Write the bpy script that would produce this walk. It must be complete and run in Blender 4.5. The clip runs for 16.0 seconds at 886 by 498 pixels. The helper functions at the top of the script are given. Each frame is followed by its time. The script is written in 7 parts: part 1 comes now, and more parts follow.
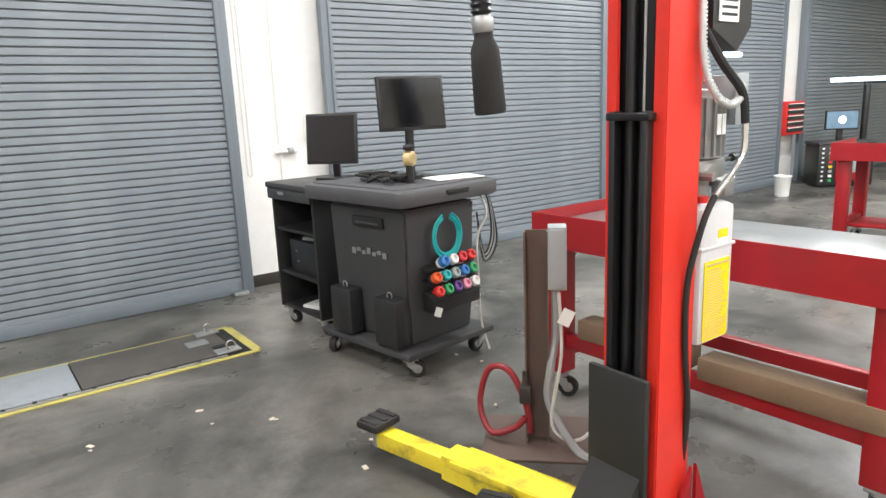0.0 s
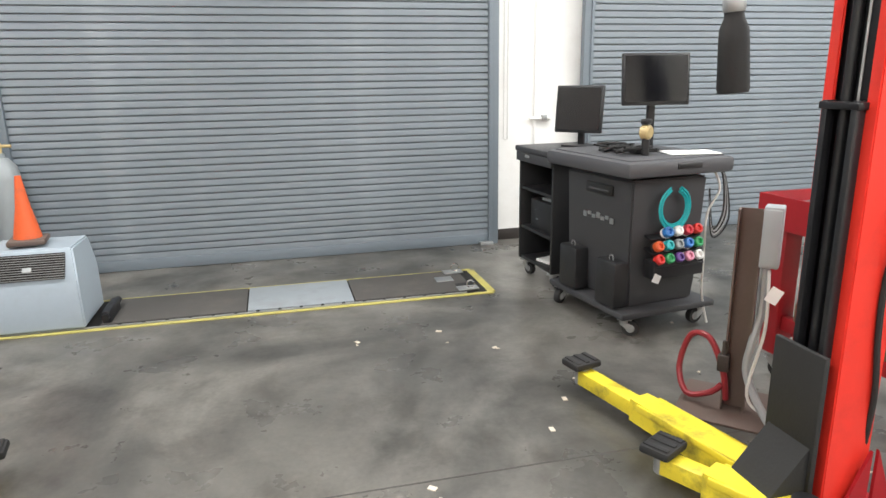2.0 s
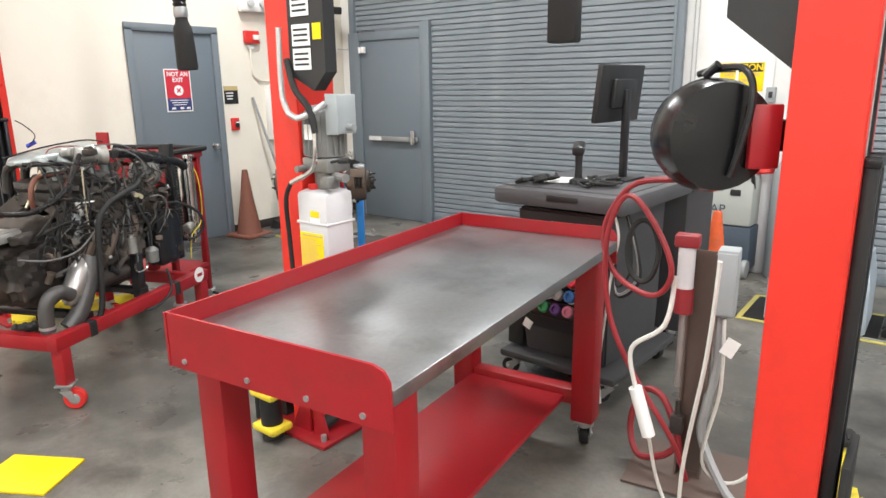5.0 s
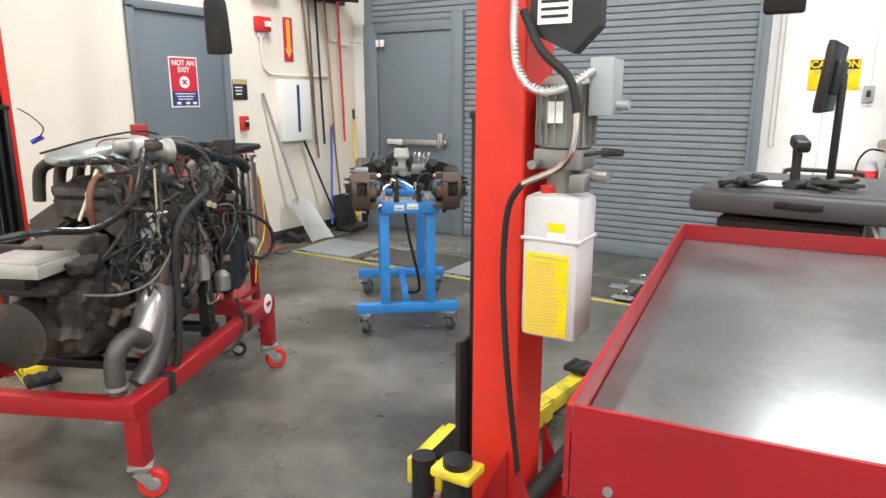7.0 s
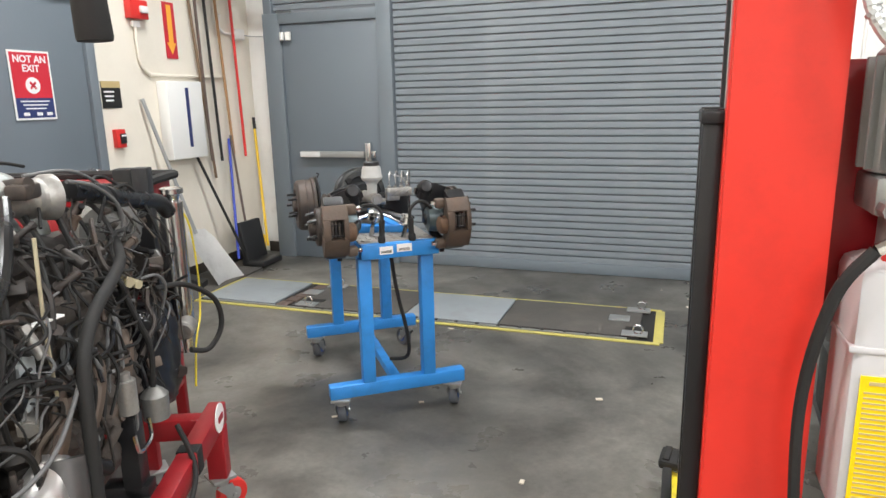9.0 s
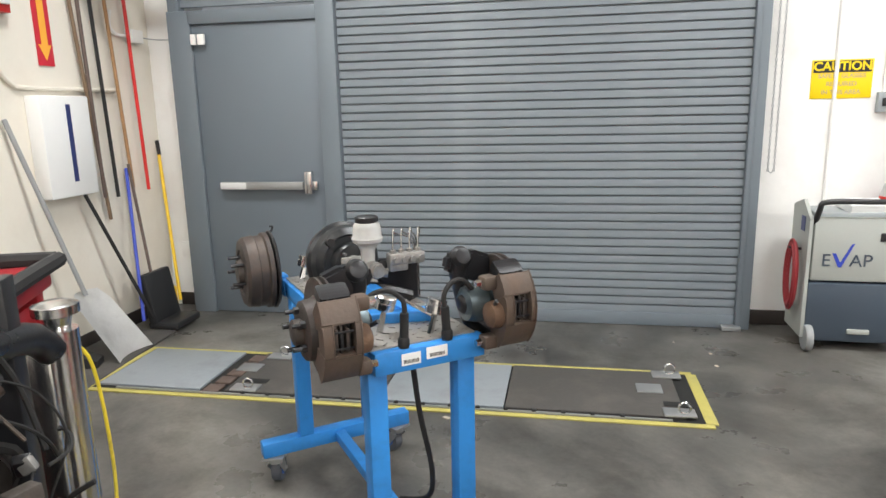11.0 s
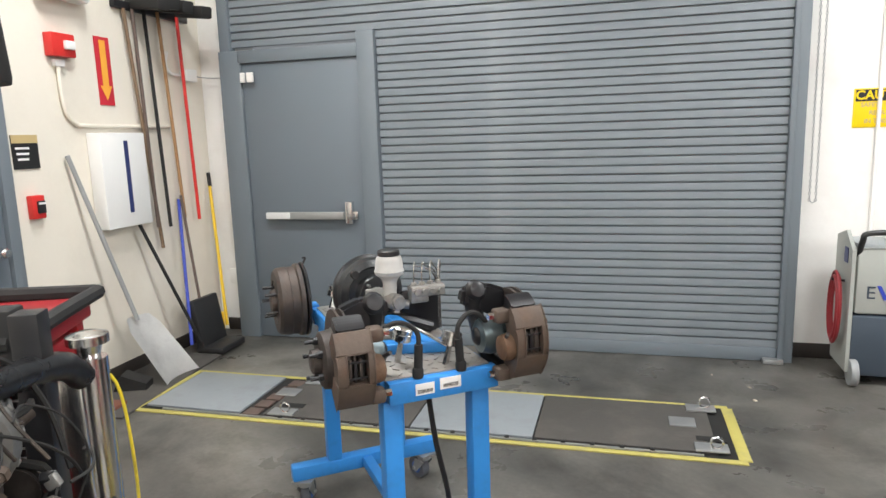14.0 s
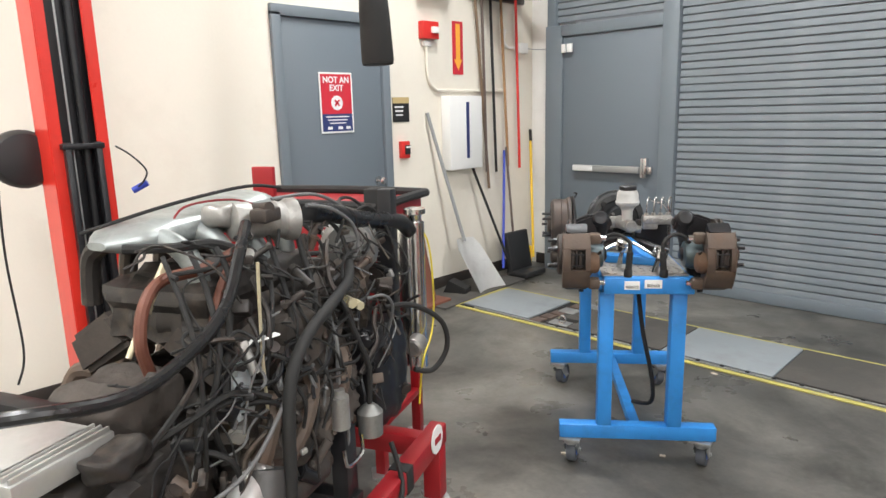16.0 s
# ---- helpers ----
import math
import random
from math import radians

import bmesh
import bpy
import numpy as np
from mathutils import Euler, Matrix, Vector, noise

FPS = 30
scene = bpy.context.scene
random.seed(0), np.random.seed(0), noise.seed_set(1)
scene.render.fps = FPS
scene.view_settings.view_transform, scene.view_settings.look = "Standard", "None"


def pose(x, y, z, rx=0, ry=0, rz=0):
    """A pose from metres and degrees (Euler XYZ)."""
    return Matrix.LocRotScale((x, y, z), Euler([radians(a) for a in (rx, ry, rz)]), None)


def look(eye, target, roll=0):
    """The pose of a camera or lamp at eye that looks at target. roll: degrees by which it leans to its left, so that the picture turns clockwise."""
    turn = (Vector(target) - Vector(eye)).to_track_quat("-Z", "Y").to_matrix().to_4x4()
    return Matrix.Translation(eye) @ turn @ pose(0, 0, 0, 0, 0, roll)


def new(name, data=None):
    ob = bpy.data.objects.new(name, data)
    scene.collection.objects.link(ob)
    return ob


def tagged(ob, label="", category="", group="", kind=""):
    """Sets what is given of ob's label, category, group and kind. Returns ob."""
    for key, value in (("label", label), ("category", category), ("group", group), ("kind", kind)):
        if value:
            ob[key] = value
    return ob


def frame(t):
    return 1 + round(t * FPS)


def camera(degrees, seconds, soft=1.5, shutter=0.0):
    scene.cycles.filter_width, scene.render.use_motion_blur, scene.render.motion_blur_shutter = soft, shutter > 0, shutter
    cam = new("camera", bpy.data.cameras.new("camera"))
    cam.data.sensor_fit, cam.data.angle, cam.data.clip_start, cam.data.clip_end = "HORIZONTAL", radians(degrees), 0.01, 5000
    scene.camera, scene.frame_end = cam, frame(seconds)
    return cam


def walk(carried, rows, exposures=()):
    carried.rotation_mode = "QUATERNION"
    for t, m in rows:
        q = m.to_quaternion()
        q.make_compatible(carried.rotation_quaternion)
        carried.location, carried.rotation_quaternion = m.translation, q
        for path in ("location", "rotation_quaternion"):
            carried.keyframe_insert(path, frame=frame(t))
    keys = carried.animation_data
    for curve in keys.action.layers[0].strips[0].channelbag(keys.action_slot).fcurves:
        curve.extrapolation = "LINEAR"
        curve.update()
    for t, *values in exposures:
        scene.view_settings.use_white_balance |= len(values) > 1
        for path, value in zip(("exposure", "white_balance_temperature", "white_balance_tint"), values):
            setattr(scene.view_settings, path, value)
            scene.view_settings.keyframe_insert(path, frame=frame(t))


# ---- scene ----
cam = camera(67.5, 16.0)
PATH = [
    (0, (0.084, -0.014, 1.44), (1.236, 1.565, 1.015), -2.4),
    (0.5, (0.037, -0.083, 1.443), (1.054, 1.586, 1.02), -1.6),
    (1, (-0.018, -0.202, 1.459), (0.83, 1.555, 1.018), -1.6),
    (1.5, (-0.022, -0.33, 1.469), (0.64, 1.497, 0.997), -1.9),
    (2, (0.012, -0.451, 1.484), (0.479, 1.428, 0.983), -0.9),
    (2.5, (-0.015, -0.541, 1.498), (0.242, 1.372, 0.975), 0.0),
    (3, (-0.158, -0.615, 1.513), (-0.134, 1.309, 0.968), 0.5),
    (3.5, (-0.371, -0.719, 1.529), (-0.665, 1.186, 0.995), -0.2),
    (4, (-0.547, -0.795, 1.561), (-1.217, 1.022, 1.06), -1.8),
    (4.5, (-0.73, -0.814, 1.58), (-1.678, 0.879, 1.095), -1.6),
    (5, (-0.949, -0.819, 1.576), (-2.123, 0.727, 1.095), -0.8),
    (5.2, (-1.053, -0.828, 1.568), (-2.265, 0.69, 1.09), 0.4),
    (7.3, (-2.476, -0.809, 1.441), (-3.385, 0.915, 0.99), -1.5),
    (7.5, (-2.6, -0.762, 1.443), (-3.444, 0.993, 0.989), -2.6),
    (8, (-2.857, -0.583, 1.438), (-3.659, 1.191, 0.983), -2.8),
    (8.5, (-3.091, -0.359, 1.434), (-3.883, 1.423, 0.989), -1.7),
    (9, (-3.355, -0.145, 1.425), (-4.002, 1.695, 0.983), -1.2),
    (9.5, (-3.562, 0.114, 1.443), (-4.038, 2.001, 0.984), -2.3),
    (10, (-3.741, 0.362, 1.469), (-4.187, 2.258, 1.016), -1.4),
    (10.2, (-3.819, 0.428, 1.47), (-4.252, 2.329, 1.026), -1.1),
    (12.5, (-4.304, 0.982, 1.505), (-4.566, 2.928, 1.127), -3.1),
    (13, (-4.233, 0.872, 1.516), (-4.57, 2.809, 1.154), -2.6),
    (13.5, (-4.111, 0.73, 1.507), (-4.514, 2.658, 1.164), -1.8),
    (14, (-3.965, 0.644, 1.512), (-4.479, 2.548, 1.178), -1.8),
    (14.5, (-3.769, 0.538, 1.513), (-4.55, 2.351, 1.195), -1.0),
    (15, (-3.615, 0.398, 1.495), (-4.605, 2.107, 1.18), -1.3),
    (15.5, (-3.472, 0.203, 1.485), (-4.626, 1.801, 1.146), -1.1),
    (16, (-3.293, 0.084, 1.48), (-4.656, 1.491, 1.073), -1.5),
]
walk(cam, [(t, look(eye, target, roll)) for t, eye, target, roll in PATH])

# ---- world and large lights ----
world = bpy.data.worlds.new("world")
scene.world = world
world.use_nodes = True
world.node_tree.nodes["Background"].inputs[0].default_value = (0.9, 0.95, 1.0, 1)
world.node_tree.nodes["Background"].inputs[1].default_value = 0.25
scene.view_settings.exposure = 0.0
CEIL = 4.4
LIGHT_POWER = 97.0
# assumed overhead lamps, out of view; stronger east and weaker west to balance brightness
LIGHT_SPOTS = [(x, y) for x in (-5.6, -2.0, 1.6, 5.2, 9.2) for y in (3.1, -0.6, -4.0)]
for lx, ly in LIGHT_SPOTS:
    lamp = bpy.data.lights.new("ceiling_lamp", "AREA")
    lamp.shape, lamp.size, lamp.size_y, lamp.energy, lamp.color = "RECTANGLE", 1.3, 0.4, LIGHT_POWER * (1.5 if lx > 3 else 0.9 if lx < -3 else 1.0), (0.965, 0.985, 1.0)
    new("ceiling_lamp", lamp).matrix_world = pose(lx, ly, CEIL - 0.42)


# ---- materials ----
def mat(name, c, rough=0.5, metal=0.0, var=0.18, scale=5.0, bump=0.08, fine=70.0, dirt=None, dirt_amount=0.0, dirt_scale=3.0, glow=0.0):
    m = bpy.data.materials.new(name)
    m.use_nodes = True
    nt = m.node_tree
    b = nt.nodes["Principled BSDF"]
    tc = nt.nodes.new("ShaderNodeTexCoord")
    n1 = nt.nodes.new("ShaderNodeTexNoise")
    n1.inputs["Scale"].default_value, n1.inputs["Detail"].default_value = scale, 5
    n2 = nt.nodes.new("ShaderNodeTexNoise")
    n2.inputs["Scale"].default_value, n2.inputs["Detail"].default_value = fine, 3
    nt.links.new(tc.outputs["Object"], n1.inputs["Vector"])
    nt.links.new(tc.outputs["Object"], n2.inputs["Vector"])
    mix = nt.nodes.new("ShaderNodeMix")
    mix.data_type = "RGBA"
    mix.inputs[6].default_value = (*[v * (1 - var) for v in c], 1)
    mix.inputs[7].default_value = (*[min(1, v * (1 + var)) for v in c], 1)
    avg = nt.nodes.new("ShaderNodeMath")
    avg.operation = "MULTIPLY_ADD"
    avg.inputs[1].default_value, avg.inputs[2].default_value = 0.35, 0.0
    nt.links.new(n2.outputs["Fac"], avg.inputs[0])
    add = nt.nodes.new("ShaderNodeMath")
    add.operation = "MULTIPLY_ADD"
    add.inputs[1].default_value = 0.65
    nt.links.new(n1.outputs["Fac"], add.inputs[0])
    nt.links.new(avg.outputs[0], add.inputs[2])
    nt.links.new(add.outputs[0], mix.inputs[0])
    col = mix.outputs[2]
    if dirt:
        n3 = nt.nodes.new("ShaderNodeTexNoise")
        n3.inputs["Scale"].default_value, n3.inputs["Detail"].default_value = dirt_scale, 8
        n3.inputs["Roughness"].default_value = 0.65
        nt.links.new(tc.outputs["Object"], n3.inputs["Vector"])
        ramp = nt.nodes.new("ShaderNodeMapRange")
        ramp.inputs[1].default_value, ramp.inputs[2].default_value = 0.5, 0.72
        ramp.inputs[4].default_value = dirt_amount
        nt.links.new(n3.outputs["Fac"], ramp.inputs[0])
        mx = nt.nodes.new("ShaderNodeMix")
        mx.data_type = "RGBA"
        nt.links.new(ramp.outputs[0], mx.inputs[0])
        nt.links.new(col, mx.inputs[6])
        mx.inputs[7].default_value = (*dirt, 1)
        col = mx.outputs[2]
    nt.links.new(col, b.inputs["Base Color"])
    mr = nt.nodes.new("ShaderNodeMapRange")
    mr.inputs[3].default_value, mr.inputs[4].default_value = max(0.03, rough - 0.1), min(1, rough + 0.1)
    nt.links.new(n1.outputs["Fac"], mr.inputs[0])
    nt.links.new(mr.outputs[0], b.inputs["Roughness"])
    b.inputs["Metallic"].default_value = metal
    if bump:
        bp = nt.nodes.new("ShaderNodeBump")
        bp.inputs["Strength"].default_value, bp.inputs["Distance"].default_value = bump, 0.004
        nt.links.new(n2.outputs["Fac"], bp.inputs["Height"])
        nt.links.new(bp.outputs[0], b.inputs["Normal"])
    if glow:
        nt.links.new(col, b.inputs["Emission Color"])
        b.inputs["Emission Strength"].default_value = glow
    return m


M = dict(
    floor=mat("sealed_concrete", (0.20, 0.19, 0.175), 0.36, 0, 0.30, 0.9, 0.05, 9.0, (0.085, 0.082, 0.078), 0.55, 0.8),
    wall=mat("cream_wall_paint", (0.82, 0.77, 0.67), 0.6, 0, 0.04, 2.0, 0.12, 60.0, (0.55, 0.48, 0.38), 0.25, 1.2),
    white=mat("white_wall_paint", (0.88, 0.87, 0.84), 0.55, 0, 0.04, 2.0, 0.1, 60.0, (0.55, 0.5, 0.44), 0.25, 1.5),
    ceiling=mat("ceiling_board", (0.72, 0.66, 0.56), 0.8, 0, 0.08, 1.5),
    slat=mat("grey_slat_paint", (0.19, 0.218, 0.243), 0.36, 0.0, 0.10, 1.2, 0.04, 40.0, (0.27, 0.30, 0.32), 0.45, 2.0),
    doorgrey=mat("grey_door_paint", (0.155, 0.185, 0.215), 0.42, 0, 0.07, 2.0, 0.05, 80.0),
    framegrey=mat("grey_frame_paint", (0.165, 0.195, 0.222), 0.45, 0, 0.08, 3.0, 0.05),
    red=mat("red_lift_paint", (0.72, 0.035, 0.022), 0.32, 0, 0.08, 4.0, 0.05, 30.0, (0.3, 0.02, 0.015), 0.3, 5.0),
    redd=mat("red_bench_paint", (0.34, 0.010, 0.016), 0.42, 0, 0.12, 4.0, 0.06, 40.0, (0.2, 0.02, 0.02), 0.4, 6.0),
    rust=mat("faded_cone_brown", (0.19, 0.07, 0.045), 0.7, 0, 0.3, 7.0, 0.1),
    cone=mat("orange_cone_plastic", (0.75, 0.12, 0.03), 0.55, 0, 0.15, 6.0, 0.08, 50.0, (0.22, 0.09, 0.05), 0.55, 7.0),
    yellow=mat("yellow_arm_paint", (0.78, 0.62, 0.04), 0.4, 0, 0.12, 5.0, 0.08, 40.0, (0.12, 0.09, 0.03), 0.75, 10.0),
    tape=mat("yellow_floor_paint", (0.50, 0.44, 0.12), 0.6, 0, 0.2, 8.0, 0.1, 60.0, (0.25, 0.23, 0.15), 0.6, 6.0),
    label_y=mat("yellow_label", (0.92, 0.66, 0.0), 0.45, 0, 0.05, 6.0, 0.0),
    black=mat("black_plastic", (0.02, 0.02, 0.021), 0.42, 0, 0.3, 8.0, 0.1, 120.0),
    rubber=mat("black_rubber", (0.016, 0.0155, 0.015), 0.75, 0, 0.35, 9.0, 0.2, 90.0),
    blacksteel=mat("black_steel", (0.018, 0.018, 0.02), 0.35, 0.2, 0.3, 6.0, 0.05),
    cartgrey=mat("charcoal_plastic", (0.05, 0.05, 0.053), 0.5, 0, 0.2, 6.0, 0.25, 160.0),
    carttop=mat("charcoal_tray", (0.075, 0.075, 0.08), 0.5, 0, 0.2, 6.0, 0.2, 160.0),
    screen=mat("dark_screen", (0.008, 0.008, 0.01), 0.18, 0, 0.1, 4.0, 0.0),
    steel=mat("brushed_steel", (0.31, 0.32, 0.325), 0.37, 0.9, 0.3, 3.5, 0.05, 60.0, (0.13, 0.125, 0.12), 0.7, 2.4),
    chrome=mat("bright_steel", (0.7, 0.7, 0.7), 0.22, 1.0, 0.1, 9.0, 0.03),
    galv=mat("galvanised_steel", (0.42, 0.43, 0.43), 0.42, 0.7, 0.2, 9.0, 0.08),
    alu=mat("cast_aluminium", (0.27, 0.27, 0.26), 0.45, 0.6, 0.3, 14.0, 0.25, 90.0, (0.1, 0.09, 0.08), 0.5, 9.0),
    plenum=mat("stained_plenum_metal", (0.36, 0.39, 0.385), 0.34, 0.45, 0.35, 12.0, 0.3, 60.0, (0.10, 0.12, 0.11), 0.7, 7.0),
    greybox=mat("grey_box_paint", (0.34, 0.37, 0.38), 0.45, 0, 0.1, 5.0, 0.06),
    motor=mat("grey_motor_paint", (0.26, 0.26, 0.25), 0.5, 0.3, 0.2, 10.0, 0.2),
    brown=mat("brown_post_paint", (0.12, 0.085, 0.07), 0.6, 0, 0.25, 6.0, 0.15),
    matgrey=mat("grey_rubber_mat", (0.075, 0.070, 0.064), 0.8, 0, 0.2, 5.0, 0.35, 45.0, (0.16, 0.14, 0.12), 0.4, 3.0),
    plate=mat("grey_floor_plate", (0.30, 0.33, 0.35), 0.5, 0.1, 0.12, 4.0, 0.1, 40.0, (0.2, 0.2, 0.2), 0.5, 4.0),
    # near-black colour standing in for shade inside pits, notches, gaps and grilles
    pit=mat("dark_pit", (0.015, 0.015, 0.014), 0.8),
    blue=mat("blue_stand_paint", (0.035, 0.27, 0.72), 0.4, 0, 0.1, 5.0, 0.05, 50.0, (0.03, 0.12, 0.3), 0.4, 8.0),
    castor=mat("blue_castor_core", (0.06, 0.15, 0.45), 0.5),
    tread=mat("checker_plate", (0.40, 0.38, 0.35), 0.4, 0.6, 0.25, 8.0, 0.3, 60.0),
    iron=mat("rusty_iron", (0.115, 0.086, 0.068), 0.6, 0.3, 0.3, 10.0, 0.3, 80.0, (0.15, 0.085, 0.05), 0.5, 9.0),
    iron_dark=mat("dark_cast_iron", (0.06, 0.05, 0.045), 0.55, 0.4, 0.35, 12.0, 0.35, 70.0, (0.13, 0.09, 0.065), 0.6, 8.0),
    engine=mat("greasy_engine_metal", (0.042, 0.037, 0.034), 0.5, 0.4, 0.45, 9.0, 0.5, 45.0, (0.20, 0.15, 0.11), 0.65, 6.0),
    orange_hose=mat("rusty_orange_pipe", (0.15, 0.055, 0.035), 0.55, 0.2, 0.25, 9.0, 0.15),
    jug=mat("translucent_jug_plastic", (0.58, 0.57, 0.58), 0.38, 0, 0.07, 4.0, 0.04),
    redcap=mat("red_plastic", (0.65, 0.03, 0.025), 0.4),
    hood=mat("blue_grey_hood_paint", (0.36, 0.42, 0.47), 0.45, 0, 0.1, 5.0, 0.06, 40.0, (0.25, 0.27, 0.28), 0.4, 5.0),
    evap=mat("pale_grey_cabinet", (0.40, 0.42, 0.39), 0.45, 0, 0.06, 5.0, 0.05),
    evapd=mat("dark_blue_grey_cabinet", (0.055, 0.075, 0.10), 0.5, 0, 0.1, 5.0, 0.05),
    paper=mat("white_paper", (0.85, 0.85, 0.83), 0.6, 0, 0.03, 6.0, 0.0),
    ink=mat("black_ink", (0.015, 0.015, 0.015), 0.5, 0, 0.1, 6.0, 0.0),
    signred=mat("red_sign_ink", (0.62, 0.03, 0.05), 0.4, 0, 0.06, 6.0, 0.0),
    signblue=mat("navy_sign_ink", (0.03, 0.045, 0.16), 0.4, 0, 0.08, 6.0, 0.0),
    signwhite=mat("white_sign_ink", (0.85, 0.85, 0.85), 0.4, 0, 0.03, 6.0, 0.0),
    gold=mat("tan_sign_ink", (0.55, 0.42, 0.2), 0.5, 0, 0.05, 6.0, 0.0),
    orange_sign=mat("orange_arrow", (0.95, 0.45, 0.06), 0.4, 0, 0.05, 6.0, 0.0),
    wood=mat("timber", (0.19, 0.125, 0.075), 0.7, 0, 0.3, 7.0, 0.3, 50.0, (0.13, 0.09, 0.06), 0.5, 4.0),
    broomwood=mat("wooden_handle", (0.36, 0.20, 0.09), 0.6, 0, 0.2, 12.0, 0.1),
    bluepl=mat("blue_plastic", (0.04, 0.07, 0.45), 0.4),
    yellowpl=mat("yellow_plastic", (0.85, 0.55, 0.03), 0.4),
    teal=mat("teal_hose", (0.02, 0.42, 0.44), 0.3, 0, 0.1, 20.0, 0.0),
    redhose=mat("red_rubber_hose", (0.26, 0.022, 0.028), 0.45, 0, 0.12, 12.0, 0.05),
    whitecable=mat("white_cable", (0.62, 0.61, 0.57), 0.5, 0, 0.08, 20.0, 0.0),
    greycable=mat("grey_conduit", (0.33, 0.34, 0.34), 0.5, 0.1, 0.1, 20.0, 0.0),
    cyl=mat("grey_gas_bottle", (0.30, 0.33, 0.34), 0.4, 0.1, 0.1, 5.0, 0.05),
    green=mat("green_plastic", (0.03, 0.35, 0.12), 0.4), purple=mat("purple_plastic", (0.13, 0.05, 0.25), 0.4),
    pink=mat("pink_plastic", (0.75, 0.3, 0.42), 0.4), cyan=mat("blue_cap_plastic", (0.04, 0.2, 0.55), 0.4),
    lamp=mat("lamp_diffuser", (1.0, 0.97, 0.92), 0.5, 0, 0.0, 5.0, 0.0, glow=6.0),
    lit=mat("lit_screen", (0.10, 0.16, 0.22), 0.3, 0, 0.5, 9.0, 0.0, glow=1.0),
    tube=mat("lit_work_lamp", (0.75, 0.9, 1.0), 0.3, 0, 0.0, 9.0, 0.0, glow=3.0),
    darkbase=mat("dark_baseboard", (0.035, 0.028, 0.024), 0.6, 0, 0.2, 5.0, 0.05),
    tyregrey=mat("grey_castor_tread", (0.10, 0.11, 0.13), 0.6, 0, 0.2, 9.0, 0.1),
    hubsteel=mat("blue_grey_hub_steel", (0.10, 0.13, 0.14), 0.35, 0.6, 0.3, 14.0, 0.15, 90.0, (0.10, 0.07, 0.05), 0.5, 9.0),
    rusty=mat("orange_rust", (0.145, 0.085, 0.052), 0.75, 0.1, 0.4, 22.0, 0.4, 120.0, (0.09, 0.055, 0.04), 0.7, 14.0),
    boosterblack=mat("chipped_black_enamel", (0.022, 0.024, 0.026), 0.30, 0.1, 0.3, 8.0, 0.08, 60.0, (0.09, 0.085, 0.08), 0.55, 11.0),
    castgrey=mat("oxidised_cast_alloy", (0.36, 0.35, 0.33), 0.45, 0.6, 0.3, 20.0, 0.3, 110.0, (0.15, 0.13, 0.10), 0.5, 16.0),
    reservoir=mat("cloudy_reservoir_plastic", (0.50, 0.50, 0.48), 0.35, 0, 0.15, 18.0, 0.05, 60.0, (0.30, 0.29, 0.26), 0.5, 14.0),
    dusty=mat("dust_caked_casting", (0.075, 0.062, 0.053), 0.75, 0.15, 0.4, 12.0, 0.6, 60.0, (0.04, 0.034, 0.03), 0.7, 8.0),
    glossrubber=mat("shiny_black_hose", (0.014, 0.014, 0.015), 0.28, 0, 0.3, 9.0, 0.08),
    ecu=mat("brushed_alloy_case", (0.50, 0.50, 0.48), 0.38, 0.5, 0.15, 7.0, 0.1, 90.0, (0.28, 0.26, 0.23), 0.5, 6.0),
    shield=mat("dented_silver_shield", (0.42, 0.41, 0.40), 0.36, 0.75, 0.25, 12.0, 0.3, 40.0, (0.16, 0.13, 0.11), 0.6, 8.0),
    pipegrey=mat("grey_exhaust_steel", (0.10, 0.097, 0.097), 0.45, 0.5, 0.25, 9.0, 0.2, 60.0, (0.10, 0.075, 0.06), 0.5, 7.0),
    palebrass=mat("pale_brass", (0.62, 0.55, 0.38), 0.35, 0.4, 0.15, 20.0, 0.1),
    hosegrey=mat("dull_grey_hose", (0.13, 0.13, 0.13), 0.5, 0, 0.2, 12.0, 0.1),
    scoop=mat("bright_scoop_alloy", (0.78, 0.78, 0.77), 0.42, 0.15, 0.15, 9.0, 0.1, 60.0, (0.45, 0.44, 0.42), 0.4, 6.0),
    conduitsteel=mat("bright_conduit_steel", (0.62, 0.63, 0.63), 0.35, 0.5, 0.1, 9.0, 0.03),
    glossblack=mat("glossy_black_plastic", (0.010, 0.010, 0.011), 0.22, 0, 0.3, 8.0, 0.04, 60.0, (0.03, 0.03, 0.03), 0.4, 6.0),
    litter=mat("pale_chips", (0.62, 0.55, 0.45), 0.8),
)


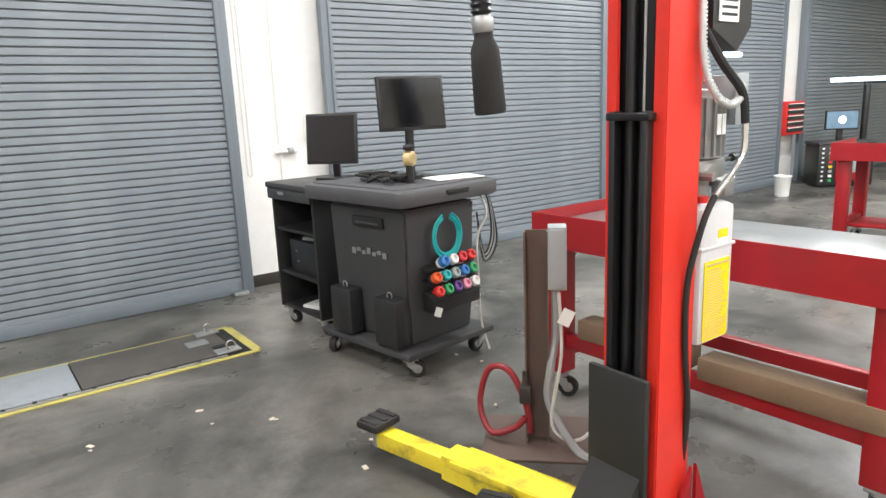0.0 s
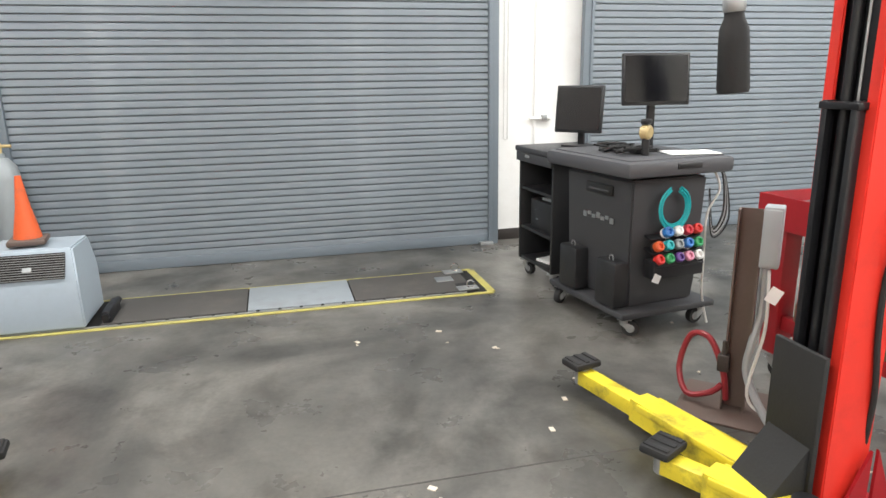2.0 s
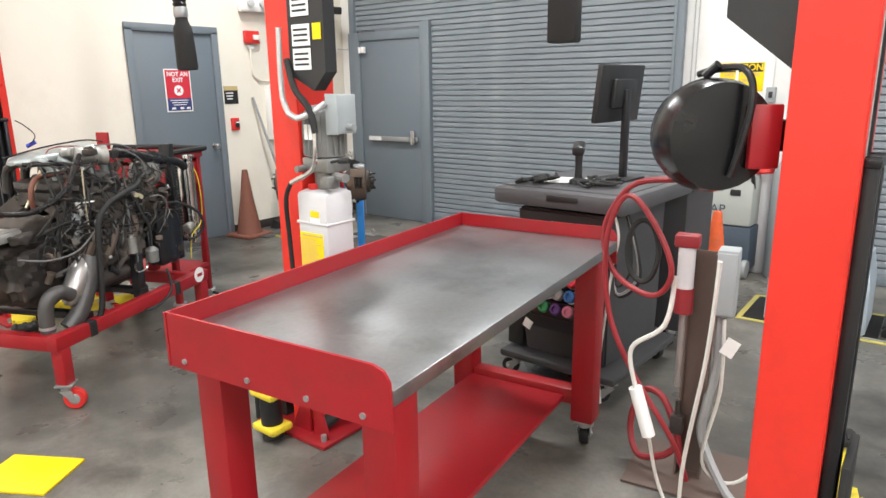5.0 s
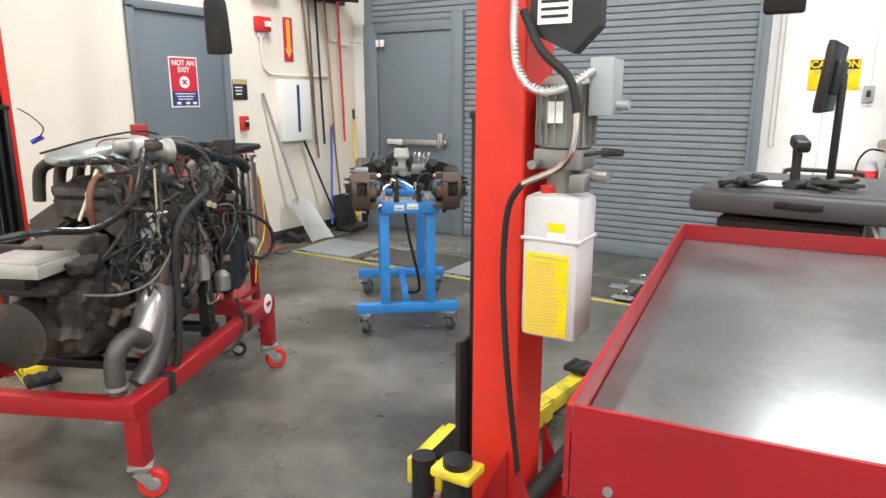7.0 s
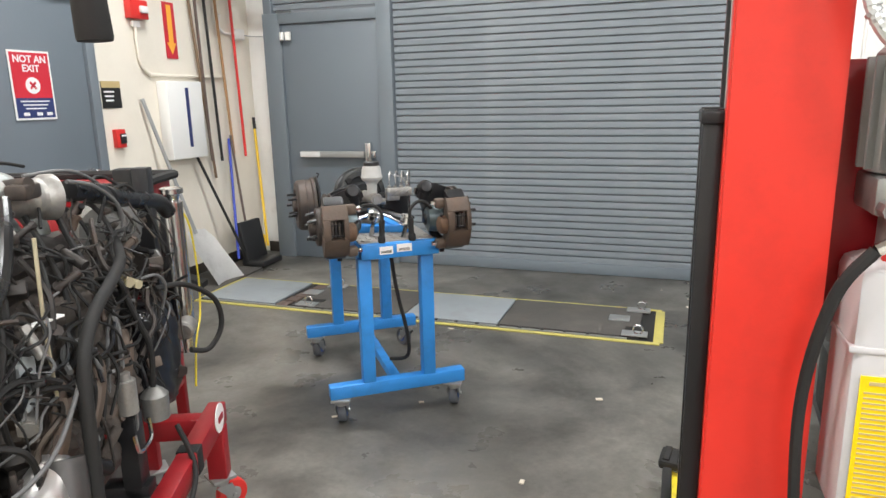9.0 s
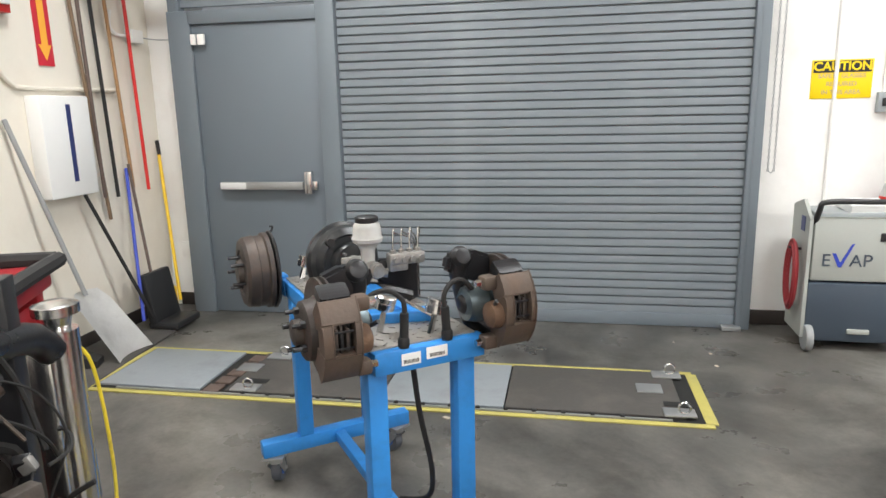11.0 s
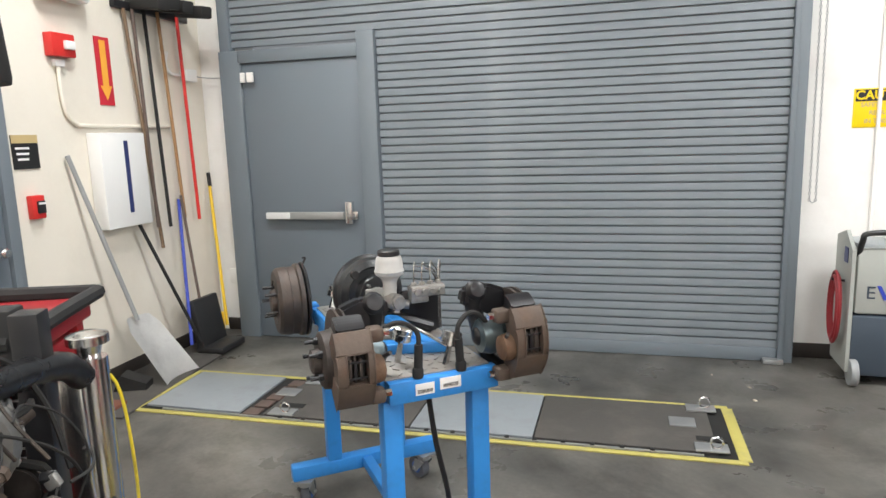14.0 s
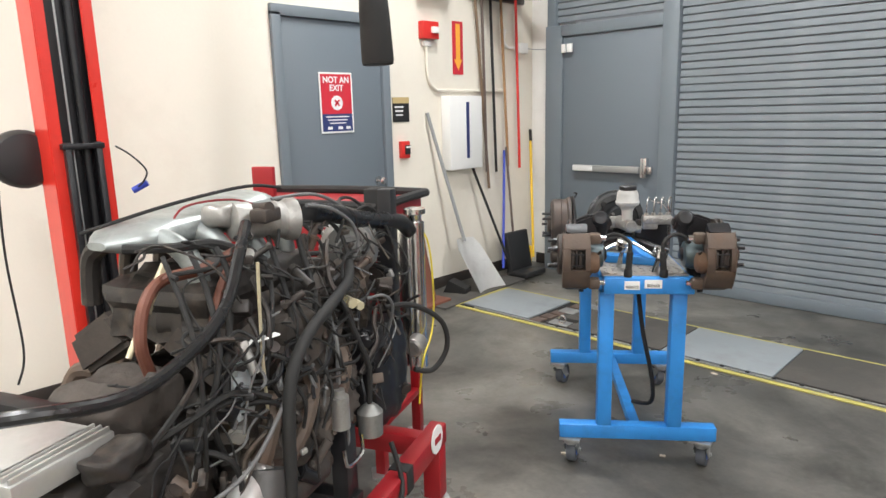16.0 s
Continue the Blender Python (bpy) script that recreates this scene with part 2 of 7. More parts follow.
def floor_concrete():
    m = M["floor"]
    nt = m.node_tree
    b = nt.nodes["Principled BSDF"]
    tc = nt.nodes.new("ShaderNodeTexCoord")

    def noise_node(scale, detail, rough, warp=0.0):
        n = nt.nodes.new("ShaderNodeTexNoise")
        n.inputs["Scale"].default_value, n.inputs["Detail"].default_value, n.inputs["Roughness"].default_value = scale, detail, rough
        n.inputs["Distortion"].default_value = warp
        nt.links.new(tc.outputs["Object"], n.inputs["Vector"])
        return n

    def ramp(src, stops):
        r = nt.nodes.new("ShaderNodeValToRGB")
        r.color_ramp.elements[0].position, r.color_ramp.elements[0].color = stops[0][0], (*stops[0][1], 1)
        r.color_ramp.elements[1].position, r.color_ramp.elements[1].color = stops[-1][0], (*stops[-1][1], 1)
        for p, c in stops[1:-1]:
            e = r.color_ramp.elements.new(p)
            e.color = (*c, 1)
        nt.links.new(src.outputs["Fac"], r.inputs[0])
        return r

    def times(a, b2):
        x = nt.nodes.new("ShaderNodeMix")
        x.data_type, x.blend_type = "RGBA", "MULTIPLY"
        x.inputs[0].default_value = 1.0
        nt.links.new(a, x.inputs[6])
        nt.links.new(b2, x.inputs[7])
        return x.outputs[2]

    big = ramp(noise_node(0.75, 6, 0.62, 0.6), [(0.36, (0.052, 0.050, 0.045)), (0.46, (0.098, 0.094, 0.084)), (0.55, (0.148, 0.140, 0.124)), (0.66, (0.225, 0.214, 0.190))])
    spots = ramp(noise_node(3.2, 7, 0.7, 0.3), [(0.36, (0.72, 0.71, 0.70)), (0.5, (1.0, 1.0, 1.0)), (0.66, (1.12, 1.12, 1.12))])
    fine = ramp(noise_node(38, 5, 0.7), [(0.3, (0.86, 0.86, 0.86)), (0.7, (1.1, 1.1, 1.1))])
    oil = ramp(noise_node(1.7, 4, 0.55, 0.4), [(0.62, (1, 1, 1)), (0.72, (0.6, 0.59, 0.57))])
    col = times(times(times(big.outputs[0], spots.outputs[0]), fine.outputs[0]), oil.outputs[0])
    nt.links.new(col, b.inputs["Base Color"])
    rr = nt.nodes.new("ShaderNodeMapRange")
    rr.inputs[1].default_value, rr.inputs[2].default_value, rr.inputs[3].default_value, rr.inputs[4].default_value = 0.35, 0.65, 0.24, 0.46
    nt.links.new(noise_node(2.3, 6, 0.6).outputs["Fac"], rr.inputs[0])
    nt.links.new(rr.outputs[0], b.inputs["Roughness"])


floor_concrete()


# ---- mesh helpers ----
def box(bm, c, s, rz=0.0, bev=0.0, rx=0.0, ry=0.0):
    r = bmesh.ops.create_cube(bm, size=1.0, matrix=pose(c[0], c[1], c[2], rx, ry, rz) @ Matrix.Diagonal((s[0], s[1], s[2], 1)))
    if bev:
        es = list({e for v in r["verts"] for e in v.link_edges})
        bmesh.ops.bevel(bm, geom=es, offset=bev, segments=2, affect="EDGES", profile=0.5)
    return bm


def cyl(bm, p0, p1, r0, r1=None, seg=16):
    a, b = Vector(p0), Vector(p1)
    d = b - a
    m = Matrix.Translation((a + b) / 2) @ d.to_track_quat("Z", "Y").to_matrix().to_4x4()
    bmesh.ops.create_cone(bm, cap_ends=True, segments=seg, radius1=r0, radius2=r0 if r1 is None else r1, depth=d.length, matrix=m)
    return bm


def lathe(bm, prof, m=None, seg=24):
    m = m or Matrix.Identity(4)
    rings = []
    for r, z in prof:
        rings.append([bm.verts.new(m @ Vector((r * math.cos(2 * math.pi * k / seg), r * math.sin(2 * math.pi * k / seg), z))) for k in range(seg)])
    for a, b in zip(rings, rings[1:]):
        for k in range(seg):
            bm.faces.new((a[k], a[(k + 1) % seg], b[(k + 1) % seg], b[k]))
    bm.faces.new(list(reversed(rings[0])))
    bm.faces.new(rings[-1])
    return bm


def tube(bm, pts, r, seg=8, sub=6, loop=False):
    pts = [Vector(p) for p in pts]
    n = len(pts)
    line = []
    for i in range(n - 1 if not loop else n):
        p0 = pts[(i - 1) % n] if (loop or i > 0) else pts[0]
        p1, p2 = pts[i], pts[(i + 1) % n]
        p3 = pts[(i + 2) % n] if (loop or i + 2 < n) else pts[-1]
        for k in range(sub):
            t = k / sub
            line.append(0.5 * ((2 * p1) + (p2 - p0) * t + (2 * p0 - 5 * p1 + 4 * p2 - p3) * t * t + (3 * p1 - p0 - 3 * p2 + p3) * t ** 3))
    if not loop:
        line.append(pts[-1])
    rings = []
    up = Vector((0.13, 0.21, 0.97))
    for i, p in enumerate(line):
        a = line[i - 1] if (i or loop) else line[0]
        b = line[(i + 1) % len(line)] if (i + 1 < len(line) or loop) else line[-1]
        d = (b - a).normalized() if (b - a).length > 1e-7 else Vector((0, 0, 1))
        s = d.cross(up)
        if s.length < 1e-3:
            s = d.cross(Vector((1, 0, 0)))
        s.normalize()
        up = s.cross(d)
        rings.append([bm.verts.new(p + (s * math.cos(2 * math.pi * k / seg) + up * math.sin(2 * math.pi * k / seg)) * r) for k in range(seg)])
    pairs = list(zip(rings, rings[1:])) + ([(rings[-1], rings[0])] if loop else [])
    for a, b in pairs:
        for k in range(seg):
            bm.faces.new((a[k], a[(k + 1) % seg], b[(k + 1) % seg], b[k]))
    if not loop:
        bm.faces.new(list(reversed(rings[0])))
        bm.faces.new(rings[-1])
    return bm


def slab(bm, outline, thick, m):
    """A flat outline in x, z of m, thickened along its y."""
    a = [bm.verts.new(m @ Vector((x, 0, z))) for x, z in outline]
    b = [bm.verts.new(m @ Vector((x, thick, z))) for x, z in outline]
    bm.faces.new(a)
    bm.faces.new(list(reversed(b)))
    for k in range(len(a)):
        j = (k + 1) % len(a)
        bm.faces.new((a[j], a[k], b[k], b[j]))
    return bm


def mesh_of(name, bm, material):
    bmesh.ops.recalc_face_normals(bm, faces=bm.faces)
    for f in bm.faces:
        f.smooth = True
    me = bpy.data.meshes.new(name)
    bm.to_mesh(me)
    bm.free()
    me.set_sharp_from_angle(angle=0.6)
    me.materials.append(material)
    return me


def part(name, bm, material, parent, label=""):
    ob = new(name, mesh_of(name, bm, material))
    ob.parent = parent
    return tagged(ob, label=label)


def again(ob, m):
    """The same mesh once more, as a part of the same thing."""
    o = new(ob.name.split(".")[0], ob.data)
    o.parent = ob.parent
    o.matrix_basis = m
    for c in ob.children:
        k = new(c.name.split(".")[0], c.data)
        k.parent = o
        k.matrix_basis = c.matrix_basis.copy()
    return o


def thing(name, label, category, x=0, y=0, z=0, rz=0, group="", kind=""):
    e = new(name)
    e.empty_display_size = 0.1
    e.matrix_basis = pose(x, y, z, 0, 0, rz)
    return tagged(e, label, category, group, kind)


def structure(name, bm, material, label, category):
    return tagged(new(name, mesh_of(name, bm, material)), label, category, kind="structure")


def B():
    return bmesh.new()


def words(text, size, m, material, parent, name="lettering", bold=0.0):
    cu = bpy.data.curves.new(name, "FONT")
    cu.body, cu.size, cu.extrude, cu.align_x, cu.align_y, cu.offset = text, size, 0.0006, "CENTER", "CENTER", bold
    tmp = new(name, cu)
    me = bpy.data.meshes.new_from_object(tmp.evaluated_get(bpy.context.evaluated_depsgraph_get()))
    bpy.data.objects.remove(tmp)
    me.materials.clear()
    me.materials.append(material)
    ob = new(name, me)
    ob.parent = parent
    ob.matrix_basis = m
    return ob


def castor(parent, x, y, h, r, wheel_mat, core_mat, turn=0.0):
    """A swivel castor: fork and wheel, the top of the fork at height h."""
    w = pose(x, y, 0, 0, 0, turn)
    bm = B()
    box(bm, (0, 0, h - 0.006), (0.085, 0.085, 0.012), bev=0.002)
    cyl(bm, (0, 0, h - 0.035), (0, 0, h - 0.012), 0.028)
    for s in (-1, 1):
        slab(bm, [(-0.03, h - 0.035), (0.03, h - 0.035), (0.05, r - 0.012), (0.025, r - 0.015)], 0.004, pose(0, s * 0.026 - 0.002, 0))
    cyl(bm, (0.035, -0.034, r), (0.035, 0.034, r), 0.008, seg=8)
    fork = part("castor_fork", bm, M["galv"], parent)
    fork.matrix_basis = w
    bm = lathe(B(), [(r * 0.55, -0.019), (r * 0.93, -0.019), (r, -0.012), (r, 0.012), (r * 0.93, 0.019), (r * 0.55, 0.019)], pose(0.035, 0, r, 90), 20)
    tyre = part("wheel", bm, wheel_mat, fork)
    part("wheel_core", lathe(B(), [(0.012, -0.022), (r * 0.5, -0.020), (r * 0.57, -0.017), (r * 0.57, 0.017), (r * 0.5, 0.020), (0.012, 0.022)], pose(0.035, 0, r, 90), 16), core_mat, fork)
    return fork


# ---- the shell of the workshop ----
NY = 5.31
XW, XE, YS = -7.13, 15.0, -6.0
structure("floor", box(B(), ((XW + XE) / 2, (NY + YS) / 2, -0.1), (XE - XW + 0.6, NY - YS + 0.6, 0.2)), M["floor"], "worn stained polished concrete workshop floor", "floor")
structure("ceiling", box(B(), ((XW + XE) / 2, (NY + YS) / 2, CEIL + 0.1), (XE - XW + 0.6, NY - YS + 0.6, 0.2)), M["ceiling"], "high pale workshop ceiling", "ceiling")
DOORS = [(-6.86, -2.88), (-2.0, 1.93), (2.72, 6.30), (6.95, 10.35), (10.95, 14.6)]
DTOP = 2.95
bm = B()
edges = [XW - 0.3] + [v for d in DOORS for v in (d[0] + 0.05, d[1] - 0.05)] + [XE + 0.3]
for a, b in zip(edges[0::2], edges[1::2]):
    box(bm, ((a + b) / 2, NY + 0.12, CEIL / 2), (b - a, 0.24, CEIL))
box(bm, ((XW + XE) / 2, NY + 0.122, (DTOP + CEIL) / 2), (XE - XW + 0.58, 0.23, CEIL - DTOP))
structure("wall_north", bm, M["white"], "white painted wall piers between the shutter doors", "wall")
bm = B()
WD0, WD1, WDT = 2.56, 3.45, 2.13
box(bm, (XW - 0.1, (YS + WD0) / 2, CEIL / 2), (0.2, WD0 - YS, CEIL))
box(bm, (XW - 0.1, (WD1 + NY) / 2, CEIL / 2), (0.2, NY - WD1, CEIL))
box(bm, (XW - 0.1, (WD0 + WD1) / 2, (WDT + CEIL) / 2), (0.2, WD1 - WD0, CEIL - WDT))
structure("wall_west", bm, M["wall"], "cream painted block wall with a grey door", "wall")
structure("wall_south", box(B(), ((XW + XE) / 2, YS - 0.1, CEIL / 2), (XE - XW + 0.6, 0.2, CEIL)), M["wall"], "cream painted plain wall", "wall")
structure("wall_east", box(B(), (XE + 0.1, (NY + YS) / 2, CEIL / 2), (0.2, NY - YS, CEIL)), M["wall"], "cream painted plain wall", "wall")
bm = B()
for a, b in zip(edges[0::2], edges[1::2]):
    lo, hi = max(a - 0.04, XW), min(b + 0.04, XE)
    box(bm, ((lo + hi) / 2, NY - 0.006, 0.05), (hi - lo - 0.12, 0.012, 0.10), bev=0.003)
box(bm, (XW + 0.006, (WD1 + 0.06 + NY - 0.02) / 2, 0.05), (0.012, NY - WD1 - 0.08, 0.10), bev=0.003)
box(bm, (XW + 0.006, (YS + WD0 - 0.06) / 2, 0.05), (0.012, WD0 - 0.06 - YS, 0.10), bev=0.003)
structure("baseboard", bm, M["darkbase"], "dark rubber cove base along the walls", "baseboard")

# white boxed column corners in the piers
bm = B()
for x in (-2.45, 2.32):
    cyl(bm, (x, NY - 0.012, 0.12), (x, NY - 0.012, CEIL - 0.02), 0.012, seg=8)
structure("trim", bm, M["white"], "white painted vertical conduit on a pier", "conduit")


# shutter doors
def slat_mesh(x0, x1, pitch):
    prof = [(0.006, 0.0), (-0.009, 0.002), (-0.0125, 0.006), (-0.0118, 0.030), (-0.0100, 0.052), (-0.0085, 0.064), (0.0, 0.069), (0.006, 0.071), (0.006, 0.0775)]
    prof = [(y, z / 0.0775 * pitch) for y, z in prof]
    bm = B()
    a = [bm.verts.new((x0, y, z)) for y, z in prof]
    b = [bm.verts.new((x1, y, z)) for y, z in prof]
    for k in range(len(a) - 1):
        bm.faces.new((a[k], b[k], b[k + 1], a[k + 1]))
    return mesh_of("slat", bm, M["slat"])


PITCH = 0.0572
for i, (a, b) in enumerate(DOORS):
    door = thing("door_%d" % (i + 1), "closed grey ribbed steel roll-up shutter door", "shutter door", 0, 5.20, 0, kind="structure")
    x0, x1 = a + 0.09, b - 0.09
    man = i == 0
    full = slat_mesh(x0, x1, PITCH)
    short = slat_mesh(-5.63, x1, PITCH) if man else full
    n = int((DTOP - 0.09) / PITCH)
    for k in range(n):
        z = 0.09 + k * PITCH
        s = new("slat", short if (man and z < 2.19) else full)
        s.parent = door
        s.matrix_basis = pose(0, random.uniform(-0.0012, 0.0012), z)
    lo = -5.63 if man else x0
    bm = box(B(), ((lo + x1) / 2, -0.004, 0.048), (x1 - lo, 0.035, 0.09), bev=0.004)
    part("bottom_bar", bm, M["framegrey"], door)
    for s, x in ((-1, a), (1, b)):
        bm = B()
        box(bm, (x - s * 0.045, 0.0, DTOP / 2), (0.09, 0.07, DTOP), bev=0.004)
        box(bm, (x - s * 0.075, -0.04, DTOP / 2), (0.03, 0.012, DTOP), bev=0.002)
        part("guide_rail", bm, M["framegrey"], door)
    part("shutter_drum", lathe(B(), [(0.2, a - 0.05), (0.2, b + 0.05)], Matrix.Translation((0, -0.06, DTOP + 0.17)) @ Matrix.Rotation(radians(90), 4, "Y"), 24), M["framegrey"], door)
    if man:
        bm = B()
        box(bm, (-6.775, -0.02, 1.09), (0.17, 0.08, 2.18), bev=0.004)
        box(bm, (-5.70, -0.02, 1.13), (0.13, 0.08, 2.26), bev=0.004)
        box(bm, (-6.235, -0.02, 2.135), (0.94, 0.08, 0.09), bev=0.004)
        part("pass_door_frame", bm, M["framegrey"], door)
        leaf = part("pass_door_leaf", box(B(), (-6.228, -0.012, 1.045), (0.915, 0.05, 2.08), bev=0.003), M["doorgrey"], door, "flat grey pass door leaf")
        bm = box(B(), (-6.22, -0.085, 0.965), (0.62, 0.03, 0.055), bev=0.006)
        part("push_bar", bm, M["galv"], leaf, "steel panic push bar")
        part("bar_end", box(B(), (-6.44, -0.085, 0.965), (0.20, 0.036, 0.050), bev=0.006), M["scoop"], leaf, "bright end of the push bar")
        bm = box(B(), (-5.87, -0.075, 0.985), (0.055, 0.05, 0.16), bev=0.006)
        part("latch_case", box(bm, (-5.83, -0.06, 0.965), (0.04, 0.03, 0.06), bev=0.004), M["chrome"], leaf, "bright latch case")
        bm = box(B(), (-6.60, -0.075, 1.985), (0.05, 0.022, 0.07), bev=0.003)
        part("door_contact", box(bm, (-6.66, -0.075, 1.985), (0.035, 0.022, 0.07), bev=0.003), M["white"], leaf, "white door contact")
        bm = B()
        for z in (0.22, 1.05, 1.86):
            cyl(bm, (-6.69, -0.045, z - 0.05), (-6.69, -0.045, z + 0.05), 0.008, seg=8)
        part("hinge", bm, M["framegrey"], leaf)
    # floor latch at the foot of the guide
    if i < 2:
        part("floor_latch", box(B(), (b - 0.12, -0.055, 0.016), (0.12, 0.06, 0.03), bev=0.004), M["galv"], door, "small steel floor latch")

# hand chain of a shutter door, hanging beside its guide
for x, ch in ((-2.80, 1.05), (2.02, 0.95)):
    chain = thing("hand_chain", "hanging steel hand chain loop of a shutter", "chain", x, 5.245, 0)
    bm = B()
    for s in (-0.018, 0.018):
        z = ch
        k = 0
        while z < 2.95:
            t = 90 if k % 2 else 0
            m = pose(s, 0, z, 90, 0, t)
            r = [m @ Vector((0.006 * math.cos(q), 0.011 * math.sin(q), 0)) for q in [j * math.pi / 3 for j in range(6)]]
            tube(bm, r, 0.0022, seg=4, sub=1, loop=True)
            z += 0.02
            k += 1
    tube(bm, [(-0.018, 0, ch), (0, 0, ch - 0.02), (0.018, 0, ch)], 0.003, seg=5)
    part("chain_loop", bm, M["galv"] if x < 0 else M["whitecable"], chain)

# west door with its poster
door = thing("door_6", "closed flat grey steel door in the cream wall", "door", XW, (WD0 + WD1) / 2, 0, kind="structure")
bm = B()
w = WD1 - WD0
for s in (-1, 1):
    box(bm, (0.0, s * (w / 2 + 0.012), WDT / 2), (0.06, 0.07, WDT), bev=0.004)
box(bm, (0.0, 0, WDT + 0.012), (0.06, w + 0.094, 0.07), bev=0.004)
part("door_frame", bm, M["framegrey"], door)
leaf = part("door_leaf", box(B(), (-0.02, 0, WDT / 2 - 0.006), (0.045, w - 0.05, WDT - 0.04), bev=0.003), M["doorgrey"], door)
bm = cyl(B(), (0.002, w / 2 - 0.09, 0.98), (0.012, w / 2 - 0.09, 0.98), 0.035)
cyl(bm, (0.012, w / 2 - 0.09, 0.98), (0.05, w / 2 - 0.09, 0.98), 0.012)
lathe(bm, [(0.01, 0.04), (0.026, 0.05), (0.028, 0.065), (0.018, 0.08)], Matrix.Translation((0, w / 2 - 0.09, 0.98)) @ Matrix.Rotation(radians(90), 4, "Y"), 14)
part("door_knob", bm, M["chrome"], leaf, "bright steel knob")


# ---- ceiling lights ----
# unseen fixtures added at the lamp spots; their form and layout are assumed
def ceiling_light(x, y):
    t = thing("ceiling_light", "unseen long white hanging strip light, lit", "ceiling light", x, y, CEIL - 0.36, group="strip lights")
    part("housing", box(B(), (0, 0, 0.03), (1.4, 0.46, 0.06), bev=0.01), M["white"], t)
    part("diffuser", box(B(), (0, 0, -0.012), (1.32, 0.42, 0.02), bev=0.004), M["lamp"], t)
    for s in (-0.5, 0.5):
        part("hanger", cyl(B(), (s, 0, 0.06), (s, 0, 0.36), 0.006, seg=6), M["galv"], t)
    return t


for lx, ly in LIGHT_SPOTS:
    ceiling_light(lx, ly)


# ---- two-post lifts ----
def lift_post(x, y, face, label):
    """Column, 0.17 deep and 0.21 wide, its open side towards face (+1: east). y is its south edge, x its back."""
    t = thing("lift_post", label, "lift post", x, y, 0, group="two-post lift columns")
    f, w = face, 0.21
    H = 3.7
    ol = [(0, 0), (0.17, 0), (0.17, 0.044), (0.158, 0.044), (0.158, 0.012), (0.012, 0.012), (0.012, w - 0.012), (0.158, w - 0.012), (0.158, w - 0.044), (0.17, w - 0.044), (0.17, w), (0, w)]
    bm = slab(B(), [(f * px, -py) for px, py in ol], H, Matrix.Rotation(radians(90), 4, "X"))
    bmesh.ops.bevel(bm, geom=[e for e in bm.edges if abs(e.verts[0].co.z - e.verts[1].co.z) > 1], offset=0.004, segments=2, affect="EDGES")
    part("column", bm, M["red"], t, "bright red folded steel column")
    bm = box(B(), (f * 0.10, w / 2, 0.01), (0.46, w + 0.18, 0.02), bev=0.004)
    for yy in (-0.03, w + 0.018):
        slab(bm, [(0, 0.02), (f * 0.12, 0.02), (0, 0.28)], 0.012, pose(f * 0.02, yy, 0))
        slab(bm, [(0, 0.02), (-f * 0.10, 0.02), (0, 0.28)], 0.012, pose(-f * 0.005, yy, 0))
    part("base_plate", bm, M["redd"], t)
    for dx in (-0.09, 0.28):
        for dy in (-0.05, w + 0.05):
            part("anchor_bolt", cyl(B(), (f * dx, dy, 0.02), (f * dx, dy, 0.05), 0.014, seg=6), M["galv"], t)
    part("slot_lining", box(B(), (f * 0.08, w / 2, 1.85), (0.12, w - 0.03, 3.6), bev=0.004), M["blacksteel"], t, "black slide lining inside the column")
    part("hydraulic_ram", cyl(B(), (f * 0.158, w / 2 + 0.022, 0.5), (f * 0.158, w / 2 + 0.022, 3.6), 0.016), M["blacksteel"], t)
    part("equalising_cable", cyl(B(), (f * 0.166, w / 2 - 0.028, 0.45), (f * 0.166, w / 2 - 0.028, 3.6), 0.004, seg=6), M["galv"], t, "thin steel cable")
    bm = box(B(), (f * 0.187, 0.05, 0.75), (0.034, 0.022, 1.30), bev=0.003)
    box(bm, (f * 0.187, w - 0.05, 0.75), (0.034, 0.022, 1.30), bev=0.003)
    box(bm, (f * 0.188, w / 2, 1.385), (0.038, w - 0.06, 0.022), bev=0.003)
    part("carriage", bm, M["blacksteel"], t, "black sliding lift carriage")
    bm = box(B(), (f * 0.225, w / 2, 0.36), (0.02, w + 0.01, 0.52), bev=0.004)
    slab(bm, [(0, 0.02), (f * 0.15, 0.02), (f * 0.15, 0.12), (0, 0.30)], w - 0.02, pose(f * 0.235, 0.01, 0))
    part("carriage_flap", bm, M["rubber"], t, "black rubber guard flap")
    return t


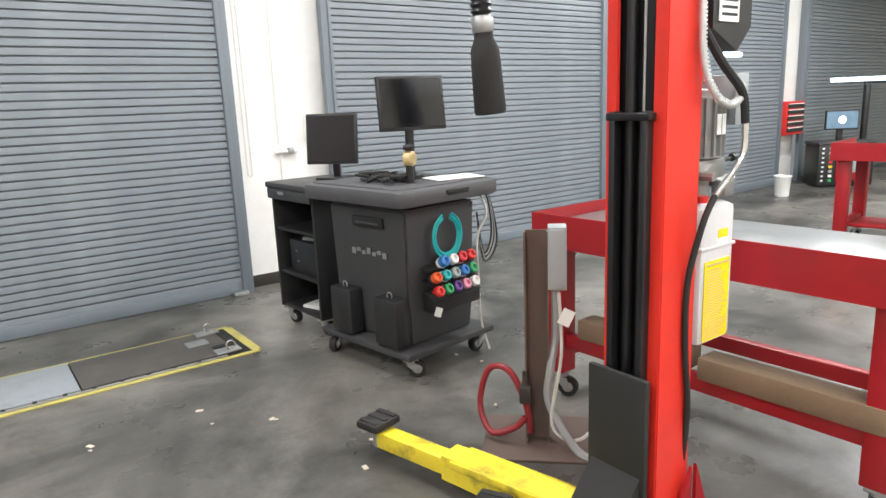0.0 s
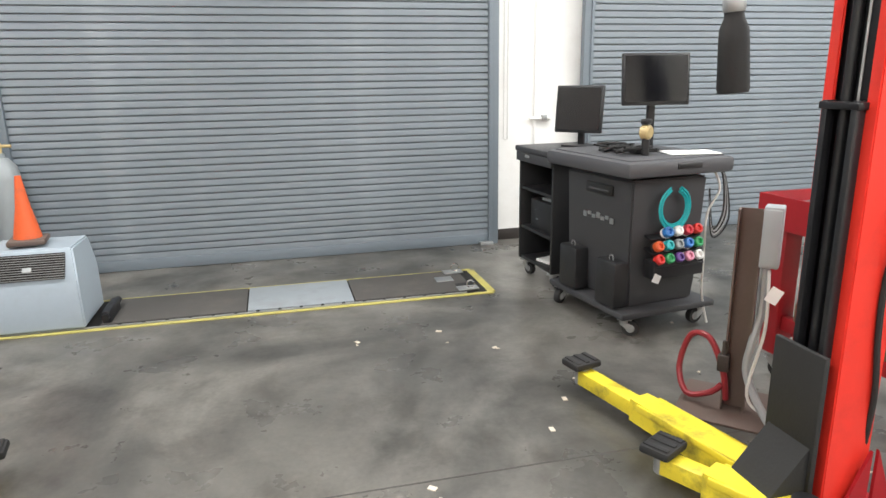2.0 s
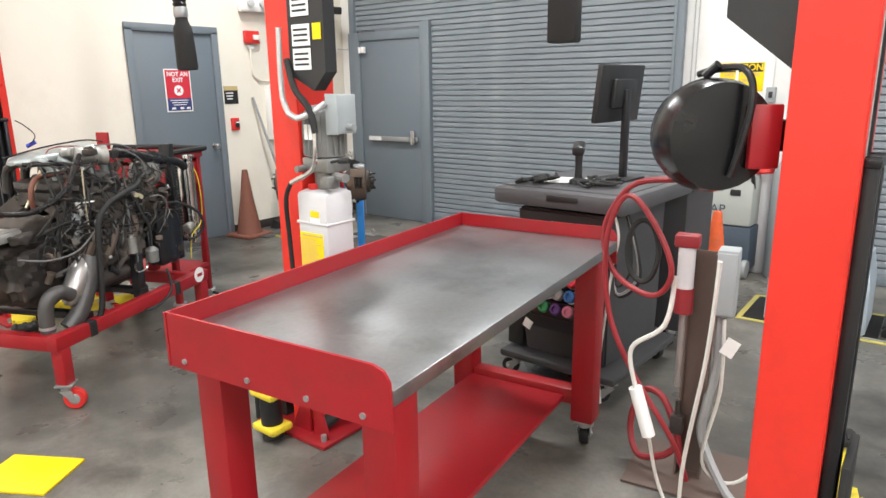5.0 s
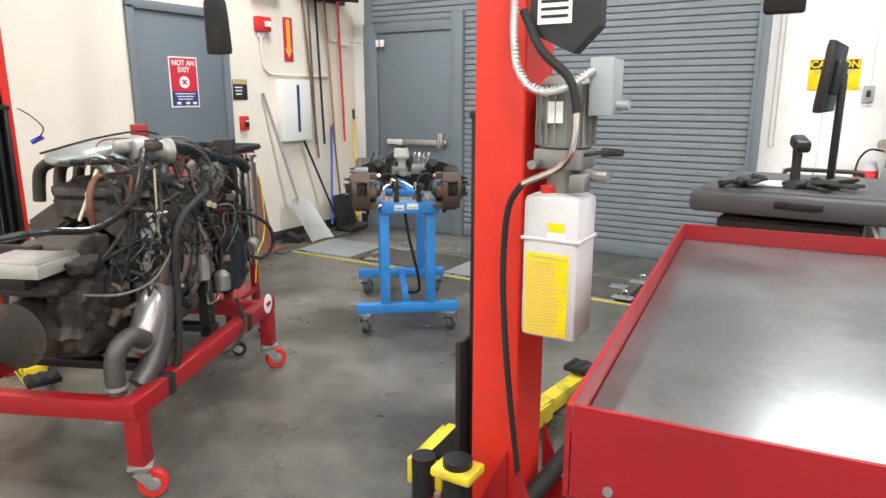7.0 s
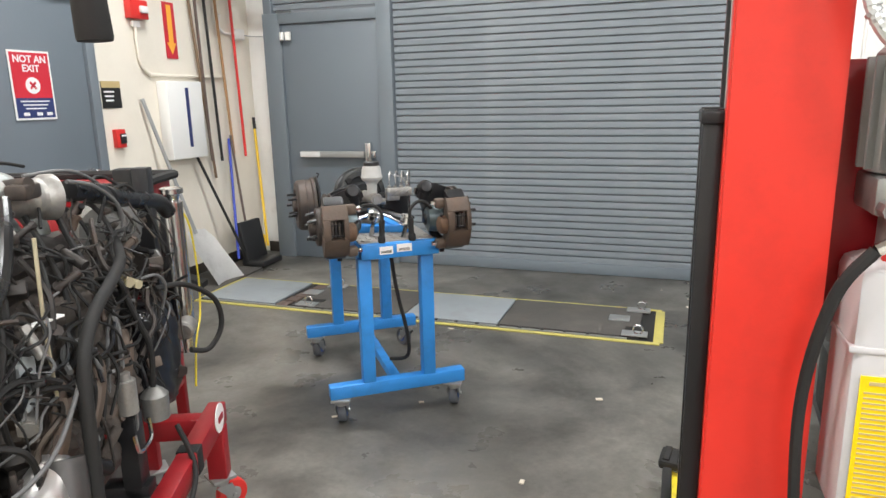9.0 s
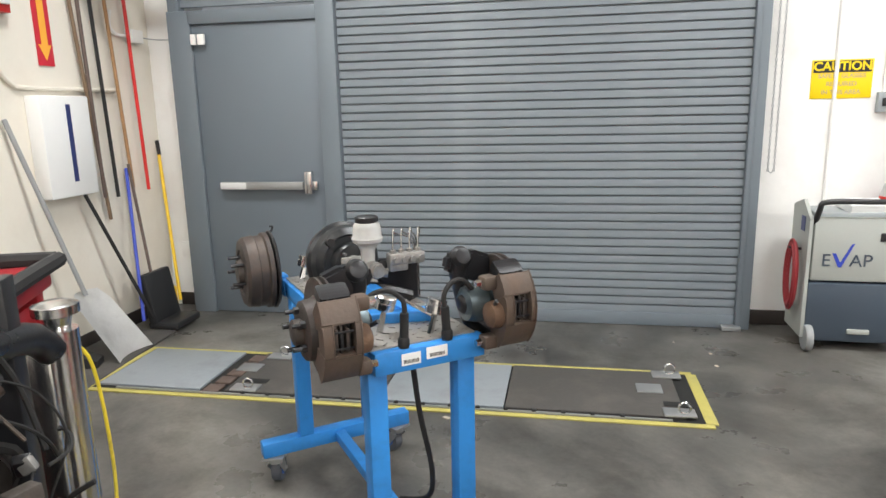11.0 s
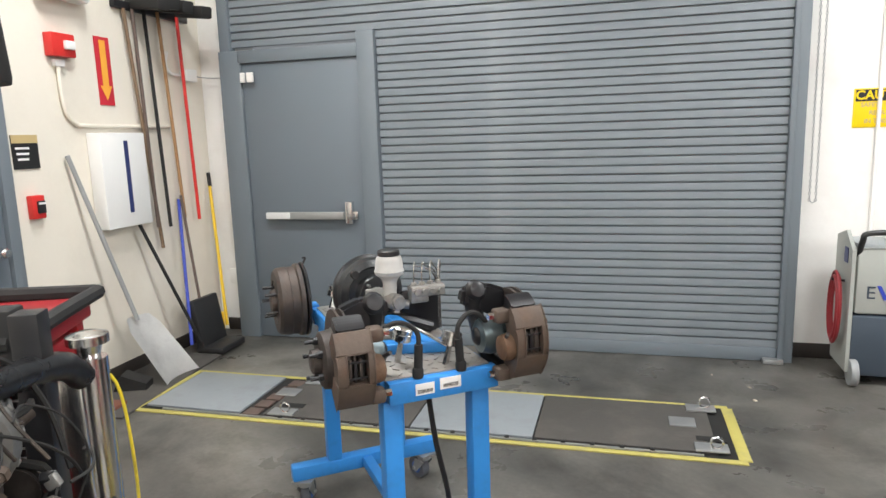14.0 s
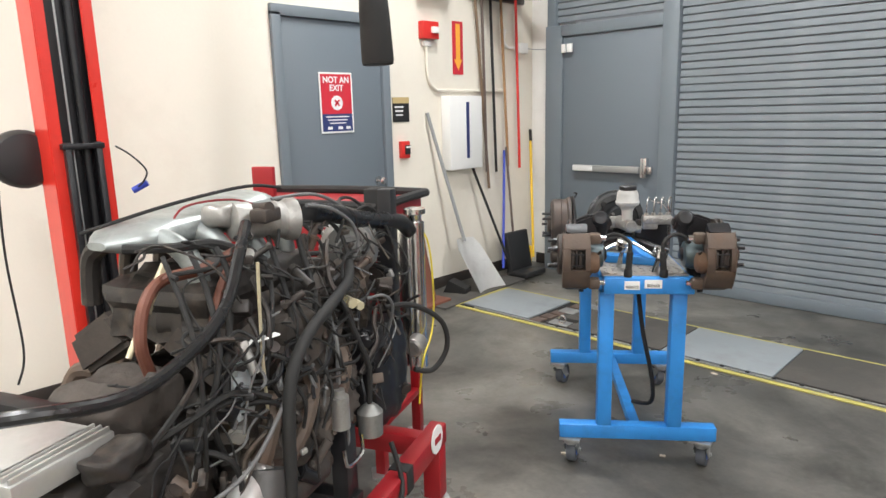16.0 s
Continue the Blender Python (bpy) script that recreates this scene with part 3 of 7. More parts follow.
def lift_arm(post, label, root, tip, z=0.105):
    """A yellow telescopic arm of a lift post with its pad, lying low."""
    a, b = Vector((*root, 0)), Vector((*tip, 0))
    d = b - a
    L = d.length
    bm = B()
    slab(bm, [(0, -0.07), (L * 0.5, -0.055), (L * 0.62, -0.05), (L * 0.62, 0.05), (L * 0.5, 0.055), (0, 0.07)], 0.10, pose(0, 0, z - 0.055) @ Matrix.Rotation(radians(-90), 4, "X") @ Matrix.Translation((0, -0.1, 0)))
    arm = part("lift_arm", bm, M["yellow"], post, label)
    arm.matrix_basis = post.matrix_basis.inverted() @ pose(a.x, a.y, 0, 0, 0, math.degrees(math.atan2(d.y, d.x)))
    part("inner_arm", box(B(), (L * 0.74, 0, z - 0.012), (L * 0.42, 0.075, 0.07), bev=0.004), M["yellow"], arm)
    for sy in (-1, 1):
        part("side_rib", box(B(), (L * 0.32, sy * 0.062, z + 0.03), (L * 0.5, 0.012, 0.03), bev=0.003), M["yellow"], arm)
    part("pivot_pin", cyl(B(), (0, 0, 0.004), (0, 0, z + 0.075), 0.045), M["blacksteel"], arm)
    part("pad_screw", cyl(B(), (L * 0.96, 0, z - 0.05), (L * 0.96, 0, z + 0.035), 0.035), M["galv"], arm)
    bm = box(B(), (L * 0.97, 0, z + 0.05), (0.12, 0.15, 0.035), bev=0.012)
    for k in (-0.05, 0.0, 0.05):
        box(bm, (L * 0.97, k, z + 0.062), (0.10, 0.025, 0.024), bev=0.004)
    part("rubber_pad", bm, M["rubber"], arm, "worn black rubber pad")
    for k in range(7):
        part("worn_letter", box(B(), (L * (0.25 + 0.035 * k), (-0.066 + 0.0009 * k), z + 0.002), (L * 0.016, 0.004, random.uniform(0.018, 0.035)), rz=1.5), M["ink"], arm)
    return arm


def hydraulic_unit(x, y, s):
    """Motor, pump and tank on the outer side of a lift column; s: side it stands out to (+1 east)."""
    t = thing("hydraulic_power_unit", "grey motor over plastic oil tank with yellow warning label", "power unit", x, y, 0, group="lift power units")
    bm = box(B(), (0, 0, 0.94), (0.18, 0.155, 0.44), bev=0.02)
    box(bm, (0, 0, 1.13), (0.17, 0.15, 0.07), bev=0.025)
    box(bm, (0, 0, 1.03), (0.186, 0.161, 0.012), bev=0.004)
    tank = part("oil_tank", bm, M["jug"], t, "translucent grey plastic oil tank")
    bm = B()
    bm2 = B()
    box(bm, (s * -0.005, -0.0795, 0.862), (0.135, 0.002, 0.255))
    box(bm, (s * 0.02, -0.0785, 1.07), (0.05, 0.002, 0.026))
    part("warning_label", bm, M["label_y"], tank, "yellow printed warning label")
    box(bm2, (0, -0.0812, 0.978), (0.12, 0.001, 0.006))
    for k in range(26):
        wd = random.uniform(0.08, 0.122)
        box(bm2, (-0.061 + wd / 2 - s * 0.005, -0.0812, 0.962 - k * 0.0087), (wd, 0.001, 0.0030))
    part("label_print", bm2, M["gold"], tank)
    part("small_label", box(B(), (s * 0.02, -0.0785, 1.042), (0.055, 0.002, 0.026)), M["paper"], tank)
    part("filler_cap", cyl(B(), (-s * 0.03, -0.03, 1.16), (-s * 0.03, -0.03, 1.185), 0.022), M["redcap"], tank, "red filler cap")
    bm = cyl(B(), (s * 0.0, 0.02, 1.16), (0, 0.02, 1.24), 0.05)
    box(bm, (0, 0.02, 1.265), (0.15, 0.13, 0.06), bev=0.008)
    cyl(bm, (s * 0.06, 0.0, 1.22), (s * 0.15, -0.02, 1.22), 0.018, seg=10)
    cyl(bm, (-s * 0.06, -0.05, 1.25), (-s * 0.06, -0.09, 1.25), 0.014, seg=8)
    box(bm, (s * 0.07, -0.04, 1.2), (0.05, 0.05, 0.05), bev=0.006)
    pump = part("pump_block", bm, M["alu"], t, "cast aluminium pump block")
    part("release_handle", cyl(cyl(B(), (s * 0.05, -0.02, 1.275), (s * 0.13, -0.03, 1.29), 0.006, seg=8), (s * 0.13, -0.03, 1.29), (s * 0.19, -0.035, 1.292), 0.013, 0.010, seg=10), M["black"], pump, "black release handle")
    bm = lathe(B(), [(0.05, 1.29), (0.078, 1.30), (0.078, 1.48), (0.06, 1.50), (0.03, 1.505)], pose(0, 0.02, 0), 20)
    motor = part("motor", bm, M["motor"], t, "finned grey electric motor")
    for k in range(20):
        q = k * math.pi / 10
        part("cooling_fin", box(B(), (0.08 * math.cos(q), 0.02 + 0.08 * math.sin(q), 1.39), (0.020, 0.004, 0.17), rz=math.degrees(q)), M["motor"], motor)
    part("rating_plate", box(B(), (0.0, -0.068, 1.40), (0.045, 0.003, 0.06)), M["paper"], motor)
    bm = box(B(), (s * 0.125, 0.0, 1.47), (0.06, 0.10, 0.15), bev=0.006)
    box(bm, (s * 0.125, -0.054, 1.47), (0.066, 0.008, 0.156), bev=0.003)
    sw = part("switch_box", bm, M["greybox"], t, "grey switch box")
    part("push_button", cyl(B(), (s * 0.155, 0.0, 1.42), (s * 0.19, 0, 1.42), 0.014, seg=12), M["galv"], sw)
    x0 = -s * 0.13
    bm = B()
    pts = [(x0, -0.075, 1.80), (x0, -0.08, 1.62), (x0 + s * 0.015, -0.09, 1.53), (x0 + s * 0.055, -0.10, 1.475), (-s * 0.02, -0.105, 1.455), (s * 0.045, -0.095, 1.47), (s * 0.105, -0.065, 1.515)]
    tube(bm, pts, 0.0095, seg=10, sub=10)
    cond = part("flexible_conduit", bm, M["conduitsteel"], t, "ribbed steel flexible conduit")
    for a, b in zip(pts, pts[1:]):
        a, b = Vector(a), Vector(b)
        n = max(2, int((b - a).length / 0.011))
        for k in range(n):
            c = a + (b - a) * (k / n)
            d = (b - a).normalized() * 0.0028
            part("conduit_rib", cyl(B(), c - d, c + d, 0.0118, seg=10), M["conduitsteel"], cond)
    bm = tube(B(), [(x0 + s * 0.02, -0.06, 1.68), (-s * 0.04, -0.09, 1.57), (s * 0.05, -0.10, 1.49), (s * 0.075, -0.10, 1.40)], 0.013, seg=8)
    part("black_cable", bm, M["rubber"], t)
    bm = tube(B(), [(s * 0.075, -0.10, 1.40), (s * 0.07, -0.10, 1.31), (s * 0.03, -0.09, 1.25), (-s * 0.05, -0.10, 1.21), (-s * 0.08, -0.105, 1.195)], 0.010, seg=8)
    part("hose_fitting", bm, M["chrome"], t)
    bm = tube(B(), [(-s * 0.08, -0.105, 1.195), (-s * 0.125, -0.10, 1.12), (-s * 0.15, -0.075, 0.95), (-s * 0.145, -0.07, 0.75), (-s * 0.12, -0.07, 0.50), (-s * 0.10, -0.03, 0.2)], 0.010, seg=8)
    part("hydraulic_hose", bm, M["rubber"], t)
    part("bracket", box(B(), (-s * 0.06, 0.09, 1.25), (0.16, 0.012, 0.45), bev=0.003), M["redd"], t)
    return t


def control_head(x, y, z, s):
    t = thing("lift_control_panel", "black panel with white instruction labels on the lift column", "control panel", x, y, z, group="lift panels")
    bm = slab(B(), [(-0.10, -0.16), (0.03, -0.22), (0.10, -0.15), (0.10, 0.5), (-0.10, 0.5)], 0.06, pose(0, 0, 0))
    part("panel", bm, M["black"], t)
    for k, zz in enumerate((-0.10, -0.01, 0.10, 0.2)):
        part("label_sheet", box(B(), (-0.025, -0.003, zz), (0.10, 0.003, 0.08)), M["paper"], t)
        bm = B()
        for q in range(3):
            box(bm, (-0.025, -0.0052, zz + 0.02 - 0.02 * q), (0.08, 0.001, 0.008))
        part("label_print", bm, M["ink"], t)
    part("yellow_label", box(B(), (0.065, -0.003, 0.0), (0.045, 0.003, 0.06)), M["label_y"], t)
    return t


P1 = lift_post(1.85, 1.11, -1, "red steel lift column with black lined slot, bolted to the floor")
P2 = lift_post(-1.27, 0.98, 1, "red steel lift column beside a hanging cable reel")
P3 = lift_post(-3.11, 1.05, -1, "red steel lift column with an oil tank on its side")
P4 = lift_post(-6.24, 0.87, 1, "red steel lift column close to the cream wall")
lift_arm(P1, "long yellow lift arm lying low over the floor", (1.60, 1.20), (1.346, 2.27))
lift_arm(P1, "short yellow lift arm beside the long one", (1.56, 1.05), (1.317, 1.50), 0.095)
lift_arm(P2, "long yellow lift arm lying low over the floor", (-0.98, 1.15), (-1.168, 2.226), 0.06)
lift_arm(P2, "short yellow lift arm beside the long one", (-0.93, 0.98), (-0.968, 1.545), 0.06)
lift_arm(P3, "long yellow lift arm lying low over the floor", (-3.40, 1.15), (-3.27, 2.22), 0.075)
lift_arm(P3, "short yellow lift arm beside the long one", (-3.46, 1.02), (-3.50, 1.52), 0.095)
lift_arm(P4, "yellow lift arm lying low under the engine trolley", (-5.93, 1.06), (-5.62, 1.60), 0.075)
lift_arm(P4, "yellow lift arm reaching under the engine", (-5.93, 0.90), (-5.42, 0.72), 0.075)
hydraulic_unit(1.94, 1.17, 1).location.z = -0.05
hydraulic_unit(-2.99, 1.06, 1)
control_head(-2.98, 1.0, 1.78, 1)
control_head(1.97, 1.1, 1.78, 1)


# ---- alignment pits ----
def pit(name, x0, x1, y0, y1, cells, label):
    t = thing(name, label, "floor pit cover", 0, 0, 0)
    bm = B()
    w = 0.036
    box(bm, ((x0 + x1) / 2, y0 - w / 2, 0.004), (x1 - x0 + 2 * w, w, 0.008), bev=0.002)
    box(bm, ((x0 + x1) / 2, y1 + w / 2, 0.004), (x1 - x0 + 2 * w, w, 0.008), bev=0.002)
    box(bm, (x1 + w / 2 + 0.01, (y0 + y1) / 2, 0.0045), (w + 0.02, y1 - y0, 0.009), bev=0.002)
    box(bm, (x0 - w / 2, (y0 + y1) / 2, 0.0045), (w, y1 - y0, 0.009), bev=0.002)
    part("yellow_border", bm, M["tape"], t, "worn yellow painted border")
    part("pit_bed", box(B(), ((x0 + x1) / 2, (y0 + y1) / 2, 0.003), (x1 - x0, y1 - y0, 0.006)), M["pit"], t)
    for a, b, m in cells:
        part("cover_plate", box(B(), ((a + b) / 2, (y0 + y1) / 2 + 0.01, 0.012), (b - a - 0.008, y1 - y0 - 0.05, 0.016), bev=0.004), M[m], t,
             "dark rubber cover mat" if m == "matgrey" else "pale grey steel cover plate")
    bm = box(B(), ((x0 + x1) / 2, y0 + 0.012, 0.009), (x1 - x0 - 0.3, 0.016, 0.012), bev=0.002)
    part("edge_strip", bm, M["galv"], t)
    x = x0 + 0.9
    while x < x1 - 0.3:
        part("edge_clip", box(B(), (x, y0 + 0.018, 0.016), (0.022, 0.022, 0.012), bev=0.003), M["rubber"], t)
        x += 0.14
    return t


def pit_hardware(t, x, y0, y1):
    for yy in (y0 + 0.07, y1 - 0.06):
        part("hinge_plate", box(B(), (x - 0.03, yy, 0.024), (0.15, 0.09, 0.010), bev=0.003), M["galv"], t, "worn steel hinge plate")
    part("finger_plate", box(B(), (x - 0.14, (y0 + y1) / 2 + 0.05, 0.022), (0.13, 0.11, 0.008), bev=0.003), M["galv"], t, "worn steel finger plate")
    for yy in (y0 + 0.06, y1 - 0.05):
        part("lifting_ring", tube(B(), [(x - 0.01 + 0.028 * math.cos(q), yy, 0.055 + 0.028 * math.sin(q)) for q in [k * math.pi / 4 for k in range(8)]], 0.006, seg=6, sub=3, loop=True), M["chrome"], t, "bright lifting eye")
    # thin dark plate paints the shade of a notch; nothing is cut out
    part("notch", box(B(), (x - 0.02, y0 + 0.17, 0.0215), (0.14, 0.05, 0.004)), M["pit"], t)


a = pit("floor_pit", -1.92, 1.40, 3.83, 4.38, [(-1.14, -0.25, "matgrey"), (-0.25, 0.46, "plate"), (0.46, 1.32, "matgrey")], "flush alignment pit with rubber mats and yellow border")
pit_hardware(a, 1.30, 3.83, 4.38)
bm = box(B(), (-1.10, 4.03, 0.05), (0.05, 0.30, 0.09), bev=0.01)
cyl(bm, (-1.10, 3.86, 0.06), (-1.10, 4.24, 0.06), 0.022)
part("roller", bm, M["blacksteel"], a, "black roller at the hood")
b = pit("floor_pit", -6.66, -3.42, 3.72, 4.32, [(-6.64, -6.02, "plate"), (-5.88, -5.02, "matgrey"), (-5.02, -4.37, "plate"), (-4.37, -3.50, "matgrey")], "flush alignment pit with steel plates and yellow border")
pit_hardware(b, -3.50, 3.72, 4.32)
pit_hardware(b, -5.74, 3.72, 4.32)
for k in range(5):
    part("wood_block", box(B(), (-5.95 + 0.012 * k, 3.78 + 0.11 * k, 0.014), (0.09, 0.09, 0.014), bev=0.003), M["brown"], b)


# ---- steel-topped benches ----
def bench(label, x, y, rz, L, D, H, shelf=True):
    """Local x runs along the bench from its south end, y towards its lipped back."""
    t = thing("work_bench", label, "work bench", x, y, 0, rz, group="red work benches")
    part("steel_top", box(B(), (L / 2, D / 2, H - 0.02), (L, D, 0.04), bev=0.004), M["steel"], t, "scratched grey steel top")
    bm = slab(B(), [(-0.012, H - 0.10), (L + 0.012, H - 0.10), (L + 0.012, H + 0.055), (-0.012, H + 0.055)], 0.008, pose(0, D + 0.002, 0))
    part("back_lip", bm, M["redd"], t, "red folded steel lip")
    ol = [(0.0, H - 0.10), (D, H - 0.10), (D, H + 0.055), (0.05, H + 0.055), (0.02, H + 0.045), (0.004, H + 0.02)]
    for xx in (-0.010, L + 0.002):
        part("end_lip", slab(B(), ol, 0.008, Matrix.Translation((xx + 0.008, 0.0, 0)) @ Matrix.Rotation(radians(90), 4, "Z")), M["redd"], t, "red folded steel lip")
    for xx in (-0.012, L + 0.012):
        for yy in (0.08, 0.25, 0.45, D - 0.06):
            part("screw", cyl(B(), (xx - 0.003, yy, H - 0.075), (xx + 0.003, yy, H - 0.075), 0.008, seg=8), M["galv"], t)
    for xx in (0.09, L - 0.09):
        for yy in (0.08, D - 0.08):
            part("leg", box(B(), (xx, yy, (H - 0.04 + 0.135) / 2), (0.10, 0.10, H - 0.04 - 0.135), bev=0.008), M["redd"], t)
            castor(t, xx, yy, 0.135, 0.05, M["rubber"], M["galv"], random.uniform(0, 360))
    for xx in (0.09, L - 0.09):
        part("end_rail", box(B(), (xx, D / 2, 0.24), (0.07, D - 0.26, 0.07), bev=0.006), M["redd"], t)
    if shelf:
        part("lower_shelf", box(B(), (L / 2, D / 2 + 0.02, 0.235), (L - 0.26, D * 0.62, 0.025), bev=0.004), M["redd"], t, "red lower shelf")
    else:
        for yy in (0.08, D - 0.08):
            part("lower_rail", box(B(), (L / 2, yy, 0.30), (L - 0.28, 0.05, 0.07), bev=0.006), M["redd"], t)
    return t


bench("red steel work bench with scratched metal top and wheels", -1.84, 0.17, 95.7, 1.61, 0.75, 0.93)
b2 = bench("red work bench with timber beams on its lower rails", 2.97, 0.68, 92, 1.58, 0.64, 0.87, shelf=False)
d = Matrix.Rotation(radians(92), 4, "Z")
for k, (off, ln, yy) in enumerate(((0.40, 0.66, 0.56), (1.08, 0.56, 0.53))):
    p = Matrix.Translation((2.97, 0.68, 0)) @ d @ Vector((off, yy, 0.335 + 0.046))
    t = thing("timber_beam", "rough timber block lying on the bench rails", "timber", p.x, p.y, p.z, 92 + random.uniform(-1, 1), group="timber blocks")
    part("beam", box(B(), (0, 0, 0), (ln, 0.12, 0.092), bev=0.006), M["wood"], t)
bench("red work bench far off along the workshop", 7.3, 1.2, 98, 1.6, 0.75, 0.92)


# ---- brake demonstration stand ----
SX, SY, SR = -4.50, 2.455, 37.2   # middle of its near end, local x along the end, y away
t = thing("brake_stand", "bright blue steel stand on castors with chequer plate top", "brake stand", SX, SY, 0, SR)
L, H = 0.86, 0.828
part("end_beam", box(B(), (0.02, -0.035, H - 0.033), (0.345, 0.045, 0.066), bev=0.005), M["blue"], t)
part("end_beam", box(B(), (0, L + 0.045, H - 0.033), (0.345, 0.045, 0.066), bev=0.005), M["blue"], t)
for sx in (-1, 1):
    part("side_beam", box(B(), (0.01 + sx * 0.155, 0.44, H - 0.034), (0.045, 0.90, 0.062), bev=0.005), M["blue"], t)
    for yy in (0.0, L - 0.02):
        part("leg", box(B(), (0.005 + sx * 0.14, yy, (H - 0.066 + 0.19) / 2), (0.058, 0.058, H - 0.066 - 0.19), bev=0.006), M["blue"], t)
for yy in (0.0, L - 0.02):
    part("foot_beam", box(B(), (0, yy, 0.162), (0.63, 0.058, 0.06), bev=0.006), M["blue"], t)
    for sx in (-1, 1):
        castor(t, sx * 0.265, yy, 0.132, 0.052, M["tyregrey"], M["castor"], random.uniform(60, 120))
part("tie_bar", box(B(), (0, 0.42, 0.162), (0.042, 0.78, 0.042), bev=0.004), M["blue"], t)
bm = box(B(), (0.01, 0.44, H + 0.002), (0.33, 0.94, 0.006), bev=0.002)
for i in range(9):
    for j in range(22):
        box(bm, (-0.135 + i * 0.036, -0.005 + j * 0.041, H + 0.006), (0.022, 0.006, 0.003), rz=45 if (i + j) % 2 else -45)
part("tread_plate", bm, M["tread"], t, "raised pattern metal top plate")
for k, (xx, dz, w2) in enumerate(((-0.045, -0.030, 0.058), (0.035, -0.024, 0.066))):
    lab = part("asset_label", box(B(), (xx, -0.0590, H + dz), (w2, 0.002, 0.034)), M["paper"], t)
    bm = B()
    for q in range(12):
        box(bm, (xx - 0.022 + q * 0.004, -0.0605, H + dz - 0.006), (0.0018, 0.001, 0.011))
    part("barcode", bm, M["ink"], lab)
# hoses standing in grips at the near end
for sx, hx in ((-0.06, -0.20), (0.075, 0.20)):
    bm = cyl(B(), (sx, -0.045, H + 0.003), (sx * 0.92, -0.045, H + 0.10), 0.0125)
    lathe(bm, [(0.015, 0.002), (0.0165, 0.01), (0.0165, 0.026), (0.013, 0.032)], pose(sx, -0.045, H), 14)
    part("hose_grip", bm, M["rubber"], t, "black rubber hose grip")
    part("brake_hose", tube(B(), [(sx * 0.92, -0.045, H + 0.09), (sx * 0.95, -0.04, H + 0.135), (sx + 0.25 * (hx - sx), -0.03, H + 0.165), (sx + 0.6 * (hx - sx), -0.02, H + 0.155), (hx, -0.02, H + 0.09)], 0.0075, seg=8), M["rubber"], t)
part("hanging_hose", tube(B(), [(-0.01, 0.02, H - 0.05), (0.02, 0.04, 0.58), (0.07, 0.07, 0.36), (0.08, 0.13, 0.23), (0.02, 0.22, 0.19)], 0.009, seg=8), M["rubber"], t)


def arc_block(bm, c, r0, r1, a0, a1, x0, x1, n=7):
    """A block bent round the local x axis through c; angles run from straight ahead (-y) upwards."""
    ol = [(r1, a0 + (a1 - a0) * k / (n - 1)) for k in range(n)] + [(r0, a1 + (a0 - a1) * k / (n - 1)) for k in range(n)]
    rings = [[bm.verts.new((x, c[1] - r * math.cos(radians(q)), c[2] + r * math.sin(radians(q)))) for r, q in ol] for x in (c[0] + x0, c[0] + x1)]
    bm.faces.new(rings[0])
    bm.faces.new(rings[1][::-1])
    for k in range(len(ol)):
        j = (k + 1) % len(ol)
        bm.faces.new((rings[0][k], rings[0][j], rings[1][j], rings[1][k]))


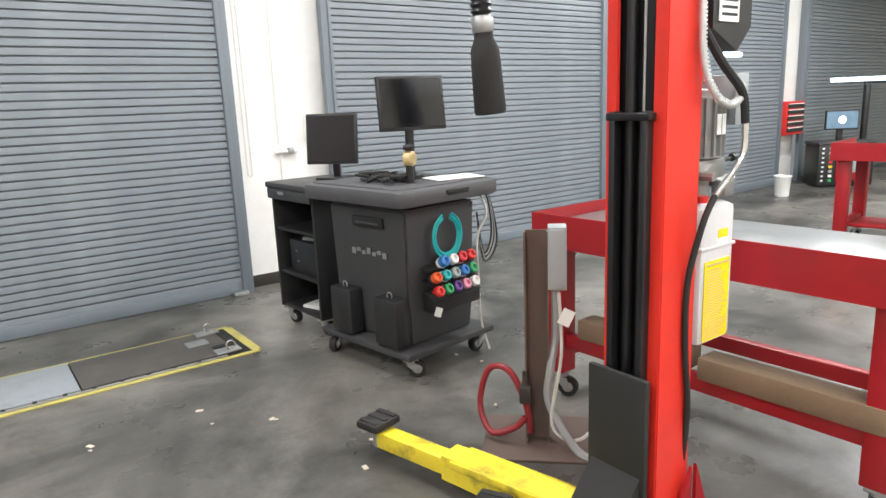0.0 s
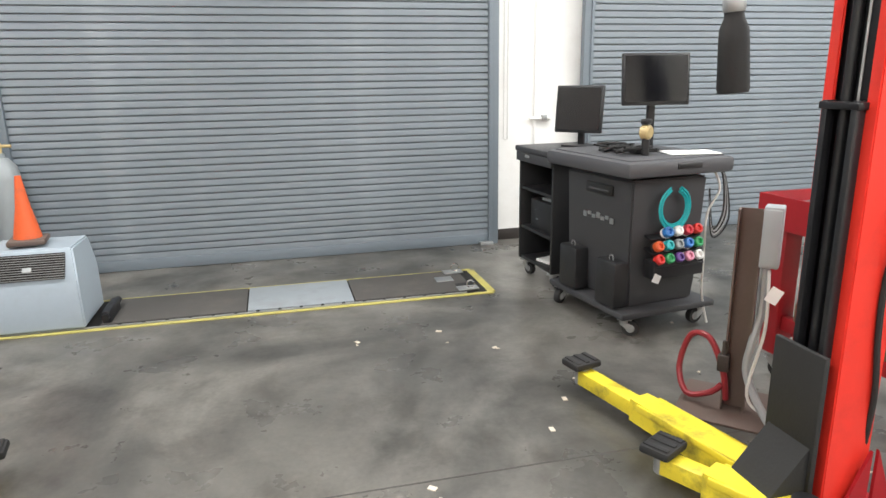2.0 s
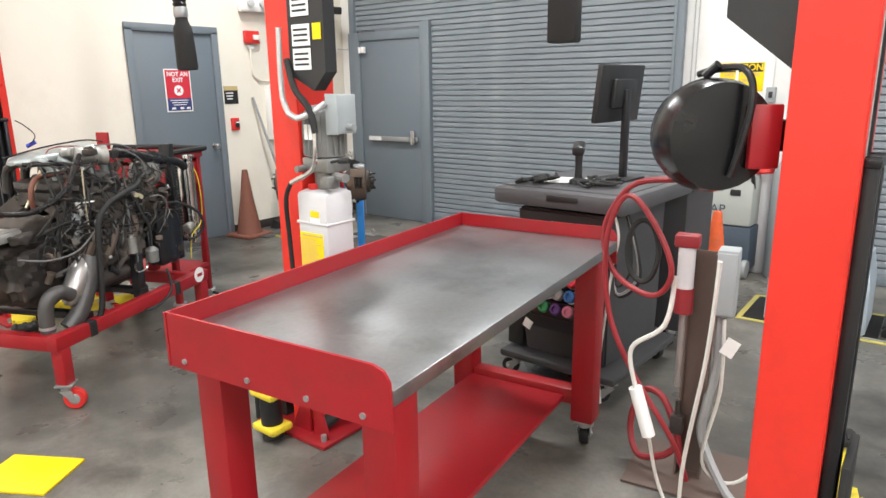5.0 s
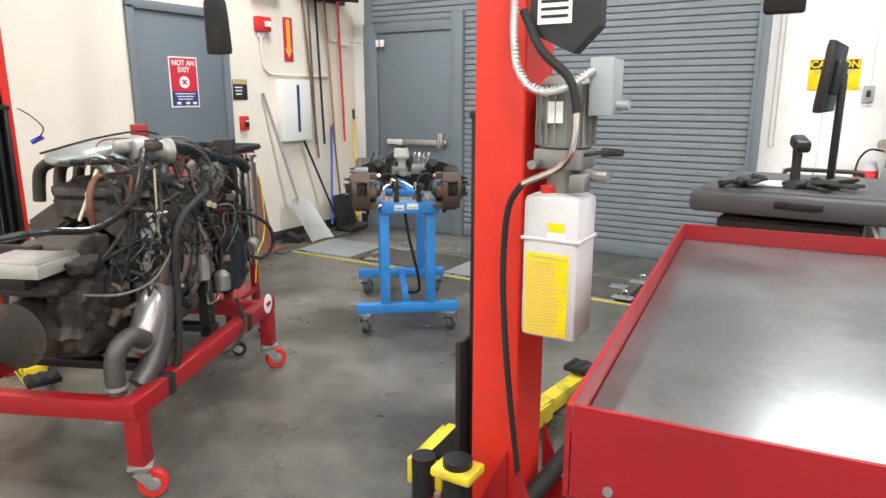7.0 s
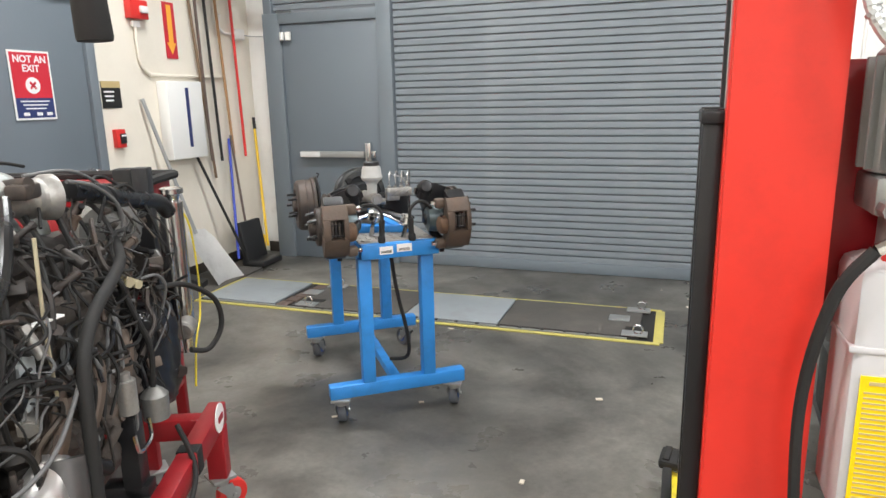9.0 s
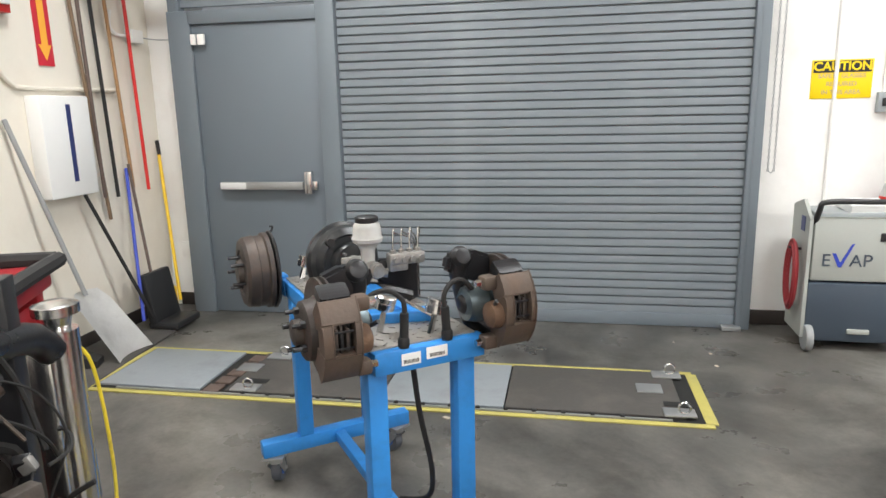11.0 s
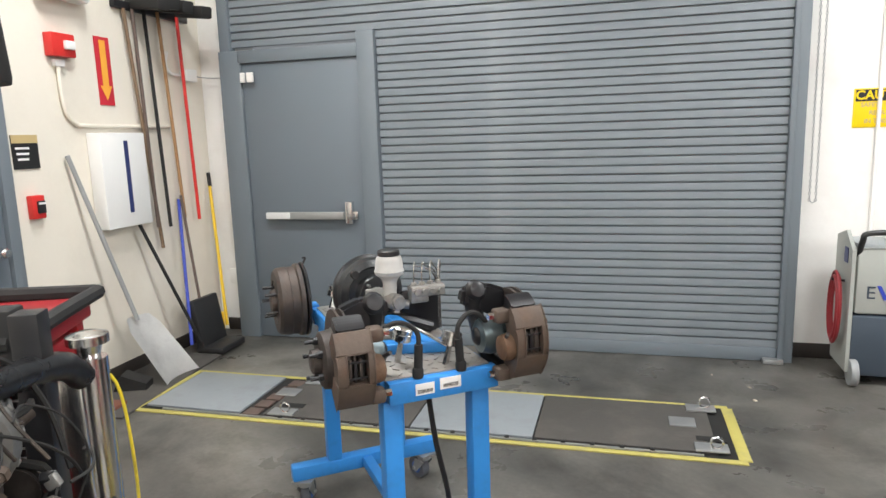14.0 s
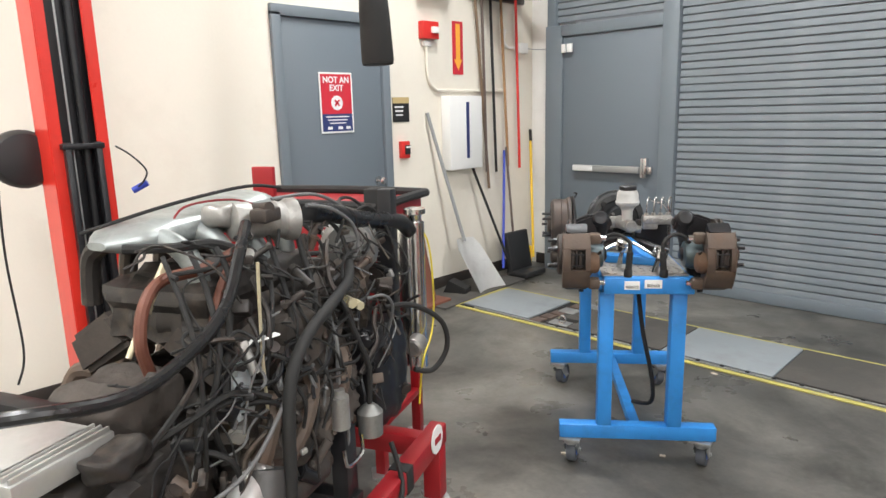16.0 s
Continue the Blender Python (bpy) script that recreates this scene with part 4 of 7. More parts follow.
def disc_brake(sx):
    """Disc, hub, caliper and knuckle on one side of the near end."""
    c = (sx * 0.262, 0.0, H + 0.082)
    m = Matrix.Translation((c[0] + sx * 0.012, c[1], c[2])) @ Matrix.Rotation(radians(90 * sx), 4, "Y")
    bm = lathe(B(), [(0.06, -0.013), (0.136, -0.013), (0.138, -0.006), (0.124, -0.003), (0.124, 0.003), (0.138, 0.006), (0.138, 0.013), (0.090, 0.014), (0.084, 0.022), (0.080, 0.052), (0.070, 0.058), (0.036, 0.058), (0.034, 0.080), (0.024, 0.084)], m, 40)
    p = part("brake_disc", bm, M["iron_dark"], t, "rust-brown vented brake disc")
    for k in range(5):
        q = k * 2 * math.pi / 5 + 0.3
        a, e = (m @ Vector((0.055 * math.cos(q), 0.055 * math.sin(q), z)) for z in (0.056, 0.094))
        part("wheel_stud", cyl(cyl(B(), a, e, 0.0065, seg=8), a, a + (e - a) * 0.4, 0.011, seg=6), M["blacksteel"], p)
    hub = part("axle_hub", lathe(B(), [(0.030, -0.125), (0.050, -0.118), (0.058, -0.09), (0.060, -0.06), (0.052, -0.05), (0.05, -0.014)], m, 24), M["hubsteel"], t, "blue-grey steel hub bearing")
    part("hub_dust_cap", lathe(B(), [(0.018, -0.135), (0.026, -0.130), (0.030, -0.124)], m, 16), M["blacksteel"], hub)
    # bridge of the caliper with an open inspection window between its two shoulders
    bm = B()
    w0, w1 = -0.054, 0.048
    arc_block(bm, c, 0.095, 0.152, 19, 44, w0, w1)
    arc_block(bm, c, 0.095, 0.152, -46, -13, w0, w1)
    arc_block(bm, c, 0.112, 0.152, -13, 19, w0, -0.026)
    arc_block(bm, c, 0.112, 0.152, -13, 19, 0.030, w1)
    bmesh.ops.remove_doubles(bm, verts=bm.verts, dist=0.0004)
    bmesh.ops.bevel(bm, geom=[e for e in bm.edges if e.is_manifold and e.calc_face_angle(0) > 0.7], offset=0.003, segments=2, affect="EDGES")
    cal = part("caliper", bm, M["iron"], t, "large rust-brown brake caliper")
    # dark plate paints the shade inside the open window
    part("inspection_window", box(B(), (c[0] + 0.002, c[1] - 0.110, c[2] + 0.005), (0.054, 0.008, 0.078)), M["pit"], cal, "near-black plate as shade behind the pads")
    for k, xx in enumerate((-0.018, -0.004, 0.011)):
        part("brake_pad", box(B(), (c[0] + xx, c[1] - 0.130, c[2] + 0.006), (0.008, 0.026, 0.060 if k != 1 else 0.050), bev=0.002), M["iron_dark" if k != 1 else "blacksteel"], cal)
    for k in (-1, 1):
        part("spring_clip", box(B(), (c[0] + 0.002, c[1] - 0.142, c[2] + 0.006 + k * 0.022), (0.050, 0.005, 0.006), bev=0.001), M["blacksteel"], cal)
    # piston housing and slide ears on the inner side
    inner = c[0] - sx * 0.058
    bm = lathe(B(), [(0.040, -0.02), (0.040, 0.010), (0.036, 0.022), (0.026, 0.027), (0.012, 0.028)], Matrix.Translation((inner, c[1] - 0.100, c[2] - 0.012)) @ Matrix.Rotation(radians(-90 * sx), 4, "Y"), 22)
    part("piston_housing", bm, M["rusty"], cal, "orange-rusted piston housing")
    for zz in (0.078, -0.098):
        ear = box(B(), (inner - sx * 0.010, c[1] - 0.075, c[2] + zz), (0.048, 0.048, 0.042), bev=0.011)
        cyl(ear, (inner - sx * 0.030, c[1] - 0.075, c[2] + zz), (inner + sx * 0.06, c[1] - 0.075, c[2] + zz), 0.017, seg=12)
        part("slide_ear", ear, M["iron"], cal)
        part("slide_bolt", cyl(B(), (inner - sx * 0.034, c[1] - 0.075, c[2] + zz), (inner - sx * 0.052, c[1] - 0.075, c[2] + zz), 0.011, seg=6), M["chrome"], cal, "bright hex bolt")
    bm = cyl(B(), (inner - sx * 0.02, c[1] - 0.13, c[2] + 0.03), (inner - sx * 0.03, c[1] - 0.155, c[2] + 0.045), 0.006, seg=8)
    part("bleed_nipple", bm, M["blacksteel"], cal)
    # black anchor bracket above and below, knuckle reaching up and inwards
    bm = B()
    arc_block(bm, c, 0.108, 0.140, 46, 72, -0.040, 0.040)
    bmesh.ops.bevel(bm, geom=list(bm.edges), offset=0.006, segments=2, affect="EDGES")
    part("anchor_bracket", bm, M["blacksteel"], t, "black caliper anchor bracket")
    bm = B()
    arc_block(bm, c, 0.104, 0.140, -70, -48, -0.040, 0.040)
    bmesh.ops.bevel(bm, geom=list(bm.edges), offset=0.006, segments=2, affect="EDGES")
    part("anchor_bracket", bm, M["blacksteel"], t, "black caliper anchor bracket")
    bm = B()
    slab(bm, [(-0.02, 0.07), (0.05, 0.055), (0.13, 0.10), (0.12, 0.145), (0.04, 0.155), (-0.025, 0.13)], 0.045, Matrix.Translation((c[0] - sx * 0.02, c[1] + 0.045, c[2])) @ Matrix.Rotation(radians(180 if sx > 0 else 0), 4, "Z") @ Matrix.Translation((0, -0.022, 0)))
    bmesh.ops.bevel(bm, geom=list(bm.edges), offset=0.010, segments=2, affect="EDGES")
    tube(bm, [(c[0] - sx * 0.09, c[1] + 0.045, c[2] + 0.04), (c[0] - sx * 0.105, c[1] + 0.04, c[2] + 0.09), (c[0] - sx * 0.10, c[1] + 0.03, c[2] + 0.13)], 0.026, seg=12)
    tube(bm, [(c[0] - sx * 0.10, c[1] + 0.045, c[2] + 0.06), (c[0] - sx * 0.08, c[1] + 0.05, c[2] - 0.02), (c[0] - sx * 0.05, c[1] + 0.05, c[2] - 0.09), (c[0] + sx * 0.0, c[1] + 0.02, c[2] - 0.13)], 0.022, seg=12)
    kn = part("steering_knuckle", bm, M["blacksteel"], t, "black suspension knuckle")
    part("ball_joint", lathe(B(), [(0.024, -0.022), (0.033, -0.012), (0.034, 0.006), (0.024, 0.020), (0.010, 0.024)], Matrix.Translation((c[0] - sx * 0.10, c[1] + 0.03, c[2] + 0.135)) @ Matrix.Rotation(radians(65), 4, "X"), 16), M["blacksteel"], kn)
    part("stud_nut", cyl(B(), (c[0] - sx * 0.03, c[1] + 0.03, c[2] - 0.16), (c[0] - sx * 0.03, c[1] + 0.03, c[2] - 0.12), 0.012, seg=6), M["blacksteel"], kn)


disc_brake(-1)
disc_brake(1)
# drum at the far corner
m = Matrix.Translation((-0.262, L + 0.10, H + 0.035)) @ Matrix.Rotation(radians(-90), 4, "Y")
bm = lathe(B(), [(0.13, -0.055), (0.150, -0.05), (0.150, -0.034), (0.141, -0.028), (0.139, 0.0), (0.143, 0.004), (0.141, 0.012), (0.138, 0.040), (0.126, 0.052), (0.090, 0.054), (0.086, 0.048), (0.052, 0.050), (0.046, 0.070), (0.020, 0.072)], m, 40)
dr = part("brake_drum", bm, M["iron_dark"], t, "dull brown finned brake drum")
for k in range(5):
    q = k * 2 * math.pi / 5 + 0.4
    part("wheel_stud", cyl(B(), m @ Vector((0.062 * math.cos(q), 0.062 * math.sin(q), 0.048)), m @ Vector((0.062 * math.cos(q), 0.062 * math.sin(q), 0.098)), 0.007, seg=8), M["blacksteel"], dr)
part("backing_plate", lathe(B(), [(0.10, -0.078), (0.150, -0.070), (0.156, -0.064), (0.152, -0.058)], m, 36), M["blacksteel"], t)
part("drum_bracket", box(B(), (-0.17, L + 0.10, H - 0.02), (0.06, 0.07, 0.06), bev=0.006), M["blue"], t)
part("drum_cable", tube(B(), [m @ Vector((0.14, 0.02, -0.07)), m @ Vector((0.165, 0.025, -0.085)), m @ Vector((0.172, 0.0, -0.07))], 0.004, seg=6), M["rubber"], t)
# booster and master cylinder
bm = box(B(), (-0.07, 0.60, H + 0.105), (0.11, 0.012, 0.21), bev=0.004)
part("booster_bracket", box(bm, (-0.07, 0.66, H + 0.012), (0.11, 0.12, 0.012), bev=0.004), M["blue"], t)
m = Matrix.Translation((-0.035, 0.545, H + 0.135)) @ Matrix.Rotation(radians(90), 4, "X") @ Matrix.Rotation(radians(8), 4, "Y")
bm = lathe(B(), [(0.07, -0.06), (0.118, -0.05), (0.128, -0.02), (0.136, -0.004), (0.136, 0.006), (0.126, 0.014), (0.120, 0.042), (0.098, 0.056), (0.092, 0.050), (0.070, 0.052), (0.060, 0.074), (0.034, 0.080)], m, 40)
bo = part("brake_booster", bm, M["boosterblack"], t, "round black brake booster")
part("vacuum_port", cyl(B(), m @ Vector((-0.070, 0.075, 0.04)), m @ Vector((-0.074, 0.080, 0.075)), 0.014, seg=12), M["rubber"], bo)
for k in range(4):
    q = k * math.pi / 2 + 0.7
    part("booster_stud", cyl(B(), m @ Vector((0.048 * math.cos(q), 0.048 * math.sin(q), 0.07)), m @ Vector((0.048 * math.cos(q), 0.048 * math.sin(q), 0.092)), 0.006, seg=6), M["alu"], bo)
bm = cyl(B(), (-0.025, 0.475, H + 0.135), (0.0, 0.30, H + 0.140), 0.028)
cyl(bm, (0.0, 0.305, H + 0.14), (0.003, 0.285, H + 0.14), 0.022)
cyl(bm, (-0.012, 0.40, H + 0.13), (0.055, 0.38, H + 0.12), 0.018, seg=12)
cyl(bm, (-0.012, 0.35, H + 0.13), (0.05, 0.33, H + 0.12), 0.016, seg=12)
box(bm, (-0.02, 0.45, H + 0.135), (0.10, 0.016, 0.055), bev=0.006)
mc = part("master_cylinder", bm, M["castgrey"], t, "cast aluminium master cylinder")
m = Matrix.Translation((-0.008, 0.355, H + 0.155))
part("reservoir", lathe(B(), [(0.022, 0.0), (0.024, 0.045), (0.032, 0.062), (0.048, 0.074), (0.052, 0.086), (0.048, 0.092), (0.046, 0.120), (0.041, 0.134), (0.036, 0.138)], m, 28), M["reservoir"], mc, "cloudy plastic fluid reservoir")
part("reservoir_cap", lathe(B(), [(0.035, 0.137), (0.038, 0.140), (0.038, 0.154), (0.032, 0.158), (0.010, 0.156)], m, 20), M["black"], mc)
bm = box(B(), (0.115, 0.33, H + 0.165), (0.125, 0.045, 0.038), bev=0.006)
box(bm, (0.085, 0.33, H + 0.140), (0.065, 0.038, 0.03), bev=0.006)
for k in range(4):
    cyl(bm, (0.070 + 0.030 * k, 0.33, H + 0.18), (0.070 + 0.030 * k, 0.33, H + 0.195), 0.010, seg=6)
    cyl(bm, (0.070 + 0.030 * k, 0.308, H + 0.165), (0.070 + 0.030 * k, 0.296, H + 0.165), 0.010, seg=8)
part("valve_block", bm, M["castgrey"], t, "pale cast brass valve block")
for k in range(4):
    x = 0.070 + 0.030 * k
    part("brake_line", tube(B(), [(x, 0.33, H + 0.19), (x + 0.004, 0.335, H + 0.245), (x + 0.012, 0.345, H + 0.262), (x + 0.022, 0.36, H + 0.245), (0.165 + 0.006 * k, 0.375, H + 0.20), (0.165 + 0.006 * k, 0.375, H + 0.008)], 0.0028, seg=6, sub=4), M["chrome"], t)
bm = box(B(), (0.10, 0.37, H + 0.085), (0.14, 0.03, 0.15), bev=0.008)
part("valve_bracket", box(bm, (0.10, 0.40, H + 0.011), (0.12, 0.08, 0.01), bev=0.003), M["blacksteel"], t, "black steel valve bracket")
bm = tube(B(), [(-0.10, 0.40, H + 0.05), (-0.03, 0.36, H + 0.075), (0.05, 0.34, H + 0.06), (0.13, 0.33, H + 0.03)], 0.020, seg=8)
part("pedal_lever", bm, M["blacksteel"], t)
# cut piston and rod trophies standing on the plate
for x, y, h, rz in ((-0.105, 0.86, 0.0, 20), (-0.075, 0.10, 0.03, -30), (0.05, 0.015, 0.01, 35)):
    pm = Matrix.Translation((x, y, H + 0.005)) @ pose(0, 0, 0, 8, 14, rz)
    bm = B()
    slab(bm, [(-0.010, 0.0), (0.010, 0.0), (0.007, 0.06 + h), (-0.007, 0.06 + h)], 0.010, pm @ Matrix.Translation((0, -0.005, 0)))
    p = part("connecting_rod", bm, M["chrome"], t, "polished connecting rod")
    bm = lathe(B(), [(0.024, 0.05 + h), (0.030, 0.052 + h), (0.030, 0.075 + h), (0.0275, 0.077 + h), (0.0275, 0.080 + h), (0.030, 0.082 + h), (0.030, 0.092 + h), (0.024, 0.096 + h), (0.006, 0.096 + h)], pm, 20)
    part("piston", bm, M["chrome"], p, "bright aluminium piston")
    part("wrist_pin", cyl(B(), pm @ Vector((0, -0.0315, 0.066 + h)), pm @ Vector((0, 0.0315, 0.066 + h)), 0.009, seg=12), M["blacksteel"], p)
part("sway_bar", tube(B(), [(-0.15, 0.16, H + 0.04), (-0.09, 0.20, H + 0.075), (-0.01, 0.20, H + 0.085), (0.05, 0.14, H + 0.06), (0.10, 0.10, H + 0.03)], 0.007, seg=8), M["chrome"], t, "bright steel bar")
part("blue_cross_member", box(box(B(), (0.0, 0.18, H + 0.022), (0.24, 0.06, 0.034), bev=0.005, rz=-18), (0.02, 0.25, H + 0.05), (0.045, 0.22, 0.03), bev=0.004, rz=20, rx=14), M["blue"], t)


# ---- tool carts ----
def monitor(name, label, x, y, z, rz, w, h, base_z, pole=True):
    """A flat monitor whose screen looks along local -y."""
    t = thing(name, label, "monitor", x, y, base_z, rz)
    zz = z - base_z
    bm = box(B(), (0, 0.0, zz), (w, 0.03, h), bev=0.006, rx=-6)
    case = part("case", bm, M["black"], t)
    part("screen", box(B(), (0, -0.0165, zz + 0.004), (w - 0.03, 0.002, h - 0.035), rx=-6), M["screen"], t, "dark switched-off screen")
    part("rear_bulge", box(B(), (0, 0.028, zz), (w * 0.5, 0.03, h * 0.5), bev=0.01, rx=-6), M["black"], case)
    bm = box(B(), (0, 0.045, zz / 2 + 0.01), (0.045, 0.03, zz + 0.02), bev=0.004)
    part("stand_pole", bm, M["blacksteel"], t)
    part("stand_foot", box(B(), (0, 0.03, 0.008), (0.22, 0.18, 0.016), bev=0.006), M["black"], t)
    return t


CAPS = ["redcap", "green", "purple", "pink", "paper", "cone", "teal", "greybox", "cyan", "green", "yellowpl", "cyan", "paper", "signred", "redcap"]


def diagnostic_cart(label, x, y, rz, top):
    """Local x along the side with the hose rack, y along the long side; the rack looks to -y."""
    t = thing("diagnostic_cart", label, "tool cart", x, y, 0, rz, group="charcoal diagnostic carts")
    part("base_platform", box(B(), (0.32, 0.36, 0.135), (0.68, 0.80, 0.04), bev=0.012), M["cartgrey"], t, "wide charcoal base platform")
    bm = B()
    n = []
    for z, i in ((0.155, 0.09), (0.30, 0.075), (top - 0.12, 0.05)):
        n.append([bm.verts.new(p) for p in ((i, i - 0.03, z), (0.60 - i * 0.4, i - 0.03, z), (0.60 - i * 0.4, 0.68, z), (i, 0.68, z))])
    for a, b in zip(n, n[1:]):
        for k in range(4):
            bm.faces.new((a[k], a[(k + 1) % 4], b[(k + 1) % 4], b[k]))
    bm.faces.new(n[0][::-1]), bm.faces.new(n[-1])
    bmesh.ops.bevel(bm, geom=[e for e in bm.edges], offset=0.012, segments=2, affect="EDGES")
    body = part("body", bm, M["cartgrey"], t, "charcoal moulded plastic body")
    bm = box(B(), (0.32, 0.36, top - 0.05), (0.74, 0.86, 0.09), bev=0.025)
    box(bm, (0.32, 0.36, top - 0.004), (0.66, 0.76, 0.012), bev=0.004)
    part("top_tray", bm, M["carttop"], t, "charcoal tray top with rounded edges")
    part("tray_handle", box(B(), (0.36, -0.072, top - 0.04), (0.17, 0.012, 0.03), bev=0.005), M["black"], t)
    # ink-black block paints the shade of a vent slot; the body stays closed
    part("vent_slot", box(B(), (0.045, 0.32, top - 0.20), (0.02, 0.26, 0.06), bev=0.006), M["ink"], body)
    part("vent_lip", box(B(), (0.042, 0.32, top - 0.205), (0.02, 0.20, 0.012), bev=0.003), M["carttop"], body)
    for k in range(7):
        part("emblem_bar", box(B(), (0.0505 + 0.002, 0.20 + 0.045 * k, top - 0.375 + (0.008 if k % 2 else -0.004)), (0.006, 0.034, 0.022 if k % 3 else 0.034)), M["galv"], body, "silver emblem stripe")
    for yy in (0.14, 0.54):
        bm = box(B(), (0.025, yy, 0.30), (0.10, 0.19, 0.27), bev=0.014)
        bn = part("side_bin", bm, M["black"], t, "black hanging bin")
        part("bin_ring", tube(B(), [(0.02, yy + 0.02 * math.cos(q), 0.445 + 0.02 * math.sin(q)) for q in [k * math.pi / 3 for k in range(6)]], 0.004, seg=6, sub=3, loop=True), M["galv"], bn)
    # rack of coloured hose adapters
    rack = part("adapter_rack", box(B(), (0.34, -0.02, 0.40), (0.36, 0.09, 0.11), bev=0.008), M["blacksteel"], t, "black rack with coloured adapters")
    for r in range(3):
        z = 0.46 + 0.075 * r
        part("rack_shelf", box(B(), (0.34, -0.02 + 0.012 * r, z - 0.03), (0.36, 0.10 - 0.02 * r, 0.012), bev=0.003, rx=18), M["blacksteel"], rack)
        for k in range(5):
            if r == 2 and k == 0:
                continue
            c = M[CAPS[(r * 5 + k) % len(CAPS)]]
            m = pose(0.20 + 0.07 * k, -0.055 + 0.012 * r, z, 62)
            ad = part("adapter", lathe(B(), [(0.026, -0.02), (0.030, -0.01), (0.030, 0.02), (0.024, 0.026), (0.016, 0.026), (0.014, 0.012)], m, 14), c, rack)
            part("adapter_ring", lathe(B(), [(0.031, -0.03), (0.032, -0.012), (0.020, -0.012)], m, 14), M["paper" if k % 2 else "rubber"], ad)
    # coil of teal hose
    for k in range(4):
        rr = 0.085 + 0.008 * k
        ring = [(0.32 + rr * math.sin(q), -0.012 - 0.008 * (k % 2), top - 0.285 + rr * 1.15 * -math.cos(q)) for q in [(j - 5) * 0.56 for j in range(11)]]
        part("coiled_hose", tube(B(), ring, 0.006, seg=8), M["teal"], t, "translucent teal hose coil")
    for k in range(6):
        w = random.uniform(0.03, 0.09)
        pts = [(0.62, 0.03, top - 0.06), (0.66 + 0.3 * w, 0.0, top - 0.12), (0.66 + w, 0.0, top - 0.3 - w), (0.63, 0.0, top - 0.40 - w), (0.61, 0.03, top - 0.2)]
        part("hanging_cable", tube(B(), pts, 0.005, seg=6), M["rubber" if k % 3 else "greycable"], t)
    part("white_cable", tube(B(), [(0.60, 0.0, top - 0.08), (0.64, -0.02, top - 0.2), (0.60, 0.02, top - 0.35), (0.58, 0.0, 0.45), (0.57, -0.02, 0.2), (0.60, -0.05, 0.02)], 0.007, seg=6), M["whitecable"], t)
    part("paper_tag", box(B(), (0.18, -0.07, 0.355), (0.05, 0.004, 0.05), ry=25), M["paper"], t)
    for sx, sy in ((0.05, 0.03), (0.60, 0.03), (0.05, 0.70), (0.60, 0.70)):
        castor(t, sx, sy, 0.116, 0.048, M["rubber"], M["galv"], random.uniform(0, 360))
    return t


def loose(name, label, category, bm, m, x, y, z, rz=0, partname="body"):
    t = thing(name, label, category, x, y, z, rz)
    part(partname, bm, m, t)
    return t


TOP = 1.03
diagnostic_cart("charcoal diagnostic cart with teal hose coil and coloured adapters", 1.87, 2.80, 8, TOP)
diagnostic_cart("charcoal diagnostic cart behind the red bench", -2.76, 2.14, -3, TOP + 0.04)
monitor("monitor", "black flat monitor on the diagnostic cart, switched off", 2.22, 3.16, 1.455, -8, 0.41, 0.30, TOP)
monitor("monitor", "black flat monitor on the shelf cart, switched off", 2.13, 3.98, 1.25, -52, 0.36, 0.33, 0.985)
monitor("monitor", "black flat monitor on a tall pole on the cart", -2.36, 2.58, 1.52, -95, 0.46, 0.29, TOP + 0.04)
loose("clipboard", "white paper sheet lying on the cart top", "paper", box(B(), (0, 0, 0.004), (0.30, 0.20, 0.006), bev=0.001), M["paper"], 2.36, 2.98, TOP + 0.004, -8, "sheet")
loose("clipboard", "white paper sheet lying on the cart top", "paper", box(B(), (0, 0, 0.004), (0.26, 0.18, 0.006), bev=0.001), M["paper"], -2.50, 2.36, TOP + 0.044, 12, "sheet")
for k, (x, y, z) in enumerate(((2.05, 3.05, TOP), (2.02, 3.25, TOP), (-2.3, 2.28, TOP + 0.04), (-2.62, 2.22, TOP + 0.04))):
    u = thing("cable_bundle", "tangled black cables and clip on the cart top", "cable", x, y, z + 0.004, 20 * k)
    for j in range(4):
        pts = [(random.uniform(-0.14, 0.14), random.uniform(-0.09, 0.09), random.uniform(0.008, 0.045)) for q in range(6)]
        part("cable", tube(B(), pts, 0.007, seg=6), M["rubber"], u)
    part("clip", box(B(), (0.02, 0.02, 0.022), (0.10, 0.06, 0.035), bev=0.012, rz=30), M["black"], u)
t = thing("bar_code_scanner", "black hand scanner standing on its cradle", "scanner", -2.44, 2.30, TOP + 0.045, 20)
part("cradle", lathe(B(), [(0.05, 0.0), (0.045, 0.02), (0.02, 0.03), (0.018, 0.10), (0.02, 0.16)], None, 16), M["black"], t)
part("head", box(B(), (0, -0.02, 0.18), (0.06, 0.11, 0.05), bev=0.015, rx=15), M["black"], t)
t = thing("small_camera", "small black and brass sensor head on the cart", "sensor", 2.07, 2.98, TOP + 0.004, 30)
part("stem", cyl(B(), (0, 0, 0), (0, 0, 0.12), 0.022), M["black"], t)
part("head", lathe(B(), [(0.02, -0.03), (0.042, -0.02), (0.042, 0.02), (0.03, 0.03)], pose(0, 0, 0.13, 90), 18), M["gold"], t)
part("cap", box(B(), (0, 0, 0.19), (0.06, 0.05, 0.03), bev=0.01), M["black"], t)

